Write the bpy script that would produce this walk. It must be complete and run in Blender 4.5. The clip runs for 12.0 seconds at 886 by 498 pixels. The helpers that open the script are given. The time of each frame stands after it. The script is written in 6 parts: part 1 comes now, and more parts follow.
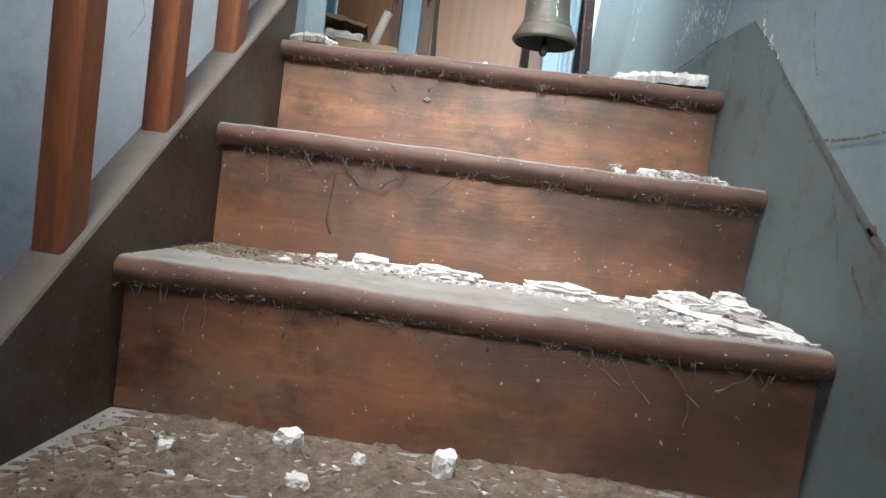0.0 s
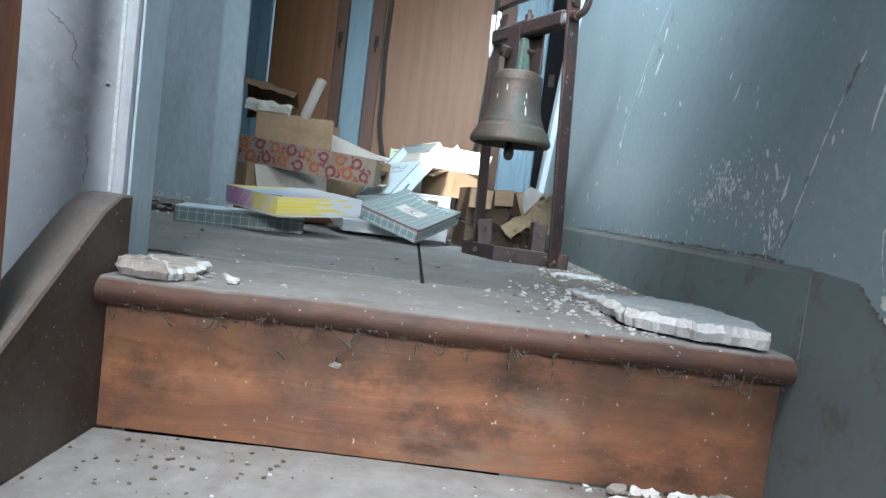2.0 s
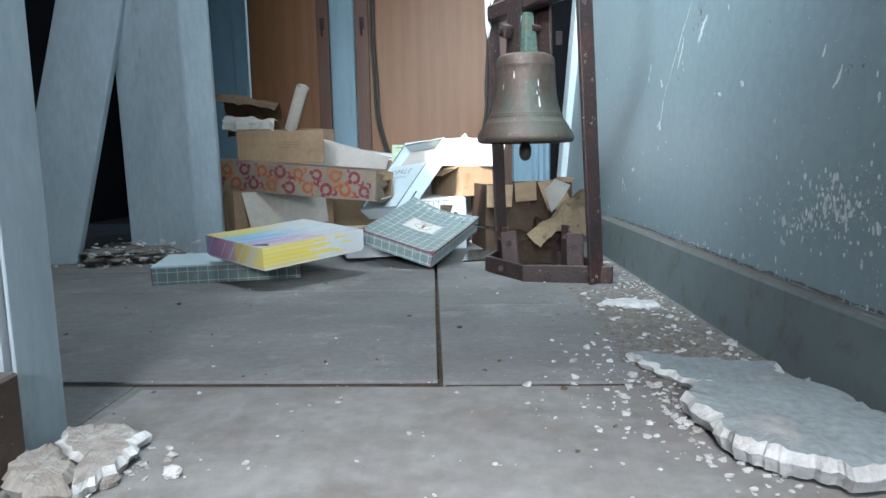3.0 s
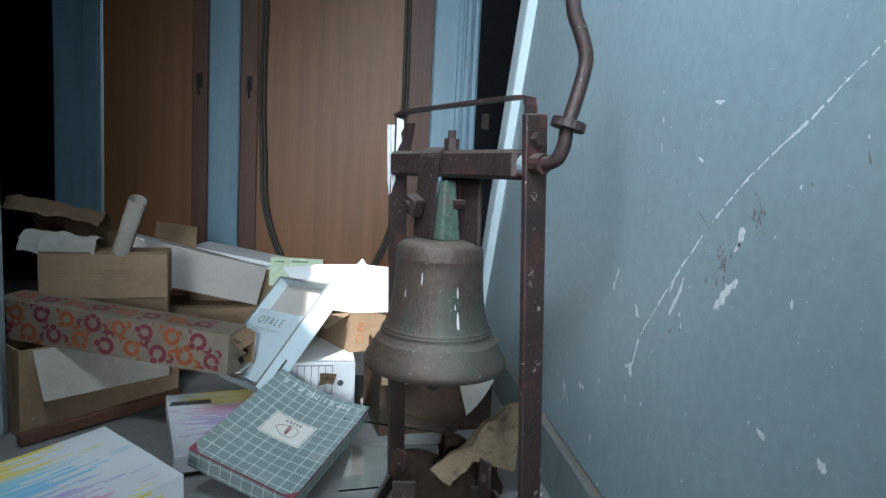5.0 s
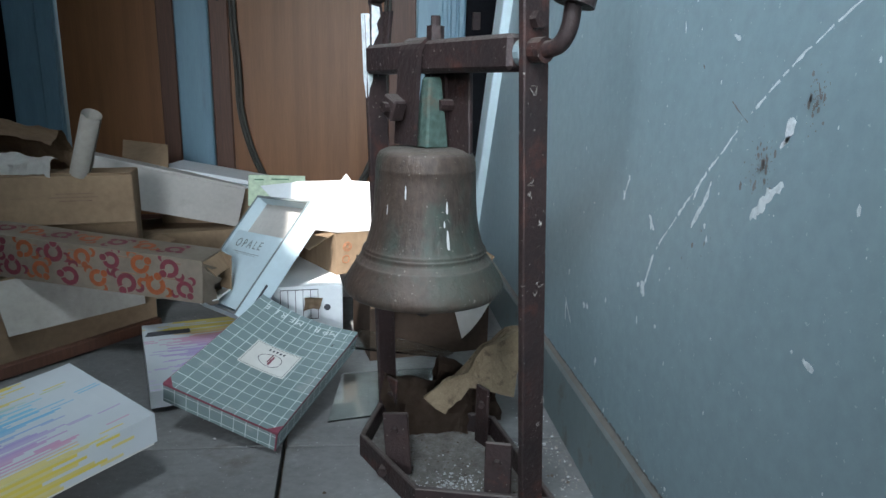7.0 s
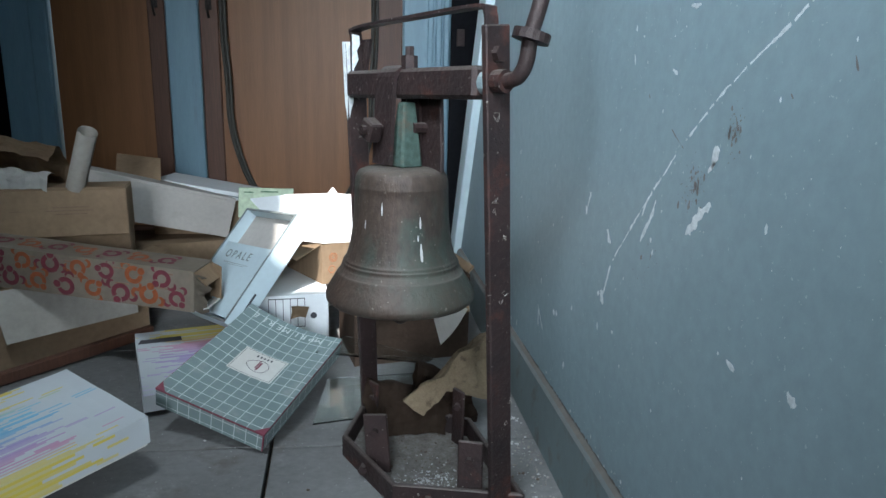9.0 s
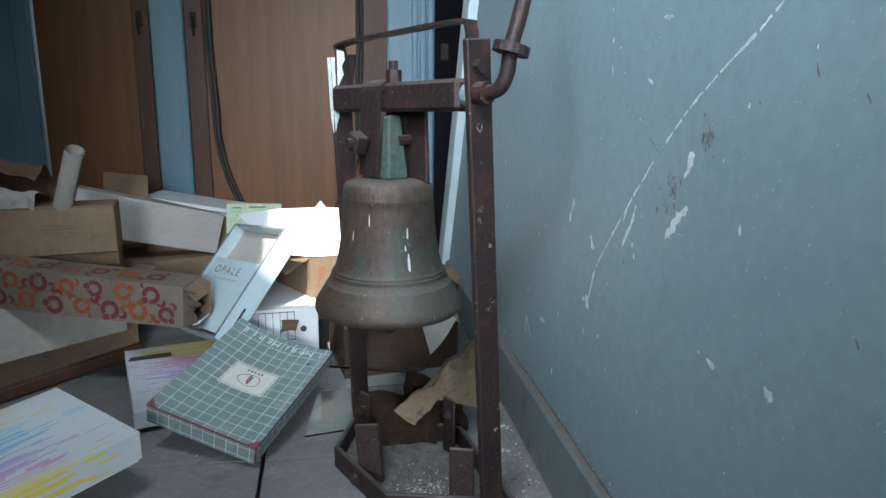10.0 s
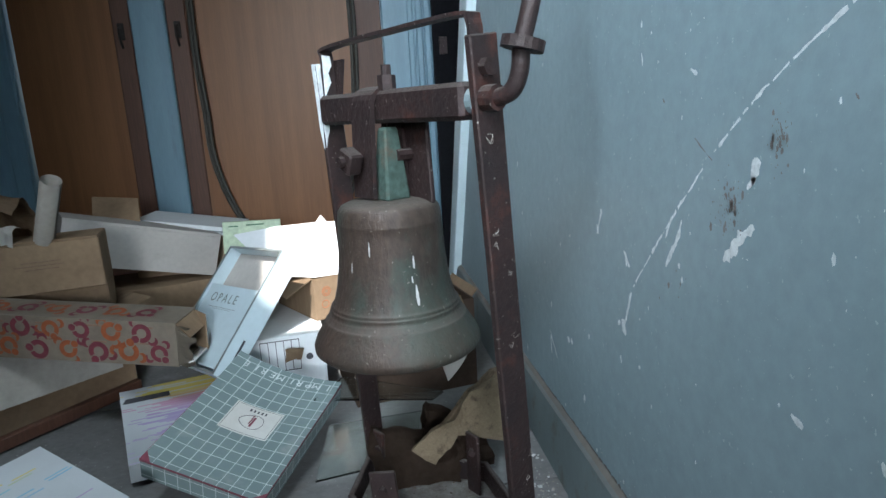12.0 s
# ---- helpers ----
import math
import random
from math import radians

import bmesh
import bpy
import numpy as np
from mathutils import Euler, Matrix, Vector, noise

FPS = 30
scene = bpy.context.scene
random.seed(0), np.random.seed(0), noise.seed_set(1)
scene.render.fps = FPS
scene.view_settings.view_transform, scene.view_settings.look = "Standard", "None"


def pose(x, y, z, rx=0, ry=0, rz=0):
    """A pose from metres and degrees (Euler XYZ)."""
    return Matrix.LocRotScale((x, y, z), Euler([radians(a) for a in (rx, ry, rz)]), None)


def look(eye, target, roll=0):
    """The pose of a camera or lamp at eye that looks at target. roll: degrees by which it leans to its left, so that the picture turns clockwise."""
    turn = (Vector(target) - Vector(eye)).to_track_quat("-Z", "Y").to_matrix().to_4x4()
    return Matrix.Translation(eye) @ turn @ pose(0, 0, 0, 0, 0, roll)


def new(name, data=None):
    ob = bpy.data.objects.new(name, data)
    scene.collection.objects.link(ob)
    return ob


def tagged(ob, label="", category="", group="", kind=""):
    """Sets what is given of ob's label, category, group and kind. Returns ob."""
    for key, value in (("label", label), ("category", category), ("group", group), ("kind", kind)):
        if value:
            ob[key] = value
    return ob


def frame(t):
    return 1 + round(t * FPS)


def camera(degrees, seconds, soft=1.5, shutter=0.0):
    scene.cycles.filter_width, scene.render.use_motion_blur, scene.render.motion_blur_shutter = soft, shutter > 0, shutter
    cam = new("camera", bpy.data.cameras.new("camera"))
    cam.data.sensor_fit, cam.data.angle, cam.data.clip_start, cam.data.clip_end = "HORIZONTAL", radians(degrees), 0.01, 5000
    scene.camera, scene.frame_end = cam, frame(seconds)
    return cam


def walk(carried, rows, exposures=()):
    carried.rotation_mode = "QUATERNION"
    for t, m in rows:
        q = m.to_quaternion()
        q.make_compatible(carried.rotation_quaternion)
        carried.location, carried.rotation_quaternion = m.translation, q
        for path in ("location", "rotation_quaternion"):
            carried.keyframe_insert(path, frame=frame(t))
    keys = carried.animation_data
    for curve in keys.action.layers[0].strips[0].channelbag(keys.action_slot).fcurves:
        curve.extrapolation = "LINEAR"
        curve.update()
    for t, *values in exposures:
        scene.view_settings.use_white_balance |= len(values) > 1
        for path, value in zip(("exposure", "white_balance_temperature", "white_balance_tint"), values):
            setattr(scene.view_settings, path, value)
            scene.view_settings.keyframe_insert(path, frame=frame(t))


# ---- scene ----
cam = camera(68.9, 12.0)
PATH = [
    (0, (0.822, 0.642, -0.317), (0.717, 2.635, -0.45), 7.6),
    (0.3, (0.836, 0.692, -0.223), (0.675, 2.682, -0.341), 6.6),
    (0.5, (0.812, 0.759, -0.164), (0.656, 2.748, -0.296), 7.9),
    (0.8, (0.793, 0.824, -0.131), (0.592, 2.808, -0.289), 6.2),
    (1, (0.756, 0.904, -0.046), (0.666, 2.896, -0.195), 8.1),
    (1.2, (0.756, 0.951, 0.004), (0.735, 2.946, -0.138), 7.2),
    (1.5, (0.764, 1.041, 0.039), (0.825, 3.032, -0.131), 7.9),
    (1.8, (0.780, 1.144, 0.063), (0.855, 3.135, -0.102), 7.1),
    (2, (0.793, 1.185, 0.148), (0.804, 3.181, 0.015), 7.0),
    (2.3, (0.785, 1.262, 0.217), (0.749, 3.256, 0.060), 7.7),
    (2.5, (0.793, 1.325, 0.216), (0.731, 3.312, 0.001), 7.7),
    (2.7, (0.788, 1.414, 0.230), (0.714, 3.397, -0.022), 5.0),
    (3, (0.804, 1.497, 0.315), (0.741, 3.478, 0.049), -1.1),
    (3.3, (0.841, 1.591, 0.373), (0.969, 3.570, 0.117), 5.0),
    (3.5, (0.846, 1.651, 0.381), (1.053, 3.63, 0.182), 6.0),
    (3.7, (0.874, 1.734, 0.438), (1.09, 3.714, 0.261), 4.9),
    (5.3, (0.86, 2.138, 0.712), (1.07, 4.111, 0.461), 2.8),
    (5.5, (0.866, 2.145, 0.714), (1.097, 4.111, 0.43), 3.0),
    (6, (0.868, 2.201, 0.688), (1.148, 4.149, 0.33), 2.8),
    (6.5, (0.873, 2.25, 0.681), (1.121, 4.186, 0.247), 1.6),
    (6.7, (0.879, 2.252, 0.674), (1.108, 4.185, 0.215), 1.7),
    (8.3, (0.908, 2.177, 0.691), (1.126, 4.102, 0.195), 0.7),
    (8.5, (0.908, 2.176, 0.694), (1.132, 4.104, 0.215), 1.0),
    (9, (0.909, 2.169, 0.7), (1.154, 4.102, 0.249), 1.5),
    (9.5, (0.909, 2.16, 0.699), (1.176, 4.096, 0.274), 0.8),
    (10, (0.91, 2.15, 0.698), (1.189, 4.087, 0.287), 0.5),
    (10.5, (0.912, 2.148, 0.696), (1.19, 4.088, 0.298), 0.0),
    (11, (0.908, 2.153, 0.691), (1.178, 4.095, 0.295), 0.1),
    (11.5, (0.913, 2.179, 0.683), (1.169, 4.119, 0.267), 0.1),
    (12, (0.93, 2.291, 0.721), (1.175, 4.227, 0.286), -3.2),
]
walk(cam, [(t, look(eye, target, roll)) for t, eye, target, roll in PATH], exposures=[(0.0, 2.55, 7000, 10), (1.0, 2.15, 6550, 10), (2.5, 2.05, 6450, 10), (3.7, 2.0, 6400, 10), (5.3, 1.1, 6320, 10), (12.0, 1.1, 6320, 10)])

# ---------------------------------------------------------------- world, sun, large lights
world = bpy.data.worlds.new("sky_world")
scene.world = world
world.use_nodes = True
wn = world.node_tree.nodes
sky = wn.new("ShaderNodeTexSky")
sky.sky_type, sky.sun_disc = 'NISHITA', False
sky.sun_elevation, sky.sun_rotation = radians(52), radians(189)
world.node_tree.links.new(sky.outputs[0], wn["Background"].inputs[0])
wn["Background"].inputs[1].default_value = 0.12

SUN_WAY = Vector((0.10, 0.60, -0.79)).normalized()
sun = new("sun", bpy.data.lights.new("sun", 'SUN'))
sun.data.energy, sun.data.angle, sun.data.color = 5.0, radians(0.6), (1.0, 0.96, 0.9)
sun.matrix_world = look((0.5, 1.0, 6.0), Vector((0.5, 1.0, 6.0)) + SUN_WAY)


def fill_lamp(name, eye, target, w, h, watts, colour, spread):
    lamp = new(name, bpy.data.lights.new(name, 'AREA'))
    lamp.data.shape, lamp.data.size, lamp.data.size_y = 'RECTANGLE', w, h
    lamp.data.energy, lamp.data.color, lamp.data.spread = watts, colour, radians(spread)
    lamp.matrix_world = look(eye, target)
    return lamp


# added fill lamps for a light carried with the camera; the last sits in the skylight
fill_lamp("landing_fill", (0.75, -1.22, 1.45), (0.50, 4.00, 0.40), 0.8, 0.6, 3.2, (0.86, 0.94, 1.0), 40)
fill_lamp("riser_fill", (0.75, -1.22, 0.90), (0.80, 1.75, -0.35), 0.5, 0.4, 0.22, (0.96, 0.97, 1.0), 20)
fill_lamp("wall_fill", (0.40, 1.25, 2.44), (1.29, 2.88, 1.62), 1.0, 0.9, 19.5, (0.76, 0.90, 1.0), 60)
fill_lamp("tread_fill", (0.55, 0.98, 2.43), (0.82, 1.78, -0.38), 0.45, 0.40, 1.75, (0.94, 0.96, 1.0), 36)
fill_lamp("skylight_fill", (0.515, 2.30, 2.50), (0.30, 3.60, 0.20), 0.30, 0.48, 2.8, (0.80, 0.92, 1.0), 84)


# ---------------------------------------------------------------- materials
class Nodes:
    def __init__(self, name):
        self.m = bpy.data.materials.new(name)
        self.m.use_nodes = True
        self.t = self.m.node_tree
        self.b = self.t.nodes["Principled BSDF"]
        self.coord = self.t.nodes.new("ShaderNodeTexCoord").outputs["Object"]

    def add(self, kind, **kw):
        n = self.t.nodes.new(kind)
        for k, v in kw.items():
            n.inputs[k].default_value = v
        return n

    def link(self, a, b):
        self.t.links.new(a, b)

    def scaled(self, s, src=None):
        n = self.add("ShaderNodeMapping")
        n.inputs["Scale"].default_value = s
        self.link(src or self.coord, n.inputs["Vector"])
        return n.outputs[0]

    def noise(self, scale, vec=None, detail=6, rough=0.6):
        n = self.add("ShaderNodeTexNoise", Scale=scale, Detail=detail, Roughness=rough)
        self.link(vec or self.coord, n.inputs["Vector"])
        return n.outputs["Fac"]

    def ramp(self, fac, lo, hi, a=0.0, b=1.0):
        n = self.add("ShaderNodeMapRange")
        n.inputs["From Min"].default_value, n.inputs["From Max"].default_value = lo, hi
        n.inputs["To Min"].default_value, n.inputs["To Max"].default_value = a, b
        self.link(fac, n.inputs["Value"])
        return n.outputs[0]

    def math(self, op, a, b=0.0, c=0.0):
        n = self.add("ShaderNodeMath")
        n.operation = op
        for i, v in enumerate((a, b, c)):
            if isinstance(v, (int, float)):
                n.inputs[i].default_value = v
            else:
                self.link(v, n.inputs[i])
        return n.outputs[0]

    def mix(self, fac, a, b, blend='MIX'):
        n = self.t.nodes.new("ShaderNodeMix")
        n.data_type, n.blend_type = 'RGBA', blend
        for i, v in ((0, fac), (6, a), (7, b)):
            if isinstance(v, (int, float)):
                n.inputs[i].default_value = v
            elif isinstance(v, tuple):
                n.inputs[i].default_value = (*v, 1)
            else:
                self.link(v, n.inputs[i])
        return n.outputs[2]

    def split(self, src=None):
        n = self.t.nodes.new("ShaderNodeSeparateXYZ")
        self.link(src or self.coord, n.inputs[0])
        return n.outputs

    def upward(self):
        return self.split(self.t.nodes.new("ShaderNodeNewGeometry").outputs["Normal"])[2]

    def finish(self, colour, rough=0.7, metal=0.0, bump=0.1, height=None, spec=0.3, dist=0.004):
        b = self.b
        if isinstance(colour, tuple):
            b.inputs["Base Color"].default_value = (*colour, 1)
        else:
            self.link(colour, b.inputs["Base Color"])
        if isinstance(rough, (int, float)):
            b.inputs["Roughness"].default_value = rough
        else:
            self.link(rough, b.inputs["Roughness"])
        b.inputs["Metallic"].default_value = metal
        b.inputs["Specular IOR Level"].default_value = spec
        if bump and height is not None:
            n = self.add("ShaderNodeBump", Strength=bump, Distance=dist)
            self.link(height, n.inputs["Height"])
            self.link(n.outputs[0], b.inputs["Normal"])
        return self.m


def mat(name, c1, c2, scale=5.0, rough=0.7, metal=0.0, bump=0.25, fine=70.0, stretch=(1, 1, 1), dust=None, dust_amount=1.0,
        stain=None, stain_scale=3.0, stain_at=0.58, spec=0.3, vary=0.25, specks=None, patches=None, film=None, dust_from=0.45):
    """A two-scale worn surface: broad mottling, fine grain, stains, and dust that settles on what faces up."""
    n = Nodes(name)
    v = n.scaled(stretch)
    col = n.mix(n.ramp(n.noise(scale, v), 0.3, 0.7), c1, c2)
    grain = n.noise(fine, v, 4)
    col = n.mix(1.0, col, n.mix(n.ramp(grain, 0.25, 0.75), (1 - vary,) * 3, (1 + vary * 0.6,) * 3), 'MULTIPLY')
    if stain:
        f = n.ramp(n.noise(stain_scale, v, 9, 0.68), stain_at, stain_at + 0.13, 0.0, 0.8)
        col = n.mix(f, col, stain)
    if specks:
        f = n.ramp(n.noise(150.0, None, 2), 0.69, 0.73)
        col = n.mix(f, col, specks)
    if film:
        f = n.ramp(n.noise(3.1, None, 9, 0.7), 0.45, 0.72, 0.0, 0.6)
        col = n.mix(f, col, film)
    if dust:
        up = n.ramp(n.upward(), dust_from, min(0.98, dust_from + 0.4))
        f = n.math('MULTIPLY', up, n.ramp(n.noise(9.0, None, 8), 0.25, 0.6, 0.55 * dust_amount, dust_amount))
        col = n.mix(f, col, n.mix(n.ramp(n.noise(35.0), 0.3, 0.7), dust, tuple(min(1, c * 1.35) for c in dust)))
    if patches:
        f = n.ramp(n.noise(6.5, None, 10, 0.72), 0.55, 0.70, 0.0, 0.6)
        if dust:
            f = n.math('MULTIPLY', f, n.ramp(n.upward(), 0.8, 0.95))
        col = n.mix(f, col, patches)
    return n.finish(col, rough, metal, bump, grain, spec)


DUST = (0.34, 0.35, 0.36)
M = {}
M["tread"] = mat("dusty_tread_wood", (0.105, 0.048, 0.031), (0.048, 0.027, 0.021), 7, 0.62, bump=0.16, fine=34, stretch=(1, 3.2, 3.2),
                 stain=(0.030, 0.020, 0.017), stain_scale=5, stain_at=0.57, dust=(0.185, 0.183, 0.178), spec=0.35, specks=(0.32, 0.30, 0.28), patches=(0.105, 0.088, 0.075), dust_from=0.80)
M["stringer"] = mat("dark_stringer_wood", (0.090, 0.058, 0.044), (0.052, 0.036, 0.030), 5, 0.6, bump=0.3, fine=45, stretch=(3, 1, 1),
                    dust=(0.115, 0.104, 0.096), dust_amount=0.85, specks=(0.34, 0.32, 0.30), film=(0.165, 0.148, 0.132), stain=(0.04, 0.03, 0.026), stain_scale=6)
M["baluster"] = mat("orange_varnished_baluster", (0.285, 0.092, 0.036), (0.165, 0.054, 0.025), 5, 0.4, bump=0.2, fine=35, stretch=(6, 6, 0.8), stain=(0.055, 0.027, 0.02), stain_at=0.57, spec=0.5)
M["board"] = mat("dusty_floor_boards", (0.222, 0.220, 0.216), (0.152, 0.150, 0.146), 3, 0.85, bump=0.3, fine=55, stretch=(1, 1.35, 1), vary=0.16,
                 stain=(0.12, 0.105, 0.092), stain_scale=4.5, stain_at=0.57, spec=0.12, specks=(0.42, 0.42, 0.42), patches=(0.33, 0.33, 0.33))
M["dirt"] = mat("brown_dirt", (0.085, 0.063, 0.047), (0.185, 0.150, 0.120), 45, 0.95, bump=0.9, fine=220, spec=0.1, stain=(0.30, 0.28, 0.25), stain_scale=70, stain_at=0.60)
M["dirt_grey"] = mat("grey_brown_floor_dirt", (0.135, 0.118, 0.102), (0.225, 0.21, 0.195), 50, 0.95, bump=0.8, fine=220, spec=0.1, stain=(0.33, 0.32, 0.31), stain_scale=60, stain_at=0.58)
M["seam"] = mat("dirt_filled_board_joint", (0.085, 0.062, 0.050), (0.040, 0.030, 0.026), 24, 0.9, bump=0.3, spec=0.1)
M["plaster"] = mat("white_plaster", (0.60, 0.60, 0.59), (0.44, 0.43, 0.42), 14, 0.9, bump=0.7, fine=110, stain=(0.24, 0.205, 0.175), stain_scale=12, stain_at=0.56, spec=0.15)
M["plaster_blue"] = mat("blue_painted_plaster", (0.27, 0.315, 0.335), (0.20, 0.215, 0.22), 9, 0.85, bump=0.5, fine=90, stain=(0.40, 0.39, 0.375), stain_scale=9, stain_at=0.57, spec=0.2)
M["wall_blue"] = mat("blue_grey_wall_paint", (0.27, 0.350, 0.378), (0.225, 0.298, 0.325), 2.2, 0.5, bump=0.14, fine=48,
                     stain=(0.20, 0.22, 0.22), stain_scale=2.6, stain_at=0.60, spec=0.4, vary=0.10, specks=(0.36, 0.43, 0.45))
M["skirt_blue"] = mat("grimy_blue_skirting_paint", (0.21, 0.27, 0.288), (0.165, 0.205, 0.215), 5, 0.6, bump=0.25, fine=40,
                      stain=(0.085, 0.07, 0.06), stain_scale=7, stain_at=0.56, dust=(0.165, 0.155, 0.14), dust_amount=0.8, spec=0.3)
M["wall_low"] = mat("grimy_lower_wall_paint", (0.165, 0.205, 0.214), (0.135, 0.165, 0.17), 2.0, 0.55, bump=0.15, fine=30, stain=(0.115, 0.105, 0.094), stain_scale=15, stain_at=0.53, spec=0.3, vary=0.08, dust=(0.10, 0.082, 0.068), dust_amount=0.9)
M["wall_pale"] = mat("pale_lilac_wall_paint", (0.52, 0.53, 0.56), (0.37, 0.41, 0.45), 1.5, 0.75, bump=0.15, fine=40,
                     stain=(0.25, 0.255, 0.26), stain_scale=6.0, stain_at=0.555, vary=0.10, specks=(0.66, 0.66, 0.66), film=(0.36, 0.40, 0.44))
M["wall_dim"] = mat("old_grey_plaster_wall", (0.30, 0.34, 0.37), (0.23, 0.26, 0.28), 2.0, 0.85, bump=0.2, stain=(0.12, 0.11, 0.1), vary=0.1)
# near-black base colour holds the shade of the unlit rooms and jamb
M["dark_room"] = mat("shade_black_wall", (0.012, 0.012, 0.014), (0.008, 0.008, 0.010), 2.0, 0.95, bump=0.1, spec=0.1)
M["ceiling"] = mat("greyed_ceiling_paint", (0.42, 0.43, 0.44), (0.33, 0.34, 0.35), 1.5, 0.9, bump=0.2, stain=(0.2, 0.17, 0.14))
M["trim_blue"] = mat("sky_blue_gloss_paint", (0.20, 0.33, 0.41), (0.165, 0.275, 0.345), 3, 0.42, bump=0.15, fine=30, stretch=(5, 5, 0.7),
                     stain=(0.13, 0.16, 0.17), stain_scale=4, stain_at=0.62, spec=0.45, vary=0.08)
M["trim_pale"] = mat("lit_blue_casing_paint", (0.60, 0.70, 0.73), (0.52, 0.62, 0.65), 3, 0.45, bump=0.12, fine=30, vary=0.06)
M["door_wood"] = mat("brown_veneer_door_panel", (0.255, 0.112, 0.046), (0.195, 0.083, 0.034), 3, 0.45, bump=0.12, fine=30, stretch=(8, 1, 0.35),
                     stain=(0.15, 0.07, 0.035), stain_scale=2.5, stain_at=0.63, spec=0.4, vary=0.12)
M["door_frame"] = mat("dark_brown_door_stile", (0.13, 0.06, 0.038), (0.09, 0.043, 0.03), 4, 0.5, bump=0.2, fine=30, stretch=(8, 2, 0.4), spec=0.4)
M["plank"] = mat("weathered_blue_grey_plank", (0.40, 0.47, 0.51), (0.31, 0.37, 0.40), 4, 0.8, bump=0.2, fine=30, stretch=(2.5, 2.5, 0.8),
                 stain=(0.22, 0.21, 0.20), stain_scale=3, stain_at=0.58, vary=0.12)
M["rust"] = mat("rusty_brown_iron", (0.046, 0.026, 0.024), (0.026, 0.018, 0.018), 14, 0.55, 0.3, bump=0.6, fine=110,
                stain=(0.115, 0.040, 0.028), stain_scale=9, stain_at=0.58, dust=(0.12, 0.10, 0.09), dust_amount=0.7, specks=(0.24, 0.22, 0.20), spec=0.45)
M["bronze"] = mat("patinated_bronze", (0.078, 0.050, 0.038), (0.038, 0.034, 0.029), 7, 0.55, 0.25, bump=0.5, fine=120, stretch=(1, 1, 0.5), vary=0.4,
                  stain=(0.042, 0.070, 0.058), stain_scale=6, stain_at=0.50, dust=(0.19, 0.165, 0.145), dust_amount=0.4, dust_from=0.5, spec=0.4, film=(0.098, 0.070, 0.054), specks=(0.19, 0.175, 0.15))
M["verdigris"] = mat("green_verdigris_crown", (0.075, 0.122, 0.102), (0.052, 0.080, 0.068), 22, 0.75, 0.2, bump=0.6, fine=90, stain=(0.105, 0.075, 0.055), stain_scale=16, stain_at=0.52, vary=0.4)
M["kraft"] = mat("brown_kraft_cardboard", (0.265, 0.185, 0.118), (0.205, 0.14, 0.09), 5, 0.85, bump=0.15, fine=60, stretch=(1, 8, 1), stain=(0.13, 0.09, 0.06), stain_at=0.57, spec=0.15, vary=0.14)
M["kraft_dark"] = mat("dark_brown_cardboard", (0.070, 0.046, 0.033), (0.048, 0.033, 0.025), 6, 0.95, bump=0.2, fine=60, stain=(0.05, 0.035, 0.026), spec=0.12)
M["plaster_dirty"] = mat("dirty_crumbling_plaster", (0.40, 0.375, 0.35), (0.22, 0.19, 0.165), 40, 0.95, bump=0.9, fine=160, stain=(0.52, 0.51, 0.5), stain_scale=22, stain_at=0.56, spec=0.1)
M["kraft_pale"] = mat("pale_grey_cardboard", (0.52, 0.49, 0.455), (0.43, 0.40, 0.37), 4, 0.85, bump=0.12, stain=(0.3, 0.26, 0.22), spec=0.15, vary=0.08)
M["paper"] = mat("yellowed_white_paper", (0.66, 0.65, 0.62), (0.56, 0.54, 0.50), 5, 0.8, bump=0.12, stain=(0.4, 0.36, 0.3), stain_at=0.66, spec=0.2, vary=0.06)
M["white_card"] = mat("white_coated_card", (0.74, 0.76, 0.77), (0.66, 0.68, 0.69), 5, 0.5, bump=0.08, stain=(0.45, 0.43, 0.4), stain_at=0.67, spec=0.35, vary=0.05)
M["blue_card"] = mat("pale_blue_card", (0.54, 0.64, 0.68), (0.47, 0.57, 0.61), 5, 0.5, bump=0.08, stain=(0.38, 0.42, 0.43), stain_at=0.66, spec=0.35, vary=0.05)
M["roll"] = mat("rolled_paper", (0.42, 0.39, 0.35), (0.31, 0.285, 0.25), 8, 0.8, bump=0.15, vary=0.1)
M["newsprint"] = mat("old_newsprint", (0.235, 0.18, 0.12), (0.175, 0.13, 0.085), 8, 0.9, bump=0.3, fine=260, stain=(0.075, 0.058, 0.042), stain_scale=40, stain_at=0.54, spec=0.1)
M["cable"] = mat("black_rubber_cable", (0.045, 0.042, 0.037), (0.07, 0.065, 0.055), 10, 0.5, bump=0.1)
M["iron_dark"] = mat("dark_iron_fitting", (0.05, 0.04, 0.036), (0.035, 0.03, 0.028), 20, 0.6, 0.4, bump=0.3)
M["maroon"] = mat("maroon_print", (0.22, 0.06, 0.085), (0.18, 0.05, 0.07), 8, 0.55, bump=0.05)
M["ink"] = mat("black_print_and_dark_gaps", (0.05, 0.05, 0.06), (0.07, 0.07, 0.08), 8, 0.6, bump=0.0)
M["ink_brown"] = mat("faded_brown_print", (0.17, 0.11, 0.07), (0.2, 0.13, 0.09), 30, 0.8, bump=0.0)
M["ink_white"] = mat("white_print", (0.62, 0.66, 0.66), (0.55, 0.6, 0.6), 8, 0.6, bump=0.0)
M["ink_orange"] = mat("orange_print", (0.40, 0.14, 0.06), (0.36, 0.125, 0.055), 20, 0.7, bump=0.0)
M["green_pad"] = mat("pale_green_pad_cover", (0.46, 0.56, 0.40), (0.52, 0.6, 0.44), 8, 0.6, bump=0.05)
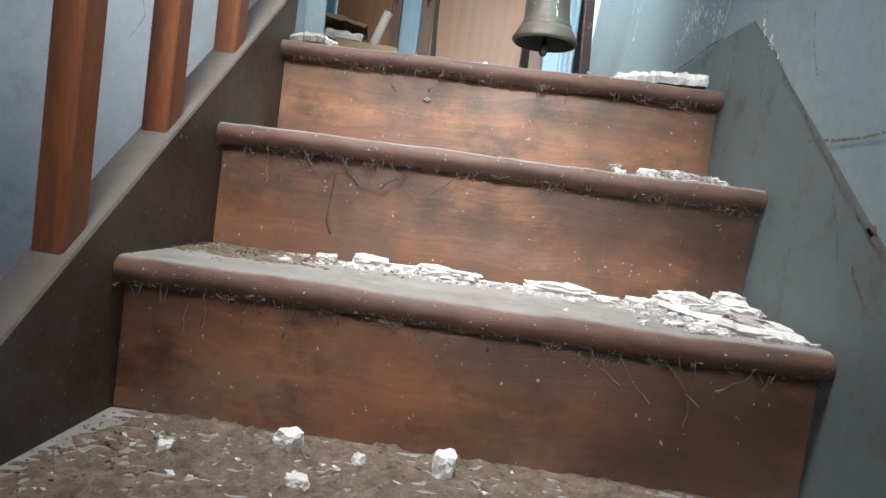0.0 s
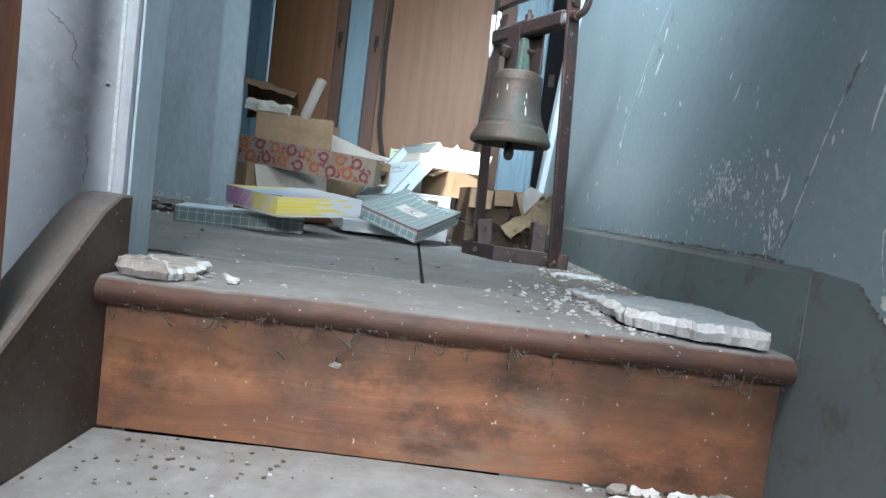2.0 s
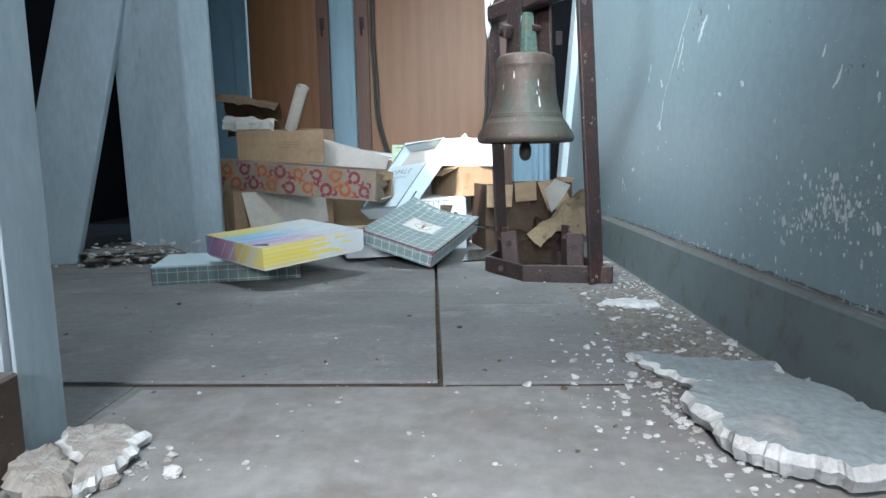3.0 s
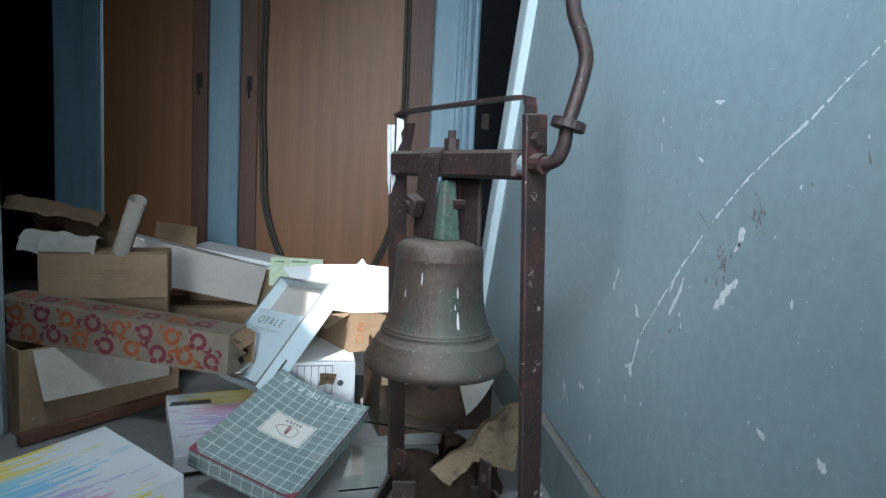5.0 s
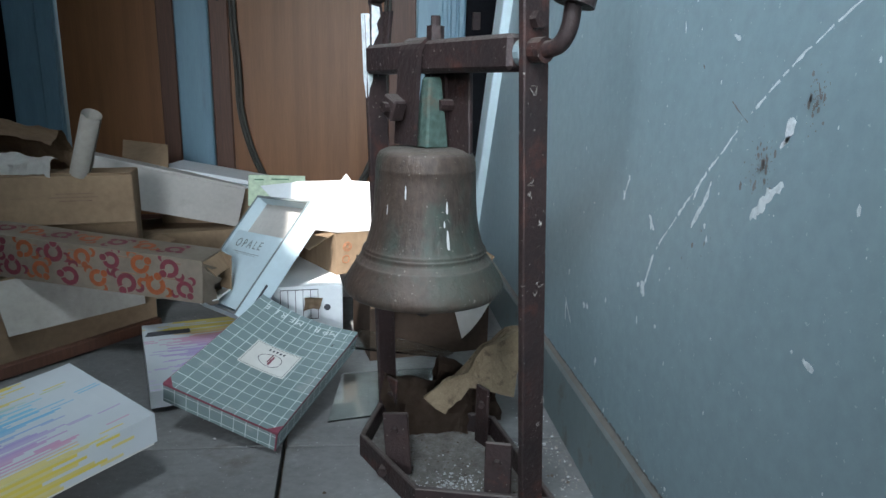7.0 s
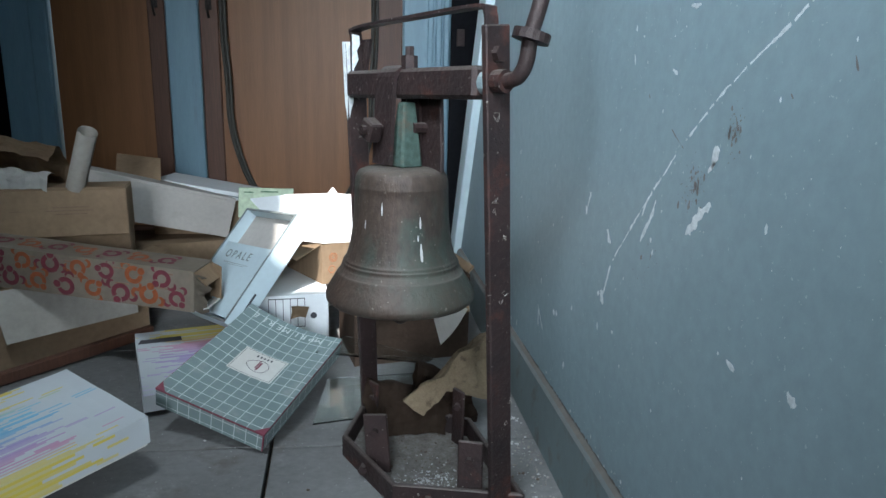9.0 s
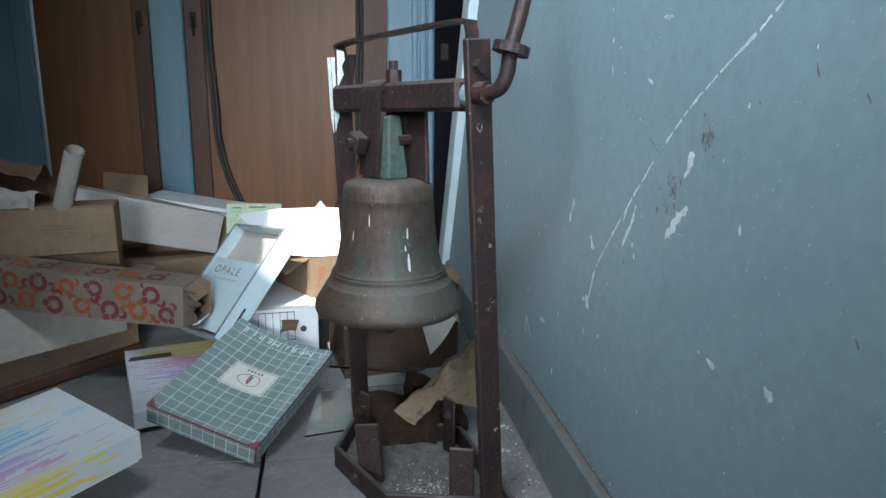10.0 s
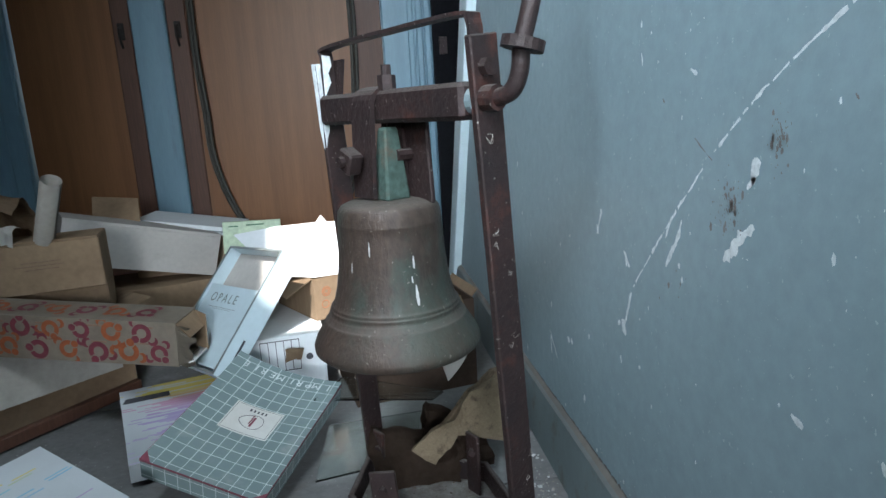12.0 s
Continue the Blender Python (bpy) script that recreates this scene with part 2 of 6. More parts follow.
M["green_ink"] = mat("dark_green_print", (0.08, 0.17, 0.1), (0.1, 0.2, 0.12), 8, 0.6, bump=0.0)
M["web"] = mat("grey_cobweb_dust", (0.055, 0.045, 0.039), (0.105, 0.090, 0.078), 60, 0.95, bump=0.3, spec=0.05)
# white of chipped paint, also used for sun glare painted on the stand
M["chip_and_glare_white"] = mat("bare_plaster_chips_and_sun_glare", (0.80, 0.82, 0.82), (0.62, 0.65, 0.65), 60, 0.85, bump=0.3, fine=150)
M["chip_brown"] = mat("rusty_scuff", (0.20, 0.17, 0.155), (0.235, 0.22, 0.21), 120, 0.85, bump=0.1)
M["crack"] = mat("grey_plaster_crack", (0.25, 0.24, 0.235), (0.32, 0.30, 0.29), 60, 0.9, bump=0.1)


def grid_print():
    """Grey-green cover printed with a white line grid."""
    n = Nodes("white_grid_on_grey_green_card")
    x, y, z = n.split()
    lines = None
    side = n.ramp(n.math('ABSOLUTE', n.split(n.t.nodes.new("ShaderNodeTexCoord").outputs["Normal"])[2]), 0.5, 0.7, 1.0, 0.0)
    for c, shift in ((x, 0.0), (y, 0.0), (z, 0.2)):
        f = n.math('FRACT', n.math('MULTIPLY_ADD', c, 1 / 0.0262, shift))
        d = n.math('ABSOLUTE', n.math('SUBTRACT', f, 0.5))
        k = n.ramp(d, 0.022, 0.042, 1.0, 0.0)
        if c is z:
            k = n.math('MULTIPLY', k, side)
        lines = k if lines is None else n.math('MAXIMUM', lines, k)
    base = n.mix(n.ramp(n.noise(6.0), 0.3, 0.7), (0.15, 0.205, 0.205), (0.185, 0.24, 0.24))
    col = n.mix(n.math('MULTIPLY', lines, n.ramp(n.noise(25.0), 0.3, 0.5, 0.5, 0.95)), base, (0.52, 0.58, 0.58))
    col = n.mix(n.ramp(n.noise(14.0, None, 8), 0.6, 0.72, 0.0, 0.5), col, (0.34, 0.35, 0.34))
    return n.finish(col, 0.45, 0, 0.06, n.noise(90.0), 0.4)


def streak_print(name, length, width, start, bands, turned=False):
    """White card with bands of coloured brush streaks running in from one end (local x along, y across)."""
    n = Nodes(name)
    x, y, z = n.split()
    if turned:
        x, y = y, x
    u, w = n.math('DIVIDE', x, length), n.math('DIVIDE', y, width)
    ramp = n.add("ShaderNodeValToRGB")
    ramp.color_ramp.interpolation = 'EASE'
    e = ramp.color_ramp.elements
    e[0].position, e[0].color = 0.0, (*bands[0][1], 1)
    e[1].position, e[1].color = 1.0, (*bands[-1][1], 1)
    for p, c in bands[1:-1]:
        q = e.new(p)
        q.color = (*c, 1)
    n.link(w, ramp.inputs[0])
    def chance(v, k):
        r = n.t.nodes.new("ShaderNodeTexWhiteNoise")
        r.noise_dimensions = '1D'
        n.link(n.math('ADD', v, k), r.inputs["W"])
        return r.outputs["Value"]

    row = n.math('FLOOR', n.math('MULTIPLY', n.math('ADD', y, n.math('MULTIPLY', z, 0.77)), 1 / 0.0042))
    broad = n.add("ShaderNodeTexNoise", Scale=0.16, Detail=1.0)
    broad.noise_dimensions = '1D'
    n.link(row, broad.inputs["W"])
    reach = n.math('ADD', n.math('MULTIPLY_ADD', broad.outputs["Fac"], 0.85, start), n.math('MULTIPLY', chance(row, 0.0), 0.30))
    f = n.ramp(n.math('SUBTRACT', reach, u), 0.0, 0.004)
    off = n.math('SUBTRACT', u, n.math('MULTIPLY_ADD', chance(row, 31.0), 0.25, n.math('ADD', reach, 0.03)))
    dash = n.math('MULTIPLY', n.math('MULTIPLY', n.ramp(off, 0.0, 0.004), n.ramp(off, 0.12, 0.124, 1.0, 0.0)), n.ramp(chance(row, 57.0), 0.70, 0.71))
    gap = n.ramp(chance(row, 83.0), 0.10, 0.11)
    f = n.math('MULTIPLY', n.math('MAXIMUM', n.math('MULTIPLY', f, gap), dash), n.ramp(chance(row, 11.0), 0.0, 1.0, 0.6, 1.0))
    paper = n.mix(n.ramp(n.noise(6.0), 0.3, 0.7), (0.51, 0.54, 0.56), (0.45, 0.48, 0.50))
    col = n.mix(f, paper, ramp.outputs[0])
    return n.finish(col, 0.42, 0, 0.06, n.noise(60.0), 0.4)


def riser_wood():
    """Old varnished boards: long grain, scorched blotches, greyed worn patches and dust specks."""
    n = Nodes("blotched_varnished_riser_wood")
    wob = n.add("ShaderNodeTexNoise", Scale=3.0, Detail=2.0)
    n.link(n.coord, wob.inputs["Vector"])
    p = n.mix(0.06, n.coord, wob.outputs["Color"], 'LINEAR_LIGHT')
    grain = n.noise(1.0, n.scaled((3.5, 3.5, 75.0), p), 5, 0.65)
    broad = n.noise(1.0, n.scaled((1.6, 1.6, 9.0), p), 4, 0.6)
    col = n.mix(n.ramp(broad, 0.32, 0.68), (0.300, 0.136, 0.070), (0.150, 0.069, 0.043))
    col = n.mix(1.0, col, n.mix(n.ramp(grain, 0.3, 0.7), (0.86, 0.84, 0.82), (1.08, 1.07, 1.06)), 'MULTIPLY')
    blot = n.noise(5.5, n.scaled((1, 1, 1.5)), 8, 0.72)
    col = n.mix(n.ramp(blot, 0.47, 0.62, 0.0, 0.85), col, (0.055, 0.030, 0.021))
    worn = n.noise(4.2, n.scaled((1.0, 1.0, 2.0)), 9, 0.7)
    col = n.mix(n.ramp(worn, 0.50, 0.64, 0.0, 0.6), col, (0.200, 0.140, 0.100))
    col = n.mix(n.ramp(n.noise(3.0, None, 7, 0.66), 0.46, 0.60, 0.0, 0.72), col, (0.085, 0.052, 0.037))
    col = n.mix(n.ramp(n.noise(120.0, n.scaled((1, 1, 0.7)), 2), 0.715, 0.75), col, (0.42, 0.38, 0.34))
    rough = n.ramp(worn, 0.4, 0.7, 0.34, 0.7)
    return n.finish(col, rough, 0, 0.25, n.math('ADD', grain, blot), 0.4)


M["riser"] = riser_wood()
M["grid"] = grid_print()
M["swirl"] = mat("beige_wrapping_card", (0.200, 0.170, 0.135), (0.145, 0.12, 0.094), 7, 0.7, bump=0.15, fine=60, stain=(0.20, 0.155, 0.12), stain_scale=5, stain_at=0.58, spec=0.2, vary=0.12)
M["swirl_maroon"] = mat("faded_maroon_print", (0.150, 0.028, 0.040), (0.115, 0.026, 0.036), 25, 0.65, bump=0.0, stain=(0.21, 0.12, 0.10), stain_scale=30, stain_at=0.62)
M["swirl_orange"] = mat("faded_orange_print", (0.265, 0.072, 0.024), (0.21, 0.06, 0.023), 25, 0.65, bump=0.0, stain=(0.28, 0.16, 0.10), stain_scale=30, stain_at=0.62)
M["grime"] = mat("brown_grime", (0.150, 0.128, 0.112), (0.205, 0.195, 0.19), 60, 0.9, bump=0.3, spec=0.1)
YELLOW, PINK, LILAC, BLUE, TEAL = (0.60, 0.47, 0.06), (0.50, 0.22, 0.36), (0.33, 0.25, 0.48), (0.11, 0.36, 0.57), (0.16, 0.46, 0.60)
M["streak"] = streak_print("rainbow_streaks_on_white_card", 0.320, 0.272, 0.0, ((0.0, YELLOW), (0.05, YELLOW), (0.13, PINK), (0.34, LILAC), (0.52, BLUE), (0.72, TEAL), (0.82, YELLOW), (1.0, YELLOW)))
M["streak_side"] = streak_print("yellow_and_pink_streaks_on_white_card", 0.320, 0.272, -0.08, ((0.0, YELLOW), (0.44, YELLOW), (0.52, PINK), (0.8, (0.40, 0.12, 0.32)), (1.0, LILAC)))
M["streak_b"] = streak_print("violet_streaks_on_white_card", 0.24, 0.31, 0.12, ((0.0, (0.55, 0.50, 0.66)), (0.3, (0.38, 0.28, 0.52)), (0.55, LILAC), (0.72, PINK), (0.88, YELLOW), (1.0, YELLOW)), True)
glass = Nodes("dusty_clear_glass")
glass.b.inputs["Transmission Weight"].default_value = 1.0
glass.b.inputs["IOR"].default_value = 1.45
M["glass"] = glass.finish((0.80, 0.86, 0.84), 0.07, 0, 0.0, None, 0.5)


# ---------------------------------------------------------------- mesh helpers
def thing(name, at, label, category, group="", kind=""):
    """An Empty at a thing's base: at is a place or a whole pose."""
    ob = new(name)
    ob.empty_display_size = 0.05
    ob.matrix_world = at if isinstance(at, Matrix) else Matrix.Translation(at)
    return tagged(ob, label, category, group, kind)


def part(name, bm, material, parent=None, label="", local=False, smooth=False):
    """Links a bmesh as one mesh under its parent. Not local: the bmesh is in world coordinates."""
    if parent is not None and not local:
        m = parent.matrix_basis.copy()
        p = parent.parent
        while p is not None:
            m = p.matrix_basis @ m
            p = p.parent
        bm.transform(m.inverted())
    me = bpy.data.meshes.new(name)
    bmesh.ops.recalc_face_normals(bm, faces=bm.faces[:])
    bm.to_mesh(me)
    bm.free()
    for mt in (material if isinstance(material, list) else [material]):
        me.materials.append(mt)
    if smooth:
        me.polygons.foreach_set("use_smooth", [True] * len(me.polygons))
    ob = new(name, me)
    ob.parent = parent
    if label:
        ob["label"] = label
    return ob


def block(x0, x1, y0, y1, z0, z1, bevel=0.0, bm=None, m=None, segments=1):
    """A box between the given limits, with rounded edges; joined to bm if that is given."""
    b = bmesh.new()
    bmesh.ops.create_cube(b, size=1.0)
    bmesh.ops.transform(b, matrix=Matrix.Translation(((x0 + x1) / 2, (y0 + y1) / 2, (z0 + z1) / 2)) @ Matrix.Diagonal((x1 - x0, y1 - y0, z1 - z0, 1)), verts=b.verts)
    if bevel:
        bmesh.ops.bevel(b, geom=b.edges[:], offset=bevel, segments=segments, affect='EDGES')
    if m is not None:
        b.transform(m)
    return join(bm, b)


def join(bm, b):
    if bm is None:
        return b
    me = bpy.data.meshes.new("tmp")
    b.to_mesh(me)
    b.free()
    bm.from_mesh(me)
    bpy.data.meshes.remove(me)
    return bm


def slab(points, way, bevel=0.0, bm=None):
    """A flat polygon pushed out along a vector."""
    b = bmesh.new()
    f = b.faces.new([b.verts.new(p) for p in points])
    r = bmesh.ops.extrude_face_region(b, geom=[f])
    bmesh.ops.translate(b, vec=Vector(way), verts=[v for v in r["geom"] if isinstance(v, bmesh.types.BMVert)])
    bmesh.ops.recalc_face_normals(b, faces=b.faces[:])
    if bevel:
        bmesh.ops.bevel(b, geom=b.edges[:], offset=bevel, segments=1, affect='EDGES')
    return join(bm, b)


def bar(p, q, w, d, bm=None, bevel=0.002, side=(0, 0, 1)):
    """A flat bar from p to q: w wide along side, d thick across."""
    p, q = Vector(p), Vector(q)
    z = (q - p).normalized()
    x = Vector(side)
    x = (x - z * x.dot(z)).normalized()
    y = z.cross(x)
    m = Matrix((x, y, z)).transposed().to_4x4()
    m.translation = p
    return block(-w / 2, w / 2, -d / 2, d / 2, 0, (q - p).length, bevel, bm, m)


def pipe(points, r, n=8, bm=None, caps=True):
    """A round rod through the points; r may be a list."""
    pts = [Vector(p) for p in points]
    rs = r if isinstance(r, (list, tuple)) else [r] * len(pts)
    b = bmesh.new()
    rings, up = [], None
    for i, p in enumerate(pts):
        z = (pts[min(i + 1, len(pts) - 1)] - pts[max(i - 1, 0)]).normalized()
        if up is None:
            up = Vector((1, 0, 0)) if abs(z.x) < 0.8 else Vector((0, 1, 0))
        x = (up - z * up.dot(z)).normalized()
        up, y = x, z.cross(x)
        rings.append([b.verts.new(p + (x * math.cos(2 * math.pi * k / n) + y * math.sin(2 * math.pi * k / n)) * rs[i]) for k in range(n)])
    for a, c in zip(rings, rings[1:]):
        for k in range(n):
            b.faces.new((a[k], a[(k + 1) % n], c[(k + 1) % n], c[k]))
    if caps:
        b.faces.new(rings[0][::-1])
        b.faces.new(rings[-1])
    return join(bm, b)


def smooth_path(points, steps=6):
    """A Catmull-Rom curve through the points."""
    p = [Vector(q) for q in points]
    p = [p[0] * 2 - p[1]] + p + [p[-1] * 2 - p[-2]]
    out = []
    for i in range(1, len(p) - 2):
        for s in range(steps):
            t = s / steps
            out.append(0.5 * ((2 * p[i]) + (p[i + 1] - p[i - 1]) * t + (2 * p[i - 1] - 5 * p[i] + 4 * p[i + 1] - p[i + 2]) * t * t + (3 * p[i] - p[i - 1] - 3 * p[i + 1] + p[i + 2]) * t ** 3))
    return out + [p[-2]]


def ribbon(points, across, thickness):
    """A bent flat strip through the points, as wide as the vector across."""
    b = bmesh.new()
    a = Vector(across) / 2
    rows = [(b.verts.new(Vector(p) - a), b.verts.new(Vector(p) + a)) for p in points]
    for (p, q), (r, t) in zip(rows, rows[1:]):
        b.faces.new((p, q, t, r))
    bmesh.ops.recalc_face_normals(b, faces=b.faces[:])
    bmesh.ops.solidify(b, geom=b.faces[:], thickness=thickness)
    return b


def lathe(profile, n=48, bm=None, centre=(0, 0, 0)):
    """A solid of revolution about z from (radius, height) pairs."""
    b = bmesh.new()
    c = Vector(centre)
    rings = [[b.verts.new(c + Vector((r * math.cos(2 * math.pi * k / n), r * math.sin(2 * math.pi * k / n), z))) for k in range(n)] for r, z in profile]
    for a, d in zip(rings, rings[1:]):
        for k in range(n):
            b.faces.new((a[k], a[(k + 1) % n], d[(k + 1) % n], d[k]))
    b.faces.new(rings[0])
    b.faces.new(rings[-1])
    return join(bm, b)


def corner_pose(o, along, across):
    """The pose at corner o with x towards one corner and y towards the other, and the two lengths."""
    o, a, c = Vector(o), Vector(along), Vector(across)
    x = (a - o).normalized()
    y = (c - o) - x * (c - o).dot(x)
    ly = y.length
    y = y / ly
    m = Matrix((x, y, x.cross(y))).transposed().to_4x4()
    m.translation = o
    return m, (a - o).length, ly


def chunk(rng, centre, sx, sy, sz, turn=0.0, sides=9, tilt=(0, 0), bm=None):
    """A broken, uneven flake: an irregular outline with a rough top and crumbled rim, resting at centre."""
    b = bmesh.new()
    rims = []
    rad = [0.72 + 0.42 * rng.random() for _ in range(sides)]
    for z, k in ((0.0, 0.92), (0.55, 1.0), (0.95, 0.9)):
        rims.append([b.verts.new((sx / 2 * rad[i] * k * math.cos(2 * math.pi * i / sides) * (1 + 0.06 * rng.uniform(-1, 1)),
                                  sy / 2 * rad[i] * k * math.sin(2 * math.pi * i / sides) * (1 + 0.06 * rng.uniform(-1, 1)),
                                  sz * (z + (0.18 * rng.uniform(-1, 1) if z else 0)))) for i in range(sides)])
    for a, c in zip(rims, rims[1:]):
        for i in range(sides):
            b.faces.new((a[i], a[(i + 1) % sides], c[(i + 1) % sides], c[i]))
    b.faces.new(rims[0][::-1])
    mid = b.verts.new((sx * 0.08 * rng.uniform(-1, 1), sy * 0.08 * rng.uniform(-1, 1), sz * (0.9 + 0.2 * rng.random())))
    for i in range(sides):
        b.faces.new((rims[-1][i], rims[-1][(i + 1) % sides], mid))
    bmesh.ops.subdivide_edges(b, edges=b.edges[:], cuts=2, use_grid_fill=True)
    key = Vector((rng.random() * 50, 0, 0))
    for v in b.verts:
        q = Vector((v.co.x / sx, v.co.y / sy, v.co.z / sz))
        o = noise.noise_vector(q * 5 + key) * 0.10 + noise.noise_vector(q * 13 + key) * 0.05
        low = min(1.0, v.co.z / (0.3 * sz))
        v.co += Vector((o.x * sx, o.y * sy, o.z * sz * low))
    b.transform(pose(*centre, tilt[0], tilt[1], turn))
    return join(bm, b)


def crumbs(rng, n, place, lo, hi):
    """Many small flakes joined as one mesh; place(rng) gives each one's spot."""
    verts, faces = [], []
    for _ in range(n):
        p = place(rng)
        if p is None:
            continue
        s = lo + (hi - lo) * rng.random() ** 2.5
        k, a0, h = rng.randint(4, 7), rng.random() * 6.3, s * rng.uniform(0.12, 0.4)
        q = len(verts)
        tilt = rng.uniform(-0.4, 0.4)
        for z in (0.0, h):
            for i in range(k):
                a, r = a0 + 2 * math.pi * i / k, s / 2 * rng.uniform(0.45, 1.15)
                verts.append((p[0] + r * math.cos(a), p[1] + r * math.sin(a) * 0.8, p[2] + z + (r * math.cos(a) * tilt if z else 0)))
        faces.append(tuple(range(q + k, q + 2 * k)))
        faces.extend((q + i, q + (i + 1) % k, q + k + (i + 1) % k, q + k + i) for i in range(k))
    me = bpy.data.meshes.new("flakes")
    me.from_pydata(verts, [], faces)
    b = bmesh.new()
    b.from_mesh(me)
    bpy.data.meshes.remove(me)
    return b


def lettering(text, size, m, material, parent, name="lettering", gap=1.0):
    """Printed words as a thin mesh, at the pose m in the parent's own coordinates."""
    cu = bpy.data.curves.new(name, 'FONT')
    cu.body, cu.size, cu.extrude, cu.space_character = text, size, 0.0002, gap
    ob = bpy.data.objects.new(name, cu)
    scene.collection.objects.link(ob)
    bpy.context.view_layer.update()
    me = bpy.data.meshes.new_from_object(ob.evaluated_get(bpy.context.evaluated_depsgraph_get()))
    bpy.data.objects.remove(ob)
    me.transform(m)
    me.materials.clear()
    me.materials.append(material)
    me.name = name
    out = new(name, me)
    out.parent = parent
    return out


# ---------------------------------------------------------------- the setting
WALL_X, STAIR_L, TOP_Y, RISE, GOING = 1.295, 0.340, 2.045, 0.22, 0.283
BACK_Y, CEIL = 5.15, 2.45


def structure(name, bm, material, label, category):
    ob = part(name, bm, material)
    return tagged(ob, label, category, kind="structure")


# right wall with the slanting end of the doorway beyond the bell
right = structure("wall_right", slab([(WALL_X, y, z) for y, z in ((-1.3, -2.2), (4.83, -2.2), (4.83, 0.0), (3.85, 1.69), (3.85, CEIL), (-1.3, CEIL))], (0.16, 0, 0)),
                  M["wall_blue"], "blue-grey painted plaster wall, scratched and chipped", "wall")
far_corner = structure("wall_far_corner", block(WALL_X, WALL_X + 0.16, 5.11, BACK_Y, -0.05, CEIL), M["dark_room"], "jamb of the dark doorway, its shade put into a near-black colour", "wall")
part("strike_plate", block(1.318, 1.352, 5.100, 5.109, 0.93, 1.00, 0.002), M["rust"], far_corner, "rusty iron strike plate")
# added near-black walls give the darkness seen through the doorway
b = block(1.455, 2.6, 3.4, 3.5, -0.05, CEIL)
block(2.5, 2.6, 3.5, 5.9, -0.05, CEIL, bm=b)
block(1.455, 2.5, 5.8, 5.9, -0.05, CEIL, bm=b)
structure("wall_side_room", b, M["dark_room"], "near-black walls added for the dark beyond the doorway", "wall")
structure("wall_stair_end", block(-1.25, 0.318, 2.135, 2.222, -2.2, CEIL, 0.006), M["wall_pale"], "pale lilac plaster wall ending beside the top step", "wall")
structure("trim_wall_end", block(0.320, 0.3245, 2.150, 2.226, 0.0, CEIL, 0.001), M["plank"], "grey-blue painted reveal at the end of the pale wall", "trim")
structure("wall_left", block(-1.40, -1.25, -1.3, 2.135, -2.2, CEIL), M["wall_dim"], "grey plaster wall of the stairwell", "wall")
# unseen wall behind the camera; its opening is added for the fill lamps
b = block(-1.40, -0.30, -1.45, -1.3, -2.2, CEIL)
block(1.20, 1.455, -1.45, -1.3, -2.2, CEIL, bm=b)
block(-0.30, 1.20, -1.45, -1.3, -2.2, 0.50, bm=b)
block(-0.30, 1.20, -1.45, -1.3, 1.95, CEIL, bm=b)
structure("wall_behind", b, M["wall_dim"], "unseen grey plaster wall with an opening added for the fill lamps", "wall")
# added near-black walls give the darkness left of the far doors
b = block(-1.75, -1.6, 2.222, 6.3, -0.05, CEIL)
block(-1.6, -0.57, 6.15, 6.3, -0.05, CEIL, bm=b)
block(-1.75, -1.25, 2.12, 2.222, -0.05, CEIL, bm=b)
structure("wall_dark_room", b, M["dark_room"], "near-black walls added for the dark on the far side", "wall")
structure("floor_below", block(-1.40, 1.455, -1.45, 2.135, -2.3, -2.2), M["board"], "dusty floor at the foot of the stairs", "floor")

# unseen ceiling, its skylight opening sized to shape the sun patch, and an added white panel that blocks sun over the
# stairs
b = block(-1.75, -0.15, -1.45, 6.3, CEIL, CEIL + 0.10)
block(0.95, 2.6, -1.45, 6.3, CEIL, CEIL + 0.10, bm=b)
block(-0.15, 0.95, -1.45, 0.75, CEIL, CEIL + 0.10, bm=b)
block(-0.15, 0.95, 1.75, 2.075, CEIL, CEIL + 0.10, bm=b)
block(-0.15, 0.95, 2.64, 6.3, CEIL, CEIL + 0.10, bm=b)
block(-0.15, 0.395, 2.075, 2.64, CEIL, CEIL + 0.10, bm=b)
block(0.71, 0.95, 2.075, 2.64, CEIL, CEIL + 0.10, bm=b)
structure("ceiling", b, M["ceiling"], "unseen greyed plaster ceiling with a skylight opening sized for the sun patch", "ceiling")
structure("added_roof_panel", block(-0.15, 0.95, 0.75, 1.75, CEIL + 0.06, CEIL + 0.08), M["white_card"], "unseen white panel added over the stairs to keep the sun out", "window")

# back wall above and between the doors
b = block(-0.57, WALL_X, BACK_Y, BACK_Y + 0.15, 2.08, CEIL)
block(-0.565, -0.37, BACK_Y - 0.02, BACK_Y + 0.15, 0, 2.08, 0.004, bm=b)
block(-0.44, -0.375, BACK_Y - 0.035, BACK_Y - 0.018, 0, 2.08, 0.004, bm=b)
structure("wall_back_left", b, M["trim_blue"], "sky blue painted frame of the far wall", "wall")
structure("trim_between_doors", block(0.092, 0.225, BACK_Y - 0.03, BACK_Y + 0.15, 0, 2.08, 0.006), M["trim_blue"], "sky blue painted post between two brown doors", "trim")
b = block(1.085, WALL_X - 0.002, BACK_Y - 0.028, BACK_Y + 0.15, 0, 2.08, 0.005)
for x in (1.190, 1.225, 1.258):
    block(x, x + 0.026, BACK_Y - 0.036 - (x - 1.19) * 0.25, BACK_Y + 0.1, 0, 2.08, 0.005, bm=b)
structure("trim_door_casing", b, M["trim_blue"], "sky blue moulded door casing", "trim")


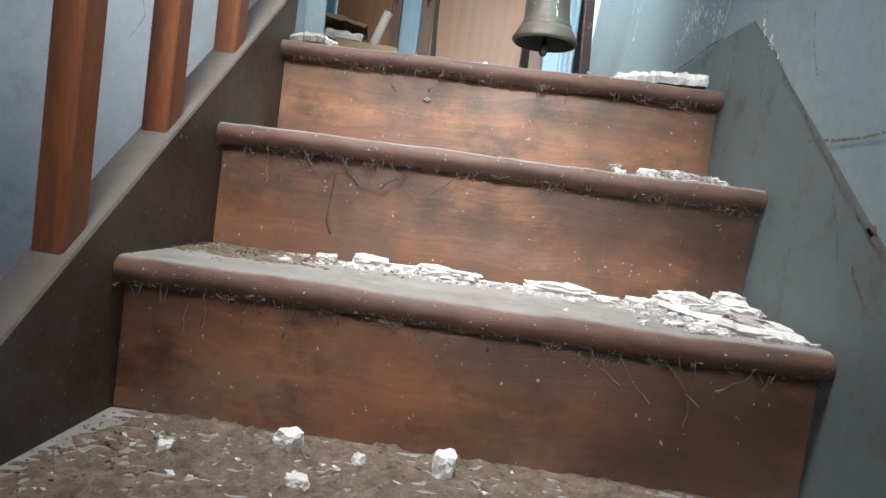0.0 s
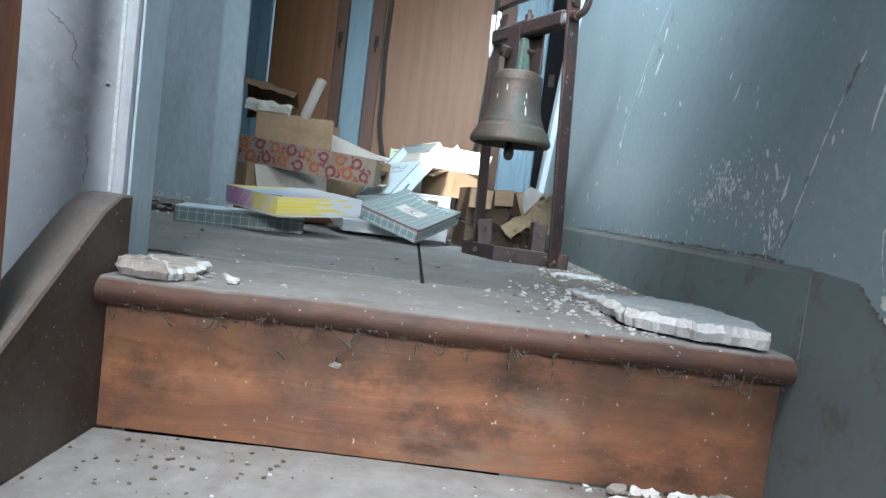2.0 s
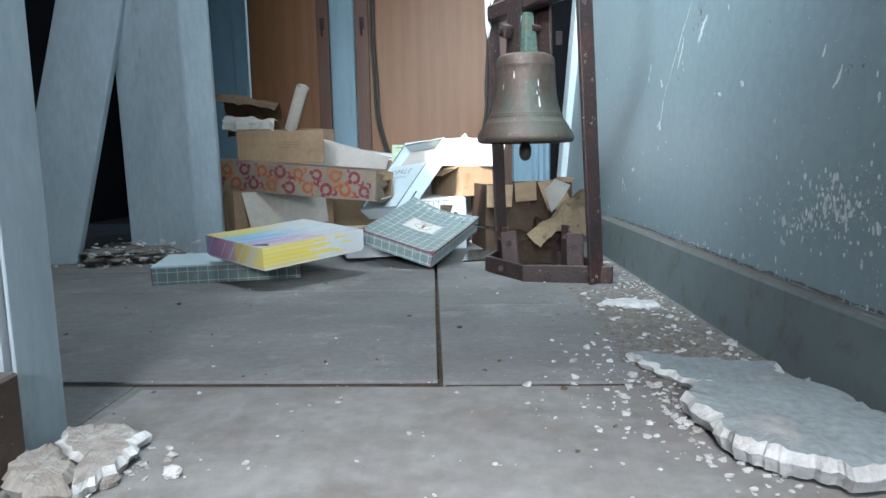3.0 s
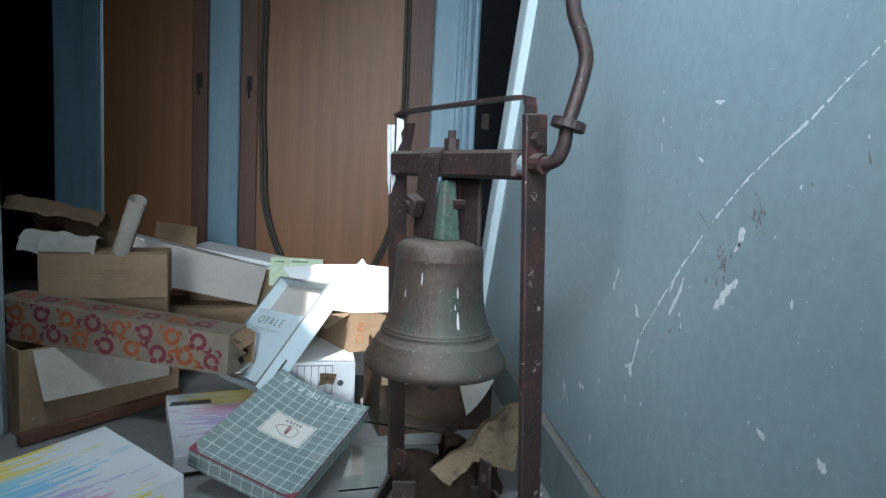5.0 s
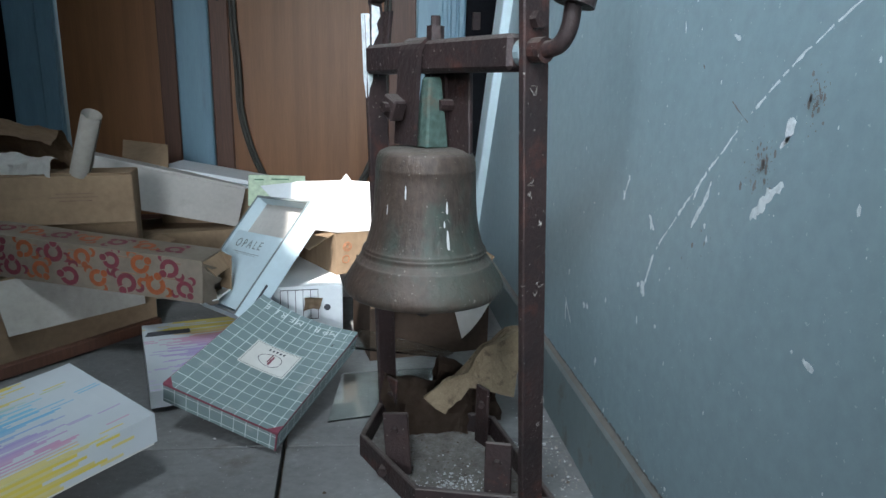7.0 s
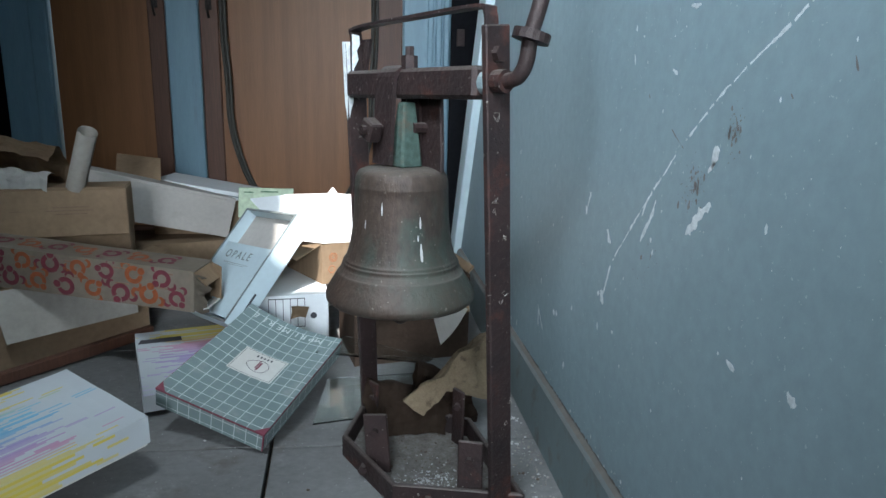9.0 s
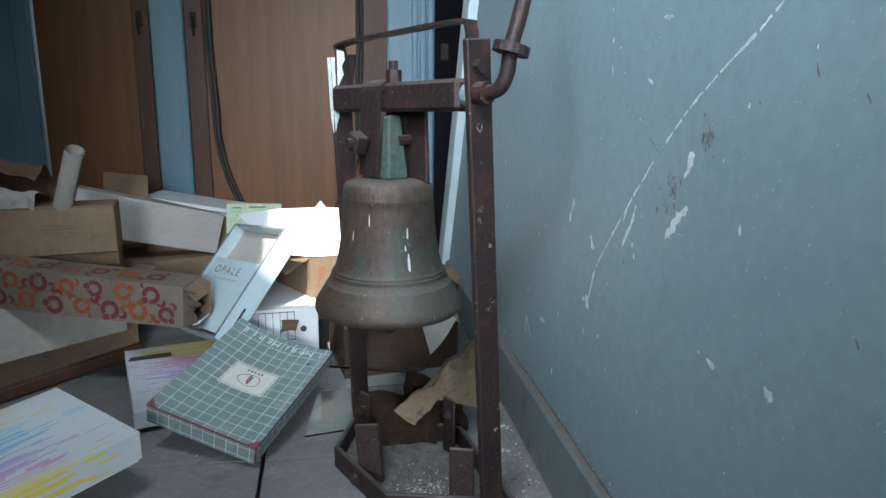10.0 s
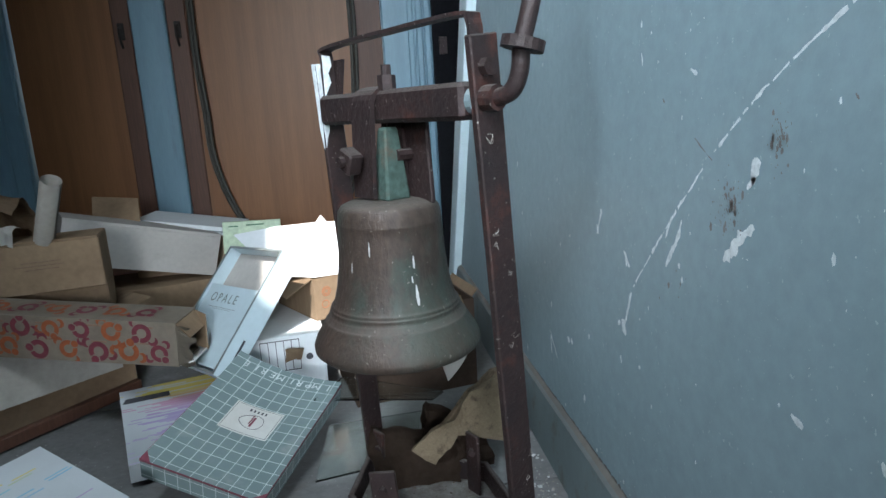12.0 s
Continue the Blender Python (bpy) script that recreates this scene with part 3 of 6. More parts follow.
def door(name, x0, x1, panel0, panel1, y, label):
    d = thing(name, (x0, y, 0.0), label, "door", kind="structure")
    for a, c in ((x0, panel0), (panel1, x1)):
        if c - a > 0.01:
            part("stile", block(a, c, y - 0.022, y + 0.03, 0.005, 2.07, 0.004), M["door_frame"], d, "dark brown stile")
    part("rail", block(panel0, panel1, y - 0.020, y + 0.03, 1.96, 2.07, 0.004), M["door_frame"], d)
    part("bottom_rail", block(panel0, panel1, y - 0.020, y + 0.03, 0.005, 0.12, 0.004), M["door_frame"], d)
    part("panel", block(panel0, panel1, y - 0.008, y + 0.02, 0.12, 1.96), M["door_wood"], d, "brown veneer panel")
    return d


def hook(parent, x, y, z):
    b = block(x - 0.013, x + 0.013, y - 0.006, y, z - 0.02, z + 0.045, 0.003)
    b = pipe(smooth_path([(x, y - 0.004, z + 0.03), (x, y - 0.03, z + 0.02), (x + 0.004, y - 0.035, z - 0.005), (x, y - 0.02, z - 0.03), (x, y - 0.004, z - 0.05)]), 0.005, 8, b)
    part("hook", b, M["iron_dark"], parent, "small black iron hook")


d1 = door("door_1", 0.229, 1.081, 0.305, 0.965, BACK_Y, "brown veneered door, closed, between blue posts")
hook(d1, 0.268, BACK_Y - 0.022, 1.06)
d2 = door("door_2", -0.366, 0.088, -0.360, 0.020, BACK_Y, "dark brown wooden door, closed, in shadow")
hook(d2, 0.052, BACK_Y - 0.022, 1.06)

# leaning casing at the doorway, the light on it put into its pale colour
structure("trim_doorway", slab([(WALL_X - 0.028, y, z) for y, z in ((4.84, 0.0), (3.86, 1.69), (3.74, 1.69), (4.72, 0.0))], (0.206, 0, 0), 0.003),
          M["trim_pale"], "leaning blue door casing at the wall's end, paled in colour as if lit", "trim")

# skirting along the landing
b = bmesh.new()
loops = []
for y, k in ((2.05, 0.10), (2.30, 0.55), (2.55, 0.9), (3.2, 1.0), (4.745, 1.0)):
    loops.append([b.verts.new((WALL_X - d * k, y, z)) for d, z in ((0.0, 0.0), (0.026, 0.0), (0.014, 0.114), (0.009, 0.120), (0.0, 0.125))])
for p, q in zip(loops, loops[1:]):
    for i in range(5):
        b.faces.new((p[i], p[(i + 1) % 5], q[(i + 1) % 5], q[i]))
b.faces.new(loops[0][::-1])
b.faces.new(loops[-1])
structure("baseboard", b, M["wall_low"], "grimy blue painted skirting board", "skirting")

# ---------------------------------------------------------------- staircase
stairs = thing("staircase", (0.8, TOP_Y, -2.2), "steep wooden staircase with rounded dusty nosings", "staircase", kind="structure")
rng = random.Random(4)
R_END = WALL_X - 0.002


def tread_profile(y, z, depth, x0, x1):
    """A tread with a rounded nose at y."""
    pts = [(y + depth, z)] + [(y + 0.022 - 0.022 * math.sin(a), z - 0.020 + 0.020 * math.cos(a)) for a in [math.pi * i / 18 for i in range(19)]] + [(y + depth, z - 0.040)]
    b = slab([(x0, a, c) for a, c in pts], (x1 - x0, 0, 0))
    bmesh.ops.subdivide_edges(b, edges=[e for e in b.edges if abs(e.verts[0].co.x - e.verts[1].co.x) > 0.5], cuts=34)
    for v in b.verts:
        v.co.z += (0.0034 * noise.noise(v.co * 6) + 0.0020 * noise.noise(v.co * 31)) * (1 if v.co.y < y + 0.05 else 0.4)
        v.co.y += 0.003 * noise.noise(v.co * 5 + Vector((9, 0, 0))) + 0.0026 * noise.noise(v.co * 27)
    return b


for k in range(0, 9):
    y, z = TOP_Y - GOING * k, -RISE * k
    if k:
        part("tread", tread_profile(y, z, GOING + 0.03, STAIR_L, R_END), M["tread"], stairs, smooth=False)
    part("riser", block(STAIR_L, WALL_X - 0.002, y + 0.036, y + 0.056, z - RISE + 0.0005, z - 0.0395), M["riser"], stairs, "varnished orange-brown riser" if k < 4 else "")
slope = RISE / GOING


def line_z(y, lift):
    return (y - TOP_Y) * slope + lift


b = slab([(STAIR_L - 0.062, y, z) for y, z in ((-0.75, line_z(-0.75, 0.055)), (2.06, line_z(2.06, 0.075)), (2.10, 0.106), (2.134, 0.108), (2.134, -0.30), (-0.75, line_z(-0.75, -0.33)))], (0.061, 0, 0), 0.003)
part("stringer", b, M["stringer"], stairs, "dark dusty stringer board")
b = slab([(WALL_X - 0.0010, y, z) for y, z in ((-0.75, line_z(-0.75, 0.16)), (1.95, line_z(1.95, 0.190)), (2.03, 0.122), (2.12, 0.122), (2.12, -0.30), (-0.75, line_z(-0.75, -0.33)))], (0.0010, 0, 0))
part("wall_stringer", b, M["wall_low"], stairs, "blue-grey painted wall stringer")

balustrade = thing("balustrade", (0.30, 1.2, -1.0), "orange varnished wooden balusters on the stair stringer", "balustrade", kind="structure")
for k in range(-3, 3):
    y = 1.415 + 0.222 * k
    z = line_z(y, 0.03)
    part("baluster", block(0.284, 0.326, y - 0.023, y + 0.023, z - 0.01, z + 1.0, 0.003), M["baluster"], balustrade)
part("handrail", bar((0.305, 0.7, line_z(0.7, 1.02)), (0.305, 2.13, line_z(2.13, 1.02)), 0.055, 0.045, bevel=0.008), M["baluster"], balustrade, "varnished handrail")

# ---------------------------------------------------------------- landing boards
floor = structure("floor", block(-1.6, 2.6, 2.223, 6.3, -0.12, -0.03), M["dirt"], "grey dusty board floor of the landing", "floor")


nose = part("board", tread_profile(TOP_Y, 0.0, 0.331, STAIR_L, R_END), M["tread"], stairs)
part("board", slab([(0.318, TOP_Y + 0.096, -0.036), (WALL_X - 0.03, TOP_Y + 0.096, -0.036), (WALL_X - 0.03, 2.378, -0.036), (0.318, 2.401, -0.036)], (0, 0, 0.0315)), M["board"], floor)
part("board", slab([(-1.25, 2.2235, -0.036), (0.316, 2.2275, -0.036), (0.316, 2.401, -0.036), (-1.25, 2.425, -0.036)], (0, 0, 0.0315)), M["board"], floor)
part("board_edge", slab([(-0.3, 2.4055, -0.03), (0.764, 2.3925, -0.03), (0.764, 2.4040, -0.03), (-0.3, 2.4185, -0.03)], (0, 0, 0.0255)), M["seam"], floor, "dark dirty board edge in the joint")
part("board_edge", slab([(0.776, 2.3930, -0.03), (WALL_X - 0.03, 2.3880, -0.03), (WALL_X - 0.03, 2.3920, -0.03), (0.776, 2.3970, -0.03)], (0, 0, 0.0255)), M["seam"], floor, "dark dirty board edge in the joint")
rows_l = ((2.437, 2.405, 3.095, 3.08), (3.098, 3.083, 3.405, 3.392), (3.410, 3.397, 3.935, 3.94), (3.94, 3.945, 4.52, 4.52), (4.525, 4.525, 5.13, 5.13))
for a, c, d, e in rows_l:
    x1 = 0.768 - 0.047 * (c - 2.4)
    part("board", slab([(-1.6, a, -0.03), (x1 - 0.004, c, -0.03), (x1 - 0.004 - 0.047 * (e - c), e, -0.03), (-1.6, d, -0.03)], (0, 0, 0.03), 0.0008), M["board"], floor)
rows_r = ((2.398, 2.380, 2.90, 2.89), (2.902, 2.892, 3.388, 3.38), (3.393, 3.385, 3.94, 3.94), (3.944, 3.944, 4.6, 4.6), (4.604, 4.604, 5.13, 5.13))
for a, c, d, e in rows_r:
    x0 = 0.768 - 0.047 * (a - 2.4)
    part("board", slab([(x0 + 0.004, a, -0.03), (2.6, c, -0.03), (2.6, e, -0.03), (x0 + 0.004 - 0.047 * (d - a), d, -0.03)], (0, 0, 0.03), 0.0008), M["board"], floor)

# ---------------------------------------------------------------- marks in the right wall's paint
def ragged(spots, width, rng, gaps=0.0, step=0.004, chip=False):
    """Broken strips of lost paint along the spots, as pairs of edges: swelling, ragged and with gaps."""
    pts = [Vector((0, *q)) for q in spots]
    fine = []
    for p, q in zip(pts, pts[1:]):
        k = max(3, int((q - p).length / step))
        fine += [p.lerp(q, i / k) for i in range(k)]
    fine.append(pts[-1])
    strips, run, drift = [], [], 0.0
    n = len(fine)
    for i, p in enumerate(fine):
        d = (fine[min(i + 1, n - 1)] - fine[max(i - 1, 0)]).normalized()
        o = Vector((0, -d.z, d.y))
        drift = 0.8 * drift + rng.uniform(-0.10, 0.10) * width
        swell = 0.55 + 0.6 * noise.noise(p * 37) + 0.5 * noise.noise(p * 160)
        if chip:
            swell = (0.25 + math.sin(math.pi * (i + 0.4) / (n - 0.2)) ** 0.6) * (0.75 + 0.5 * noise.noise(p * 90))
        w = width * max(0.06, swell) / 2
        a, c = w * rng.uniform(0.6, 1.1), w * rng.uniform(0.6, 1.1)
        run.append((p + o * (a + drift), p - o * (c - drift)))
        if rng.random() < gaps and len(run) > 2:
            strips.append(run)
            run = []
    if len(run) > 1:
        strips.append(run)
    return strips


def wall_mark(name, spots, width, material, lift=0.0007, gaps=0.0, chip=False, rng=random.Random(2)):
    """A ragged streak of lost paint on the right wall along (y, z) spots."""
    b = bmesh.new()
    for strip in ragged(spots, width, rng, gaps, 0.003 if chip else 0.005, chip):
        rows = [(b.verts.new((WALL_X - lift, p.y, p.z)), b.verts.new((WALL_X - lift, q.y, q.z))) for p, q in strip]
        for (p, q), (u, v) in zip(rows, rows[1:]):
            b.faces.new((p, q, v, u))
    return part(name, b, material, right)


wall_mark("scratch", [(2.709, 0.796), (2.76, 0.764), (2.835, 0.722), (2.88, 0.688), (2.915, 0.659)], 0.0064, M["chip_and_glare_white"], gaps=0.20)
wall_mark("scratch", [(2.936, 0.640), (2.98, 0.597), (3.03, 0.545), (3.085, 0.487), (3.105, 0.462)], 0.0060, M["chip_and_glare_white"], gaps=0.20)
wall_mark("scratch", [(3.112, 0.452), (3.124, 0.425), (3.137, 0.393)], 0.0085, M["chip_and_glare_white"], gaps=0.05)
wall_mark("scratch", [(2.55, 0.90), (2.64, 0.845), (2.71, 0.797)], 0.0046, M["chip_and_glare_white"], gaps=0.25)
wall_mark("scratch", [(2.954, 0.671), (2.936, 0.660), (2.918, 0.650)], 0.003, M["chip_brown"])
for spots, w in (([(2.838, 0.656), (2.846, 0.645), (2.849, 0.634)], 0.016), ([(2.844, 0.640), (2.856, 0.628)], 0.010), ([(2.842, 0.594), (2.862, 0.580), (2.878, 0.563), (2.891, 0.550)], 0.015),
                 ([(2.978, 0.577), (2.984, 0.558), (3.000, 0.535), (3.013, 0.513)], 0.0085), ([(3.004, 0.570), (3.016, 0.549)], 0.005), ([(3.139, 0.506), (3.130, 0.498)], 0.006), ([(3.132, 0.498), (3.119, 0.487)], 0.008),
                 ([(3.222, 0.553), (3.232, 0.532), (3.241, 0.511)], 0.0055), ([(2.674, 0.446), (2.660, 0.438)], 0.010), ([(2.774, 0.436), (2.758, 0.430)], 0.009), ([(2.936, 0.816), (2.912, 0.813)], 0.005)):
    wall_mark("paint_chip", spots, w, M["chip_and_glare_white"], chip=True)
for spots, w in (([(3.505, 0.262), (3.480, 0.240), (3.456, 0.220)], 0.006), ([(3.372, 0.291), (3.366, 0.281)], 0.010), ([(3.307, 0.206), (3.303, 0.194)], 0.005), ([(2.967, 0.744), (2.958, 0.741)], 0.005),
                 ([(2.365, 0.43), (2.372, 0.415), (2.385, 0.402)], 0.007), ([(2.146, 0.257), (2.152, 0.235), (2.160, 0.215)], 0.009), ([(1.96, 0.36), (1.968, 0.33), (1.975, 0.30)], 0.006),
                 ([(1.905, 0.108), (1.899, 0.092)], 0.020), ([(1.897, 0.084), (1.888, 0.066)], 0.022), ([(1.862, 0.064), (1.848, 0.030)], 0.026), ([(1.822, 0.022), (1.812, 0.008)], 0.010), ([(1.800, -0.004), (1.793, -0.022)], 0.010)):
    wall_mark("paint_chip", spots, w, M["chip_and_glare_white"], chip=True)
for spots, w, g in (([(2.010, 0.405), (2.025, 0.384), (2.048, 0.345), (2.071, 0.300), (2.095, 0.250), (2.117, 0.197), (2.132, 0.162), (2.145, 0.139)], 0.006, 0.12), ([(2.120, 0.19), (2.133, 0.165), (2.147, 0.136)], 0.009, 0.05),
                    ([(1.855, 0.34), (1.869, 0.307), (1.885, 0.265), (1.899, 0.225), (1.912, 0.200), (1.923, 0.178)], 0.006, 0.12), ([(1.897, 0.228), (1.904, 0.212), (1.914, 0.196)], 0.010, 0.0), ([(1.923, 0.178), (1.918, 0.145), (1.906, 0.112)], 0.003, 0.25)):
    wall_mark("plaster_crack", spots, w, M["chip_and_glare_white"], gaps=g)
for spots, w in (([(2.018, 0.392), (2.030, 0.372), (2.042, 0.352)], 0.009), ([(2.095, 0.252), (2.101, 0.238)], 0.006), ([(1.912, 0.192), (1.922, 0.186)], 0.007)):
    wall_mark("scuff", spots, w, M["chip_brown"], 0.0011, chip=True)
for spots, w, g in (([(1.655, -0.150), (1.609, -0.153), (1.54, -0.160), (1.40, -0.156)], 0.007, 0.03), ([(1.945, 0.112), (1.905, 0.086), (1.83, 0.030), (1.77, -0.030), (1.69, -0.095), (1.64, -0.140)], 0.008, 0.10),
                    ([(1.64, -0.140), (1.558, -0.205), (1.503, -0.250), (1.40, -0.325)], 0.009, 0.08), ([(1.86, 0.030), (1.872, -0.005), (1.858, -0.035), (1.862, -0.055)], 0.007, 0.06), ([(1.792, 0.0), (1.775, -0.028), (1.761, -0.045)], 0.009, 0.05),
                    ([(1.485, -0.325), (1.470, -0.345), (1.440, -0.378)], 0.010, 0.04), ([(1.465, -0.272), (1.452, -0.285)], 0.020, 0.0), ([(1.56, -0.20), (1.555, -0.24), (1.53, -0.28), (1.52, -0.32)], 0.005, 0.12), ([(1.70, 0.06), (1.69, 0.01), (1.66, -0.05)], 0.004, 0.15)):
    wall_mark("grime_line", spots, w, M["grime"], 0.0024, gaps=g + 0.12)
for y0, y1, w in ((2.12, 2.30, 0.010), (2.30, 2.62, 0.009), (2.60, 3.05, 0.008), (3.05, 3.60, 0.007)):
    wall_mark("grime_line", [(y0, 0.1285), ((y0 + y1) / 2, 0.1300), (y1, 0.1285)], w, M["grime"], 0.0024, gaps=0.2)
for spots, w in (([(2.195, 0.275), (2.186, 0.262), (2.180, 0.248)], 0.009), ([(2.186, 0.182), (2.180, 0.165), (2.172, 0.142)], 0.008), ([(2.172, 0.205), (2.165, 0.190)], 0.007), ([(2.365, 0.262), (2.360, 0.240), (2.356, 0.228)], 0.007),
                 ([(2.388, 0.250), (2.384, 0.236)], 0.012), ([(2.335, 0.258), (2.330, 0.246)], 0.009), ([(2.425, 0.236), (2.418, 0.226)], 0.014), ([(2.50, 0.222), (2.49, 0.212)], 0.014), ([(2.275, 0.235), (2.268, 0.220)], 0.009), ([(2.406, 0.462), (2.412, 0.446)], 0.008), ([(2.23, 0.30), (2.222, 0.288)], 0.010)):
    wall_mark("paint_chip", spots, w, M["chip_and_glare_white"], chip=True)
for spots, w in (([(3.142, 0.404), (3.136, 0.392), (3.128, 0.386)], 0.018), ([(3.150, 0.398), (3.158, 0.392)], 0.009), ([(3.134, 0.506), (3.128, 0.486)], 0.007), ([(3.497, 0.256), (3.494, 0.215)], 0.007), ([(3.390, 0.288), (3.385, 0.277)], 0.012),
                 ([(3.147, 0.346), (3.145, 0.334)], 0.006), ([(3.304, 0.210), (3.301, 0.200)], 0.008), ([(3.242, 0.526), (3.236, 0.512)], 0.006), ([(3.227, 0.553), (3.222, 0.545)], 0.006), ([(3.089, 0.770), (3.085, 0.755)], 0.004), ([(2.928, 0.814), (2.918, 0.812)], 0.006), ([(2.960, 0.741), (2.953, 0.738)], 0.005)):
    wall_mark("paint_chip", spots, w, M["chip_and_glare_white"], chip=True)
for spots in ([(2.812, 0.690), (2.806, 0.676)], [(2.655, 0.742), (2.650, 0.730)], [(2.597, 0.716), (2.592, 0.708)], [(2.728, 0.713), (2.724, 0.709)], [(3.029, 0.714), (3.024, 0.709)], [(2.574, 0.530), (2.570, 0.522)]):
    wall_mark("scuff", spots, 0.003, M["chip_brown"], 0.0011, chip=True)
rg = random.Random(8)
b = bmesh.new()
for cy, cz, sy, sz, n_ in ((2.810, 0.676, 0.007, 0.012, 70), (2.884, 0.603, 0.012, 0.014, 90), (2.99, 0.50, 0.02, 0.02, 14), (1.858, 0.01, 0.016, 0.04, 40), (1.80, -0.04, 0.04, 0.05, 40), (1.90, 0.05, 0.03, 0.06, 30), (2.35, 0.43, 0.01, 0.02, 14), (2.2, 0.10, 0.10, 0.03, 30)):
    for _ in range(n_):
        y, z = rg.gauss(cy, sy), rg.gauss(cz, sz)
        if y < 2.0 and z < line_z(y, 0.01):
            continue
        s_, h = 0.0007 + 0.003 * rg.random() ** 4, rg.uniform(0.6, 2.6)
        b.faces.new([b.verts.new((WALL_X - 0.0013, y + s_ * math.cos(6.283 * i / 5) * rg.uniform(.5, 1), z + s_ * h * math.sin(6.283 * i / 5) * rg.uniform(.5, 1))) for i in range(5)])
tagged(part("rust_flecks", b, M["chip_brown"], right), kind="stuff")
rg = random.Random(21)
b = bmesh.new()
for cy, cz, sy, sz, n_ in ((2.47, 0.222, 0.05, 0.02, 80), (2.38, 0.245, 0.05, 0.028, 220), (2.28, 0.262, 0.03, 0.02, 50), (2.22, 0.20, 0.035, 0.035, 60), (2.16, 0.17, 0.03, 0.04, 40), (2.8, 0.45, 0.6, 0.28, 170), (2.9, 0.137, 0.35, 0.006, 120), (2.0, 0.2, 0.25, 0.2, 60), (3.2, 0.75, 0.3, 0.25, 30)):
    for _ in range(n_):
        y, z = rg.gauss(cy, sy), rg.gauss(cz, sz)
        if z < 0.128 or y > 4.2 or (y < 2.0 and z < line_z(y, 0.2)):
            continue
        s, h = 0.0007 + 0.0036 * rg.random() ** 4, rg.uniform(0.9, 2.4)
        k = 5
        b.faces.new([b.verts.new((WALL_X - 0.0009, y + s * math.cos(6.283 * i / k) * rg.uniform(.6, 1), z + s * h * math.sin(6.283 * i / k) * rg.uniform(.6, 1))) for i in range(k)])
for cy, cz, sy, sz, n_ in ((2.37, 0.245, 0.035, 0.022, 60), (2.185, 0.255, 0.014, 0.025, 16), (2.18, 0.165, 0.012, 0.025, 18), (2.25, 0.20, 0.04, 0.03, 18), (2.48, 0.215, 0.03, 0.012, 16)):
    for _ in range(n_):
        y, z = rg.gauss(cy, sy), max(0.135, rg.gauss(cz, sz))
        s, h = 0.0012 + 0.0042 * rg.random() ** 2, rg.uniform(0.9, 2.0)
        b.faces.new([b.verts.new((WALL_X - 0.0011, y + s * math.cos(6.283 * i / 7) * rg.uniform(.4, 1), z + s * h * math.sin(6.283 * i / 7) * rg.uniform(.4, 1))) for i in range(7)])
tagged(part("paint_flecks", b, M["chip_and_glare_white"], right), kind="stuff")

pale = bpy.data.objects["wall_stair_end"]


def pale_mark(name, spots, width, material, seed):
    r = random.Random(seed)
    fine = smooth_path([Vector((x, 2.1335, z)) for x, z in spots], 6)
    b = bmesh.new()
    rows = []
    for i, p in enumerate(fine):
        d = (fine[min(i + 1, len(fine) - 1)] - fine[max(i - 1, 0)]).normalized()
        o = Vector((-d.z, 0, d.x)) * width * r.uniform(0.15, 0.6)
        j = Vector((r.uniform(-0.002, 0.002), 0, r.uniform(-0.002, 0.002)))
        rows.append((b.verts.new(p + o + j), b.verts.new(p - o + j)))
    for (p, q), (u, v) in zip(rows, rows[1:]):
        b.faces.new((p, q, v, u))
    return part(name, b, material, pale)


pale_mark("plaster_crack", [(0.19, 0.36), (0.212, 0.345), (0.228, 0.33), (0.236, 0.31), (0.232, 0.295), (0.245, 0.28)], 0.0028, M["crack"], 1)
pale_mark("plaster_crack", [(0.262, 0.19), (0.264, 0.172), (0.266, 0.15), (0.262, 0.12)], 0.0022, M["crack"], 2)
pale_mark("plaster_crack", [(-0.05, -0.02), (-0.02, 0.03), (-0.03, 0.08), (0.01, 0.12)], 0.003, M["crack"], 3)
pale_mark("plaster_crack", [(0.05, -0.16), (0.07, -0.13), (0.06, -0.09), (0.10, -0.07)], 0.004, M["crack"], 4)
pale_mark("paint_chip", [(0.285, 0.26), (0.287, 0.262), (0.289, 0.266)], 0.008, M["chip_and_glare_white"], 5)
b = block(0.300, 0.3055, 2.1325, 2.1349, 0.11, CEIL)
part("corner_bead", b, M["chip_and_glare_white"], pale, "worn pale plaster arris")

# ---------------------------------------------------------------- bell and its stand
P1, P2 = Vector((0.893, 3.388, 0)), Vector((1.086, 3.066, 0))
AX = (P2 - P1).normalized()
SIDE = Vector((-AX.y, AX.x, 0))
stand = thing("bell_stand", (1.0, 3.24, 0.0), "rusty brown iron bell stand with crank, standing on the floor", "bell stand")
part("post", bar((0.925, 3.490, 0), P1 + Vector((0, 0, 0.795)), 0.040, 0.010, side=SIDE), M["rust"], stand)
part("post", bar((1.142, 3.130, 0), P2 + Vector((0, 0, 0.800)), 0.044, 0.012, side=SIDE), M["rust"], stand, "rusty flat iron post with bolts")
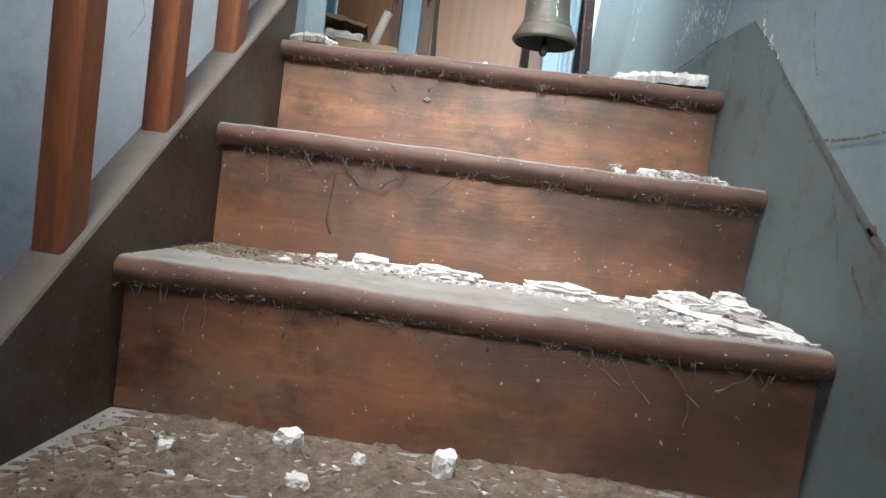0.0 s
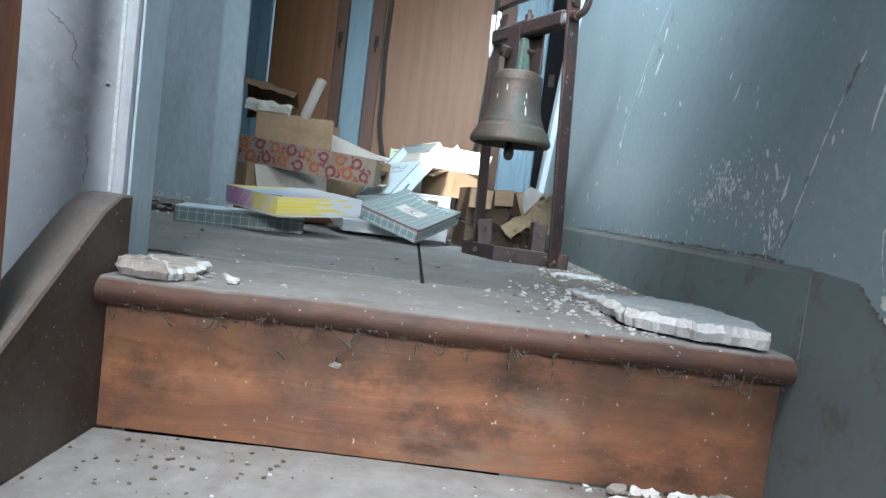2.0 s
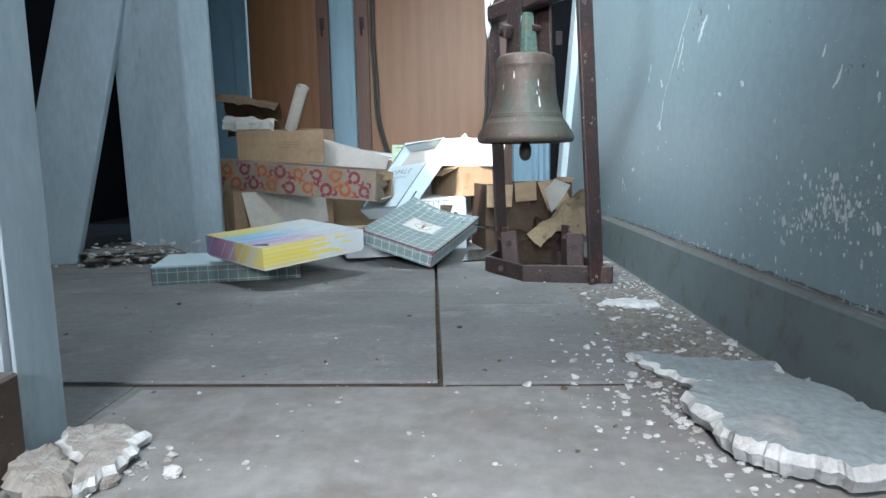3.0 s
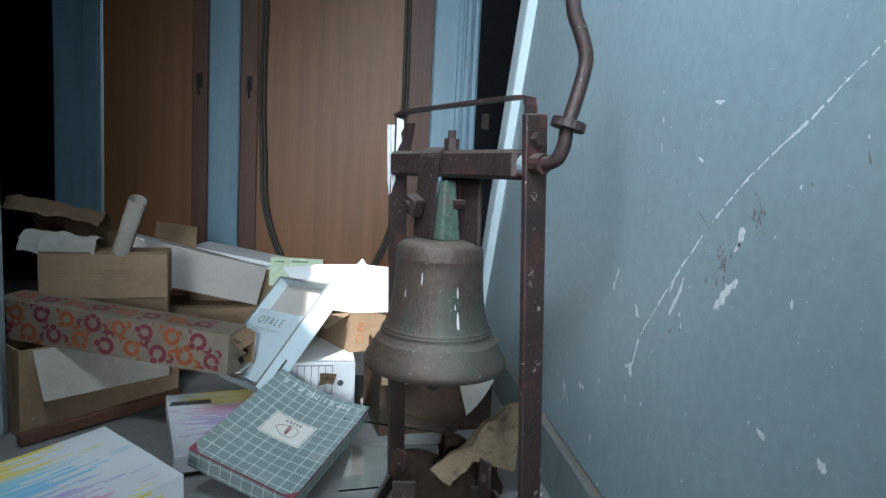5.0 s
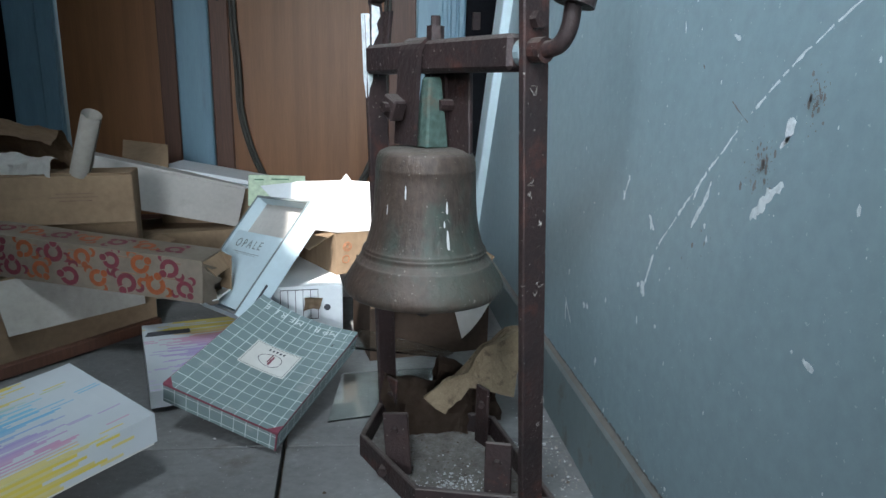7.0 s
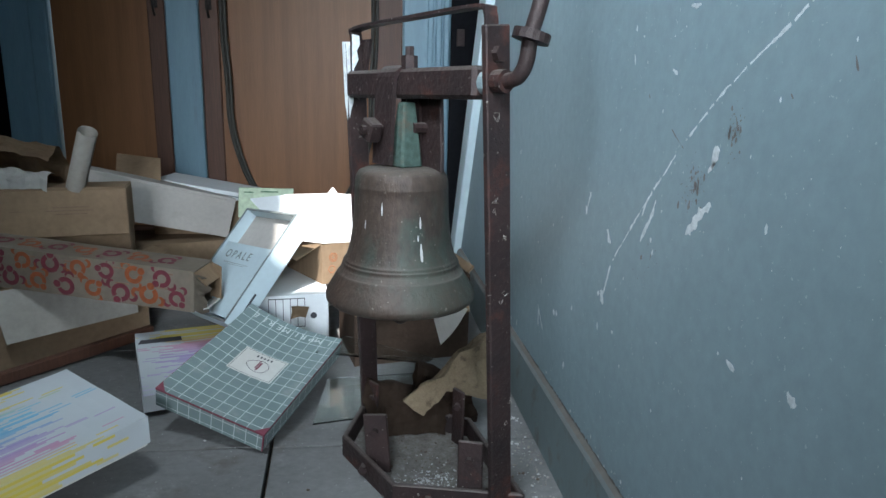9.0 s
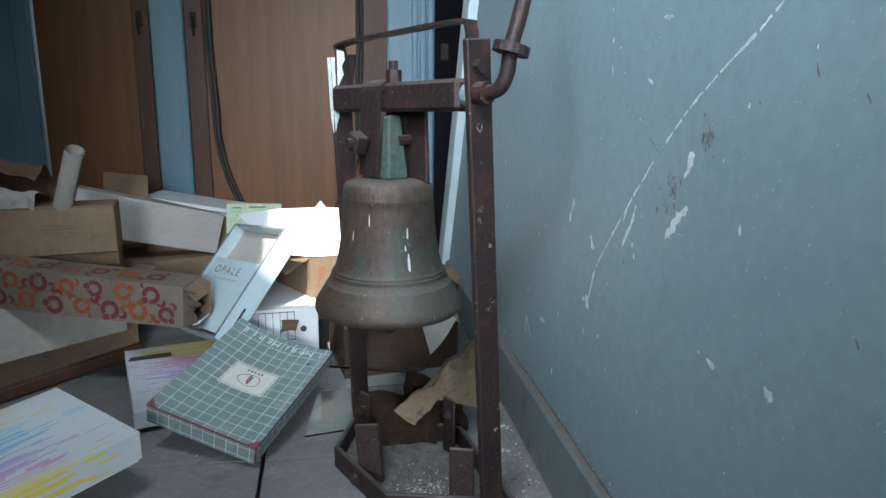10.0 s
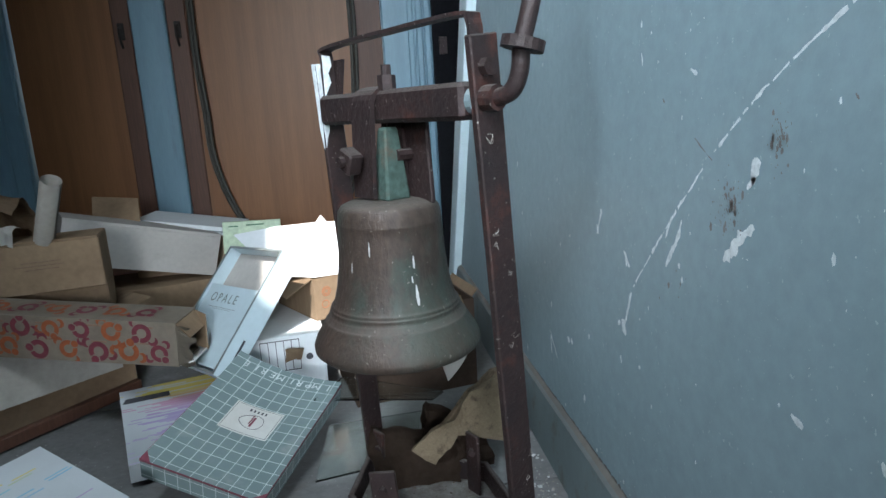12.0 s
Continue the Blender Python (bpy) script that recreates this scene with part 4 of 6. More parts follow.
# base of flat bars on edge
L, F, R = Vector((0.872, 3.350, 0)), Vector((0.962, 3.176, 0)), Vector((1.178, 3.128, 0))
K = Vector((1.13, 3.40, 0))
L2 = Vector((0.915, 3.50, 0))
for p, q in ((L, F), (F, R), (R, K), (K, L2), (L2, L)):
    w = (q - p).normalized()
    part("base_bar", bar(p + Vector((0, 0, 0.0225)) - w * 0.004, q + Vector((0, 0, 0.0225)) + w * 0.004, 0.045, 0.010, bevel=0.002), M["rust"], stand)
part("base_plate", slab([L, F, R, K, L2], (0, 0, 0.006)), M["dirt_grey"], stand, "grey base plate strewn with dirt and plaster dust")
for p, lean, w in ((Vector((0.938, 3.270, 0.01)), (-0.008, 0.015, 0.112), 0.046), (Vector((1.092, 3.155, 0.01)), (0.0, 0.008, 0.118), 0.044), (Vector((1.10, 3.36, 0.01)), (0, 0, 0.12), 0.034), (Vector((0.925, 3.42, 0.01)), (0.006, 0.01, 0.11), 0.034)):
    bracket = part("bracket", bar(p, p + Vector(lean), w, 0.007, side=(AX.x, AX.y, 0) if w < 0.04 else (0.95, -0.30, 0)), M["rust"], stand)
    n0 = p + Vector(lean) * 0.72 + Vector((-0.002, -0.003, 0))
    part("bracket_bolt", pipe([n0, n0 + Vector((-0.003, -0.009, 0))], 0.007, 6), M["rust"], bracket)
for p in (Vector((1.02, 3.158, 0.022)), Vector((1.115, 3.14, 0.025)), Vector((0.91, 3.27, 0.022))):
    part("bolt", pipe([p, p + Vector((-0.2, -0.8, 0)).normalized() * 0.016], 0.009, 6), M["rust"], stand)
for base in (P1 + Vector((0, 0, 0.728)), P2 + Vector((0, 0, 0.762))):
    part("bolt", pipe([base - AX * 0.012, base + AX * 0.016], 0.011, 6), M["rust"], stand)
# headstock, its ends and the thin bow over it
h1, h2 = P1 + Vector((0, 0, 0.722)), P2 + Vector((0, 0, 0.724))
part("headstock", bar(h1 + AX * 0.006, h2 - AX * 0.016, 0.046, 0.042, bevel=0.006), M["rust"], stand, "square rusty iron headstock")
# added grey disc imitates the pale background seen through the open channel
part("channel_end", pipe([h2 - AX * 0.016, h2 - AX * 0.006], 0.017, 14), M["skirt_blue"], stand, "dull grey disc for the headstock's open see-through end")
bow = [P1 + Vector((0, 0, 0.74)) + AX * 0.008, P1 + Vector((0, 0, 0.80)) + AX * 0.006, P1 + Vector((0, 0, 0.820)) + AX * 0.016, P1.lerp(P2, 0.5) + Vector((0, 0, 0.826)), P2 + Vector((0, 0, 0.828)) - AX * 0.03,
       P2 + Vector((0, 0, 0.818)) - AX * 0.010, P2 + Vector((0, 0, 0.790)) - AX * 0.006, P2 + Vector((0, 0, 0.74)) - AX * 0.006]
b = ribbon(smooth_path(bow, 4), SIDE * 0.022, 0.005)
part("bow", b, M["rust"], stand, "thin bent iron bow over the headstock")
part("top_gusset", slab([P1 + Vector((0, 0, 0.80)) + AX * 0.008 + SIDE * 0.012, P1 + Vector((0, 0, 0.80)) + AX * 0.034 + SIDE * 0.012, P1 + Vector((0, 0, 0.745)) + AX * 0.020 + SIDE * 0.012, P1 + Vector((0, 0, 0.73)) + AX * 0.008 + SIDE * 0.012], SIDE * 0.006), M["rust"], stand)
FOOT = Vector((0.925, 3.490, 0))


def on_post(z):
    return FOOT.lerp(P1, z / 0.795) + Vector((0, 0, z))


# white patches paint the sun's glare onto the post top and bow
for face, edge in ((0.0056, ((-0.0195, 0.795), (0.010, 0.795), (0.014, 0.780), (0.004, 0.768), (0.008, 0.752), (-0.002, 0.742), (0.000, 0.726), (-0.008, 0.716), (-0.010, 0.690), (-0.016, 0.676), (-0.0195, 0.662))),
                   (-0.0056, ((-0.0195, 0.795), (0.012, 0.795), (0.004, 0.765), (0.008, 0.745), (-0.004, 0.735), (-0.008, 0.705), (-0.0195, 0.69)))):
    part("sun_glare_patch", slab([on_post(z) + AX * face + SIDE * k for k, z in edge], AX * (0.001 if face > 0 else -0.001)), M["chip_and_glare_white"], stand, "white patch painted for sun glare on the iron")
part("sun_glare_patch", slab([on_post(z) - SIDE * 0.0202 + AX * k for k, z in ((-0.005, 0.795), (0.005, 0.795), (0.005, 0.70), (0.001, 0.66), (-0.005, 0.69))], -SIDE * 0.001), M["chip_and_glare_white"], stand)
part("sun_glare_patch", slab([P1 + AX * 0.0128 + SIDE * k + Vector((0, 0, z)) for k, z in ((-0.011, 0.808), (0.003, 0.806), (0.005, 0.792), (-0.002, 0.780), (0.002, 0.766), (-0.006, 0.752), (-0.011, 0.742))], AX * 0.001), M["chip_and_glare_white"], stand)
# crank
c0 = P2 + Vector((0, 0, 0.726))
pts = smooth_path([c0 - AX * 0.01, c0 + Vector((0.012, -0.018, 0)), c0 + Vector((0.026, -0.036, 0.006)), c0 + Vector((0.034, -0.044, 0.026)), c0 + Vector((0.037, -0.046, 0.056)), c0 + Vector((0.046, -0.046, 0.090)),
                   c0 + Vector((0.055, -0.046, 0.130)), c0 + Vector((0.056, -0.046, 0.155)), c0 + Vector((0.046, -0.046, 0.185)), c0 + Vector((0.034, -0.046, 0.215)), c0 + Vector((0.028, -0.046, 0.28)), c0 + Vector((0.028, -0.046, 0.36))], 5)
crank = part("crank", pipe(pts, 0.0105, 12), M["rust"], stand, "bent round iron crank rod", smooth=True)
f0 = c0 + Vector((0.0365, -0.046, 0.050))
part("flange", pipe([f0, f0 + Vector((0.003, 0, 0.012))], 0.025, 18), M["rust"], crank)
part("collar", pipe([c0 + AX * 0.006, c0 + AX * 0.026], 0.0155, 12), M["rust"], crank)

BELL = Vector((0.973, 3.245, 0))
bell = thing("bell", BELL + Vector((0, 0, 0.36)), "patinated bronze bell hanging from the iron stand", "bell")
prof_out = [(0.121, 0.362), (0.1275, 0.368), (0.128, 0.376), (0.124, 0.386), (0.117, 0.398), (0.1095, 0.410), (0.1085, 0.4125), (0.1065, 0.4145), (0.1045, 0.4155), (0.1025, 0.421), (0.1005, 0.4225), (0.0985, 0.4275), (0.0996, 0.4292), (0.0978, 0.4312), (0.0962, 0.4328), (0.0975, 0.4345), (0.0953, 0.4365), (0.092, 0.442), (0.0865, 0.462), (0.0825, 0.485),
            (0.0800, 0.51), (0.0785, 0.54), (0.0778, 0.556), (0.0785, 0.5575), (0.0776, 0.560), (0.0772, 0.568), (0.0755, 0.577), (0.0705, 0.584), (0.060, 0.5885), (0.045, 0.5905), (0.012, 0.5915)]
prof_in = [(0.01, 0.572), (0.055, 0.568), (0.065, 0.55), (0.068, 0.50), (0.074, 0.46), (0.085, 0.42), (0.104, 0.385), (0.115, 0.362)]
b = lathe([(r, z) for r, z in prof_in[::-1]] + [(0.121, 0.3615)], 64)
body = lathe(prof_out, 64, centre=BELL)
b.free()
bmesh.ops.delete(body, geom=[f for f in body.faces if len(f.verts) > 8 and f.calc_center_median().z < 0.4], context='FACES')
inner = lathe(prof_in, 64, centre=BELL)
bmesh.ops.delete(inner, geom=[f for f in inner.faces if len(f.verts) > 8 and f.calc_center_median().z < 0.4], context='FACES')
body = join(body, inner)
ring = lathe([(0.115, 0.362), (0.121, 0.362)], 64, centre=BELL)
bmesh.ops.delete(ring, geom=[f for f in ring.faces if len(f.verts) > 8], context='FACES')
body = join(body, ring)
part("bell_body", body, M["bronze"], bell, "brown bronze with green patina", smooth=True)
view = Vector((-0.10, -1.0, 0)).normalized()
for turn, z0, z1, w in ((24, 0.518, 0.500, 0.004), (24, 0.476, 0.448, 0.006), (21, 0.49, 0.48, 0.003), (-20, 0.54, 0.52, 0.003), (-42, 0.51, 0.495, 0.003)):
    drip = bmesh.new()
    rows = []
    for i in range(8):
        z = z0 + (z1 - z0) * i / 7
        near = [q for q in prof_out if q[1] > 0.44]
        r = next(a[0] + (c[0] - a[0]) * (z - a[1]) / (c[1] - a[1]) for a, c in zip(near, near[1:]) if a[1] <= z <= c[1] + 1e-6) + 0.0012
        h = w * (0.12 + 0.34 * math.sin(math.pi * (i + 0.4) / 8.5) * (0.5 + 0.5 * i / 7)) / r
        a0 = math.atan2(view.y, view.x) + radians(turn) + 0.01 * math.sin(3.1 * i)
        rows.append([drip.verts.new(BELL + Vector((r * math.cos(a0 + k * h), r * math.sin(a0 + k * h), z))) for k in (-1, 1)])
    for (p, q), (u, v) in zip(rows, rows[1:]):
        drip.faces.new((p, q, v, u))
    part("lime_drip", drip, M["plaster"], bell, "white lime drip on the bronze")
b = pipe([BELL + Vector((0, 0, 0.57)), BELL + Vector((0, 0, 0.40))], 0.006, 8)
b = lathe([(0.004, 0.315), (0.012, 0.320), (0.0165, 0.332), (0.0165, 0.348), (0.011, 0.362), (0.007, 0.40)], 20, b, BELL)
part("clapper", b, M["iron_dark"], bell, "dark iron clapper", smooth=True)
b = slab([BELL + Vector((0, 0, 0.589)) + AX * (a + 0.012) + SIDE * s for a, s in ((-0.021, -0.022), (0.019, -0.022), (0.019, 0.022), (-0.021, 0.022))], (0, 0, 0.105), 0.004)
for v in b.verts:
    k = 1 - 0.50 * (v.co.z - 0.589) / 0.105
    o = v.co - BELL - AX * 0.012
    v.co.x, v.co.y = (BELL + AX * 0.012).x + o.x * k, (BELL + AX * 0.012).y + o.y * k
part("crown", b, M["verdigris"], bell, "green verdigris crown block")
# strap over the headstock
b = None
ctr = BELL + Vector((0, 0, 0.724)) - AX * 0.012
arc = [ctr - SIDE * 0.034 + Vector((0, 0, -0.13))] + [ctr + (-SIDE * math.cos(a) + Vector((0, 0, math.sin(a)))) * 0.028 for a in [math.pi * i / 10 for i in range(11)]] + [ctr + SIDE * 0.034 + Vector((0, 0, -0.13))]
b = ribbon(arc, AX * 0.052, 0.007)
part("strap", b, M["rust"], bell, "rusty flat iron strap over the headstock")
n0 = ctr - SIDE * 0.036 + Vector((0, 0, -0.075)) - AX * 0.006
part("nut", block(-0.016, 0.016, -0.016, 0.016, 0, 0.024, 0.003, m=look(n0, n0 - SIDE) @ pose(0, 0, -0.024, 0, 0, 24)), M["rust"], bell)
part("bolt", pipe([n0 - SIDE * 0.012, n0 - SIDE * 0.032], 0.008, 8), M["rust"], bell)
n1 = ctr + SIDE * 0.034 + Vector((0, 0, -0.07)) + AX * 0.035
part("yoke_plate", bar(ctr + SIDE * 0.03 + AX * 0.05 + Vector((0, 0, 0.0)), ctr + SIDE * 0.036 + AX * 0.05 + Vector((0, 0, -0.14)), 0.055, 0.008, side=AX), M["rust"], bell)
part("yoke_bolt", pipe([n1 - SIDE * 0.03, n1 + SIDE * 0.02], 0.009, 8), M["rust"], bell)
t0 = ctr + AX * 0.030 + Vector((0, 0, 0.02))
b = pipe([t0, t0 + Vector((0, 0, 0.022))], 0.013, 6)
part("top_nut", pipe([t0, t0 + Vector((0, 0, 0.036))], 0.007, 8, b), M["rust"], bell)


# ---------------------------------------------------------------- cardboard and paper on the landing
def shell(L, W, H, t=0.003, top=False, right=True):
    """A box of thickness t, open above unless top, and open at its x end unless right."""
    b = block(0, L, 0, W, 0, H)
    gone = [f for f in b.faces if (f.normal.z > 0.5 and not top) or (f.normal.x > 0.5 and not right)]
    bmesh.ops.delete(b, geom=gone, context='FACES')
    if gone:
        bmesh.ops.solidify(b, geom=b.faces[:], thickness=t)
    return b


def flap(p, q, out, t=0.003):
    """A stiff card flap hinged on the edge p to q, reaching out along a vector."""
    p, q, out = Vector(p), Vector(q), Vector(out)
    n = (q - p).cross(out).normalized() * t
    inset = (q - p) * 0.03
    return slab([p, q, q - inset + out, p + inset + out], n)


def soft_lid(L, W, H, sag, seed, cuts=12, edge=0.0):
    """A closed shallow box whose top dips and buckles a little."""
    b = bmesh.new()
    n = cuts
    top = [[b.verts.new((L * i / n, W * j / n, H - sag * math.sin(math.pi * i / n) ** 0.7 * math.sin(math.pi * j / n) + (0.6 * sag * (i / n) ** 6) - edge * math.sin(math.pi * j / n) * (i / n) ** 3
                         + 0.0015 * noise.noise(Vector((i * 0.35, j * 0.35, seed))))) for j in range(n + 1)] for i in range(n + 1)]
    bot = [[b.verts.new((L * i / n, W * j / n, 0)) for j in (0, n)] for i in (0, n)]
    for i in range(n):
        for j in range(n):
            b.faces.new((top[i][j], top[i + 1][j], top[i + 1][j + 1], top[i][j + 1]))
    k = len(b.faces)
    b.faces.new((bot[0][0], bot[0][1], bot[1][1], bot[1][0]))
    b.faces.new([top[i][0] for i in range(n + 1)] + [bot[1][0], bot[0][0]])
    b.faces.new([top[i][n] for i in range(n, -1, -1)] + [bot[0][1], bot[1][1]])
    b.faces.new([top[0][j] for j in range(n, -1, -1)] + [bot[0][0], bot[0][1]])
    b.faces.new([top[n][j] for j in range(n + 1)] + [bot[1][1], bot[1][0]])
    b.faces.ensure_lookup_table()
    for f in b.faces[k:]:
        f.material_index = 1
    return b


def lowered(m, h):
    """The pose moved down its own z."""
    return m @ Matrix.Translation((0, 0, -h))


def bars(places, parent, material, name="print"):
    """Thin printed bars in the parent's coordinates: (x0, x1, y0, y1, z)."""
    b = None
    for x0, x1, y0, y1, z in places:
        b = block(x0, x1, y0, y1, z - 0.0002, z + 0.0004, bm=b)
    return part(name, b, material, parent, local=True)


# stationery box with a grid cover
m, L, W = corner_pose((0.716, 3.345, 0.054), (0.857, 3.648, 0.127), (0.499, 3.446, 0.122))
H, SAG, CURL = 0.046, 0.013, 0.017
gbox = thing("stationery_box", lowered(m, H), "grey-green stationery box with white grid print and maroon corners, tilted", "box")
part("lid", soft_lid(L, W, H, SAG, 3.0, 14, CURL), [M["grid"], M["grid"]], gbox, "lid printed with a white line grid", local=True)
for a, c, d, e in ((0, L, -0.0006, 0.0), (0, L, W, W + 0.0006)):
    part("edge_trim", block(a, c, d, e, H - 0.004, H + 0.0008), M["maroon"], gbox, local=True)
part("edge_trim", block(-0.0006, 0, 0, W, H - 0.004, H + 0.0008), M["maroon"], gbox, local=True)
part("edge_trim", block(-0.0008, 0.002, -0.0008, 0.002, 0.0, H + 0.0008), M["maroon"], gbox, local=True)
for cx, cy, sx, sy in ((0, 0, 1, 1), (L, 0, -1, 1), (0, W, 1, -1), (L, W, -1, -1)):
    part("corner_trim", slab([(cx, cy, H + 0.0005), (cx + sx * 0.022, cy, H - 0.0006), (cx, cy + sy * 0.022, H - 0.0006)], (0, 0, 0.0012)), M["maroon"], gbox, local=True)


def lid_z(x, y):
    return H - SAG * math.sin(math.pi * x / L) ** 0.7 * math.sin(math.pi * y / W) + 0.6 * SAG * (x / L) ** 6 - CURL * math.sin(math.pi * y / W) * (x / L) ** 3


def lid_patch(x0, x1, y0, y1, lift, bm=None):
    """A thin printed patch that follows the dip of the lid."""
    b = bmesh.new() if bm is None else bm
    g = [[b.verts.new((x0 + (x1 - x0) * i / 6, y0 + (y1 - y0) * k / 6, lid_z(x0 + (x1 - x0) * i / 6, y0 + (y1 - y0) * k / 6) + lift)) for k in range(7)] for i in range(7)]
    for p, q in zip(g, g[1:]):
        for k in range(6):
            b.faces.new((p[k], q[k], q[k + 1], p[k + 1]))
    return b


lx, ly = L * 0.42 + 0.033, W * 0.5
part("label", lid_patch(lx - 0.041, lx + 0.041, ly - 0.054, ly + 0.054, 0.0022), M["paper"], gbox, "white paper label with a small emblem", local=True)
b = lid_patch(lx - 0.038, lx - 0.0368, ly - 0.051, ly + 0.051, 0.0026)
lid_patch(lx + 0.0368, lx + 0.038, ly - 0.051, ly + 0.051, 0.0026, b)
lid_patch(lx - 0.038, lx + 0.038, ly - 0.051, ly - 0.0498, 0.0026, b)
lid_patch(lx - 0.038, lx + 0.038, ly + 0.0498, ly + 0.051, 0.0026, b)
part("label_border", b, M["skirt_blue"], gbox, local=True)
ring = []
for i in range(25):
    a = math.pi * 2 * i / 24
    x, y = lx - 0.002 + 0.019 * math.cos(a) * (1 - 0.25 * math.sin(a)), ly + 0.026 * math.sin(a)
    ring.append((x, y, lid_z(x, y) + 0.0026))
part("emblem", pipe(ring, 0.0006, 4), M["ink"], gbox, local=True)
b = lid_patch(lx - 0.016, lx + 0.012, ly - 0.006, ly - 0.001, 0.0027)
lid_patch(lx - 0.010, lx + 0.016, ly + 0.000, ly + 0.003, 0.0027, b)
part("emblem_bars", b, M["maroon"], gbox, local=True)
for i in range(5):
    part("print", lid_patch(lx + 0.024, lx + 0.031, ly - 0.020 + 0.0085 * i, ly - 0.016 + 0.0085 * i, 0.0027), M["ink"], gbox, local=True)
for i, ch in enumerate("IMPRIMERIE"):
    x, y = L - 0.034, 0.016 + i * (W - 0.045) / 9.4
    z = lid_z(x, y + 0.008) + 0.0028
    lettering(ch, 0.026, pose(x + 0.018, y, z, 0, 0, 90), M["ink_white"], gbox, "letter")

# rainbow box lying over a second grid box
m, L, W = corner_pose((0.316, 3.040, 0.115), (0.525, 3.283, 0.132), (0.080, 3.190, 0.130))
rbox = thing("streaked_box", lowered(m, 0.052), "white card box with rainbow brush streaks, propped on another box", "box")
part("lid", soft_lid(L, W, 0.052, 0.004, 8.0), [M["streak"], M["streak_side"]], rbox, "white lid with coloured streaks", local=True)
part("base", block(0.004, L - 0.004, 0.004, W - 0.004, -0.006, 0.001), M["paper"], rbox, local=True)
# black patch paints the dark gap of the slightly open lid
part("lid_gap_patch", slab([(0.004, 0.055, 0.0522), (0.03, 0.02, 0.0515), (0.045, 0.045, 0.0512)], (0, 0, 0.0008)), M["ink"], rbox, local=True)

m, L, W = corner_pose((-0.035, 3.185, 0.0), (0.345, 3.280, 0.0), (-0.095, 3.425, 0.0))
fbox = thing("flat_box", m, "flat white box with grid-printed sides on the floor", "box")
part("tray", block(0, L, 0, W, 0.0, 0.046, 0.001), M["grid"], fbox, "grid-printed sides", local=True)
part("lid", block(-0.0005, L + 0.0005, -0.0005, W + 0.0005, 0.0465, 0.052, 0.001), M["blue_card"], fbox, "pale blue lid", local=True)
part("edge_trim", block(-0.001, 0.001, -0.001, 0.001, 0, 0.047), M["maroon"], fbox, local=True)
part("edge_trim", block(L - 0.001, L + 0.001, -0.001, 0.001, 0, 0.047), M["maroon"], fbox, local=True)

m, L, W = corner_pose((0.655, 3.610, 0.050), (0.545, 3.905, 0.085), (0.452, 3.480, 0.050))
vbox = thing("streaked_box", lowered(m, 0.040), "white card box with violet and yellow streaks under the grid box", "box")
part("lid", soft_lid(L, W, 0.040, 0.003, 5.0), [M["streak_b"], M["white_card"]], vbox, local=True)
bars([(L * 0.80, L * 0.87, W * 0.55, W * 0.98, 0.0405)], vbox, M["ink"], "dark_band")

# tray with a clear window and a word on it
m, L, W = corner_pose((0.418, 3.895, 0.145), (0.578, 3.690, 0.165), (0.538, 4.100, 0.378))
obox = thing("display_box", lowered(m, 0.055), "pale blue display box with grey edges, leaning on other boxes", "box")
part("tray", shell(L, W, 0.055, 0.003), M["blue_card"], obox, local=True)
part("face", block(0.012, L - 0.012, 0.012, W * 0.66, 0.046, 0.050), M["blue_card"], obox, "pale blue printed face", local=True)
part("inner_panel", block(0.003, L - 0.003, W * 0.66, W - 0.003, 0.018, 0.020), M["kraft_pale"], obox, "beige recessed panel", local=True)
b = block(0, L, 0, 0.006, 0.0545, 0.0565)
block(0, L, W - 0.006, W, 0.0545, 0.0565, bm=b)
block(0, 0.006, 0.006, W - 0.006, 0.0545, 0.0565, bm=b)
block(L - 0.006, L, 0.006, W - 0.006, 0.0545, 0.0565, bm=b)
part("rim", b, M["skirt_blue"], obox, "grey-blue rim", local=True)
lettering("OPALE", 0.034, pose(L * 0.17, W * 0.52, 0.0505), M["skirt_blue"], obox, gap=1.45)
bars([(L * 0.22, L * 0.72, W * 0.475, W * 0.478, 0.0503), (L * 0.30, L * 0.66, W * 0.462, W * 0.464, 0.0503)], obox, M["skirt_blue"], "underline")
part("side_print", block(L, L + 0.0006, W * 0.10, W * 0.30, 0.024, 0.030), M["ink"], obox, local=True)

# long box with ring print, open and torn at one end
m, L, W = corner_pose((-0.105, 3.838, 0.235), (0.505, 3.705, 0.186), (-0.085, 3.935, 0.240))
sbox = thing("patterned_box", m, "long beige box printed with orange and maroon rings, torn open", "box")
part("sleeve", shell(L, W, 0.104, 0.003, True, False), M["swirl"], sbox, "ring-printed sleeve", local=True)
part("torn_flap", flap((L, 0.004, 0.100), (L, W - 0.01, 0.100), (0.030, 0.0, -0.030)), M["kraft"], sbox, local=True)
part("torn_flap", flap((L, W - 0.003, 0.10), (L, W - 0.003, 0.01), (0.035, -0.02, 0.0)), M["kraft"], sbox, local=True)
part("torn_flap", flap((L, 0.004, 0.003), (L, W - 0.01, 0.003), (0.032, 0.0, 0.012)), M["paper"], sbox, local=True)


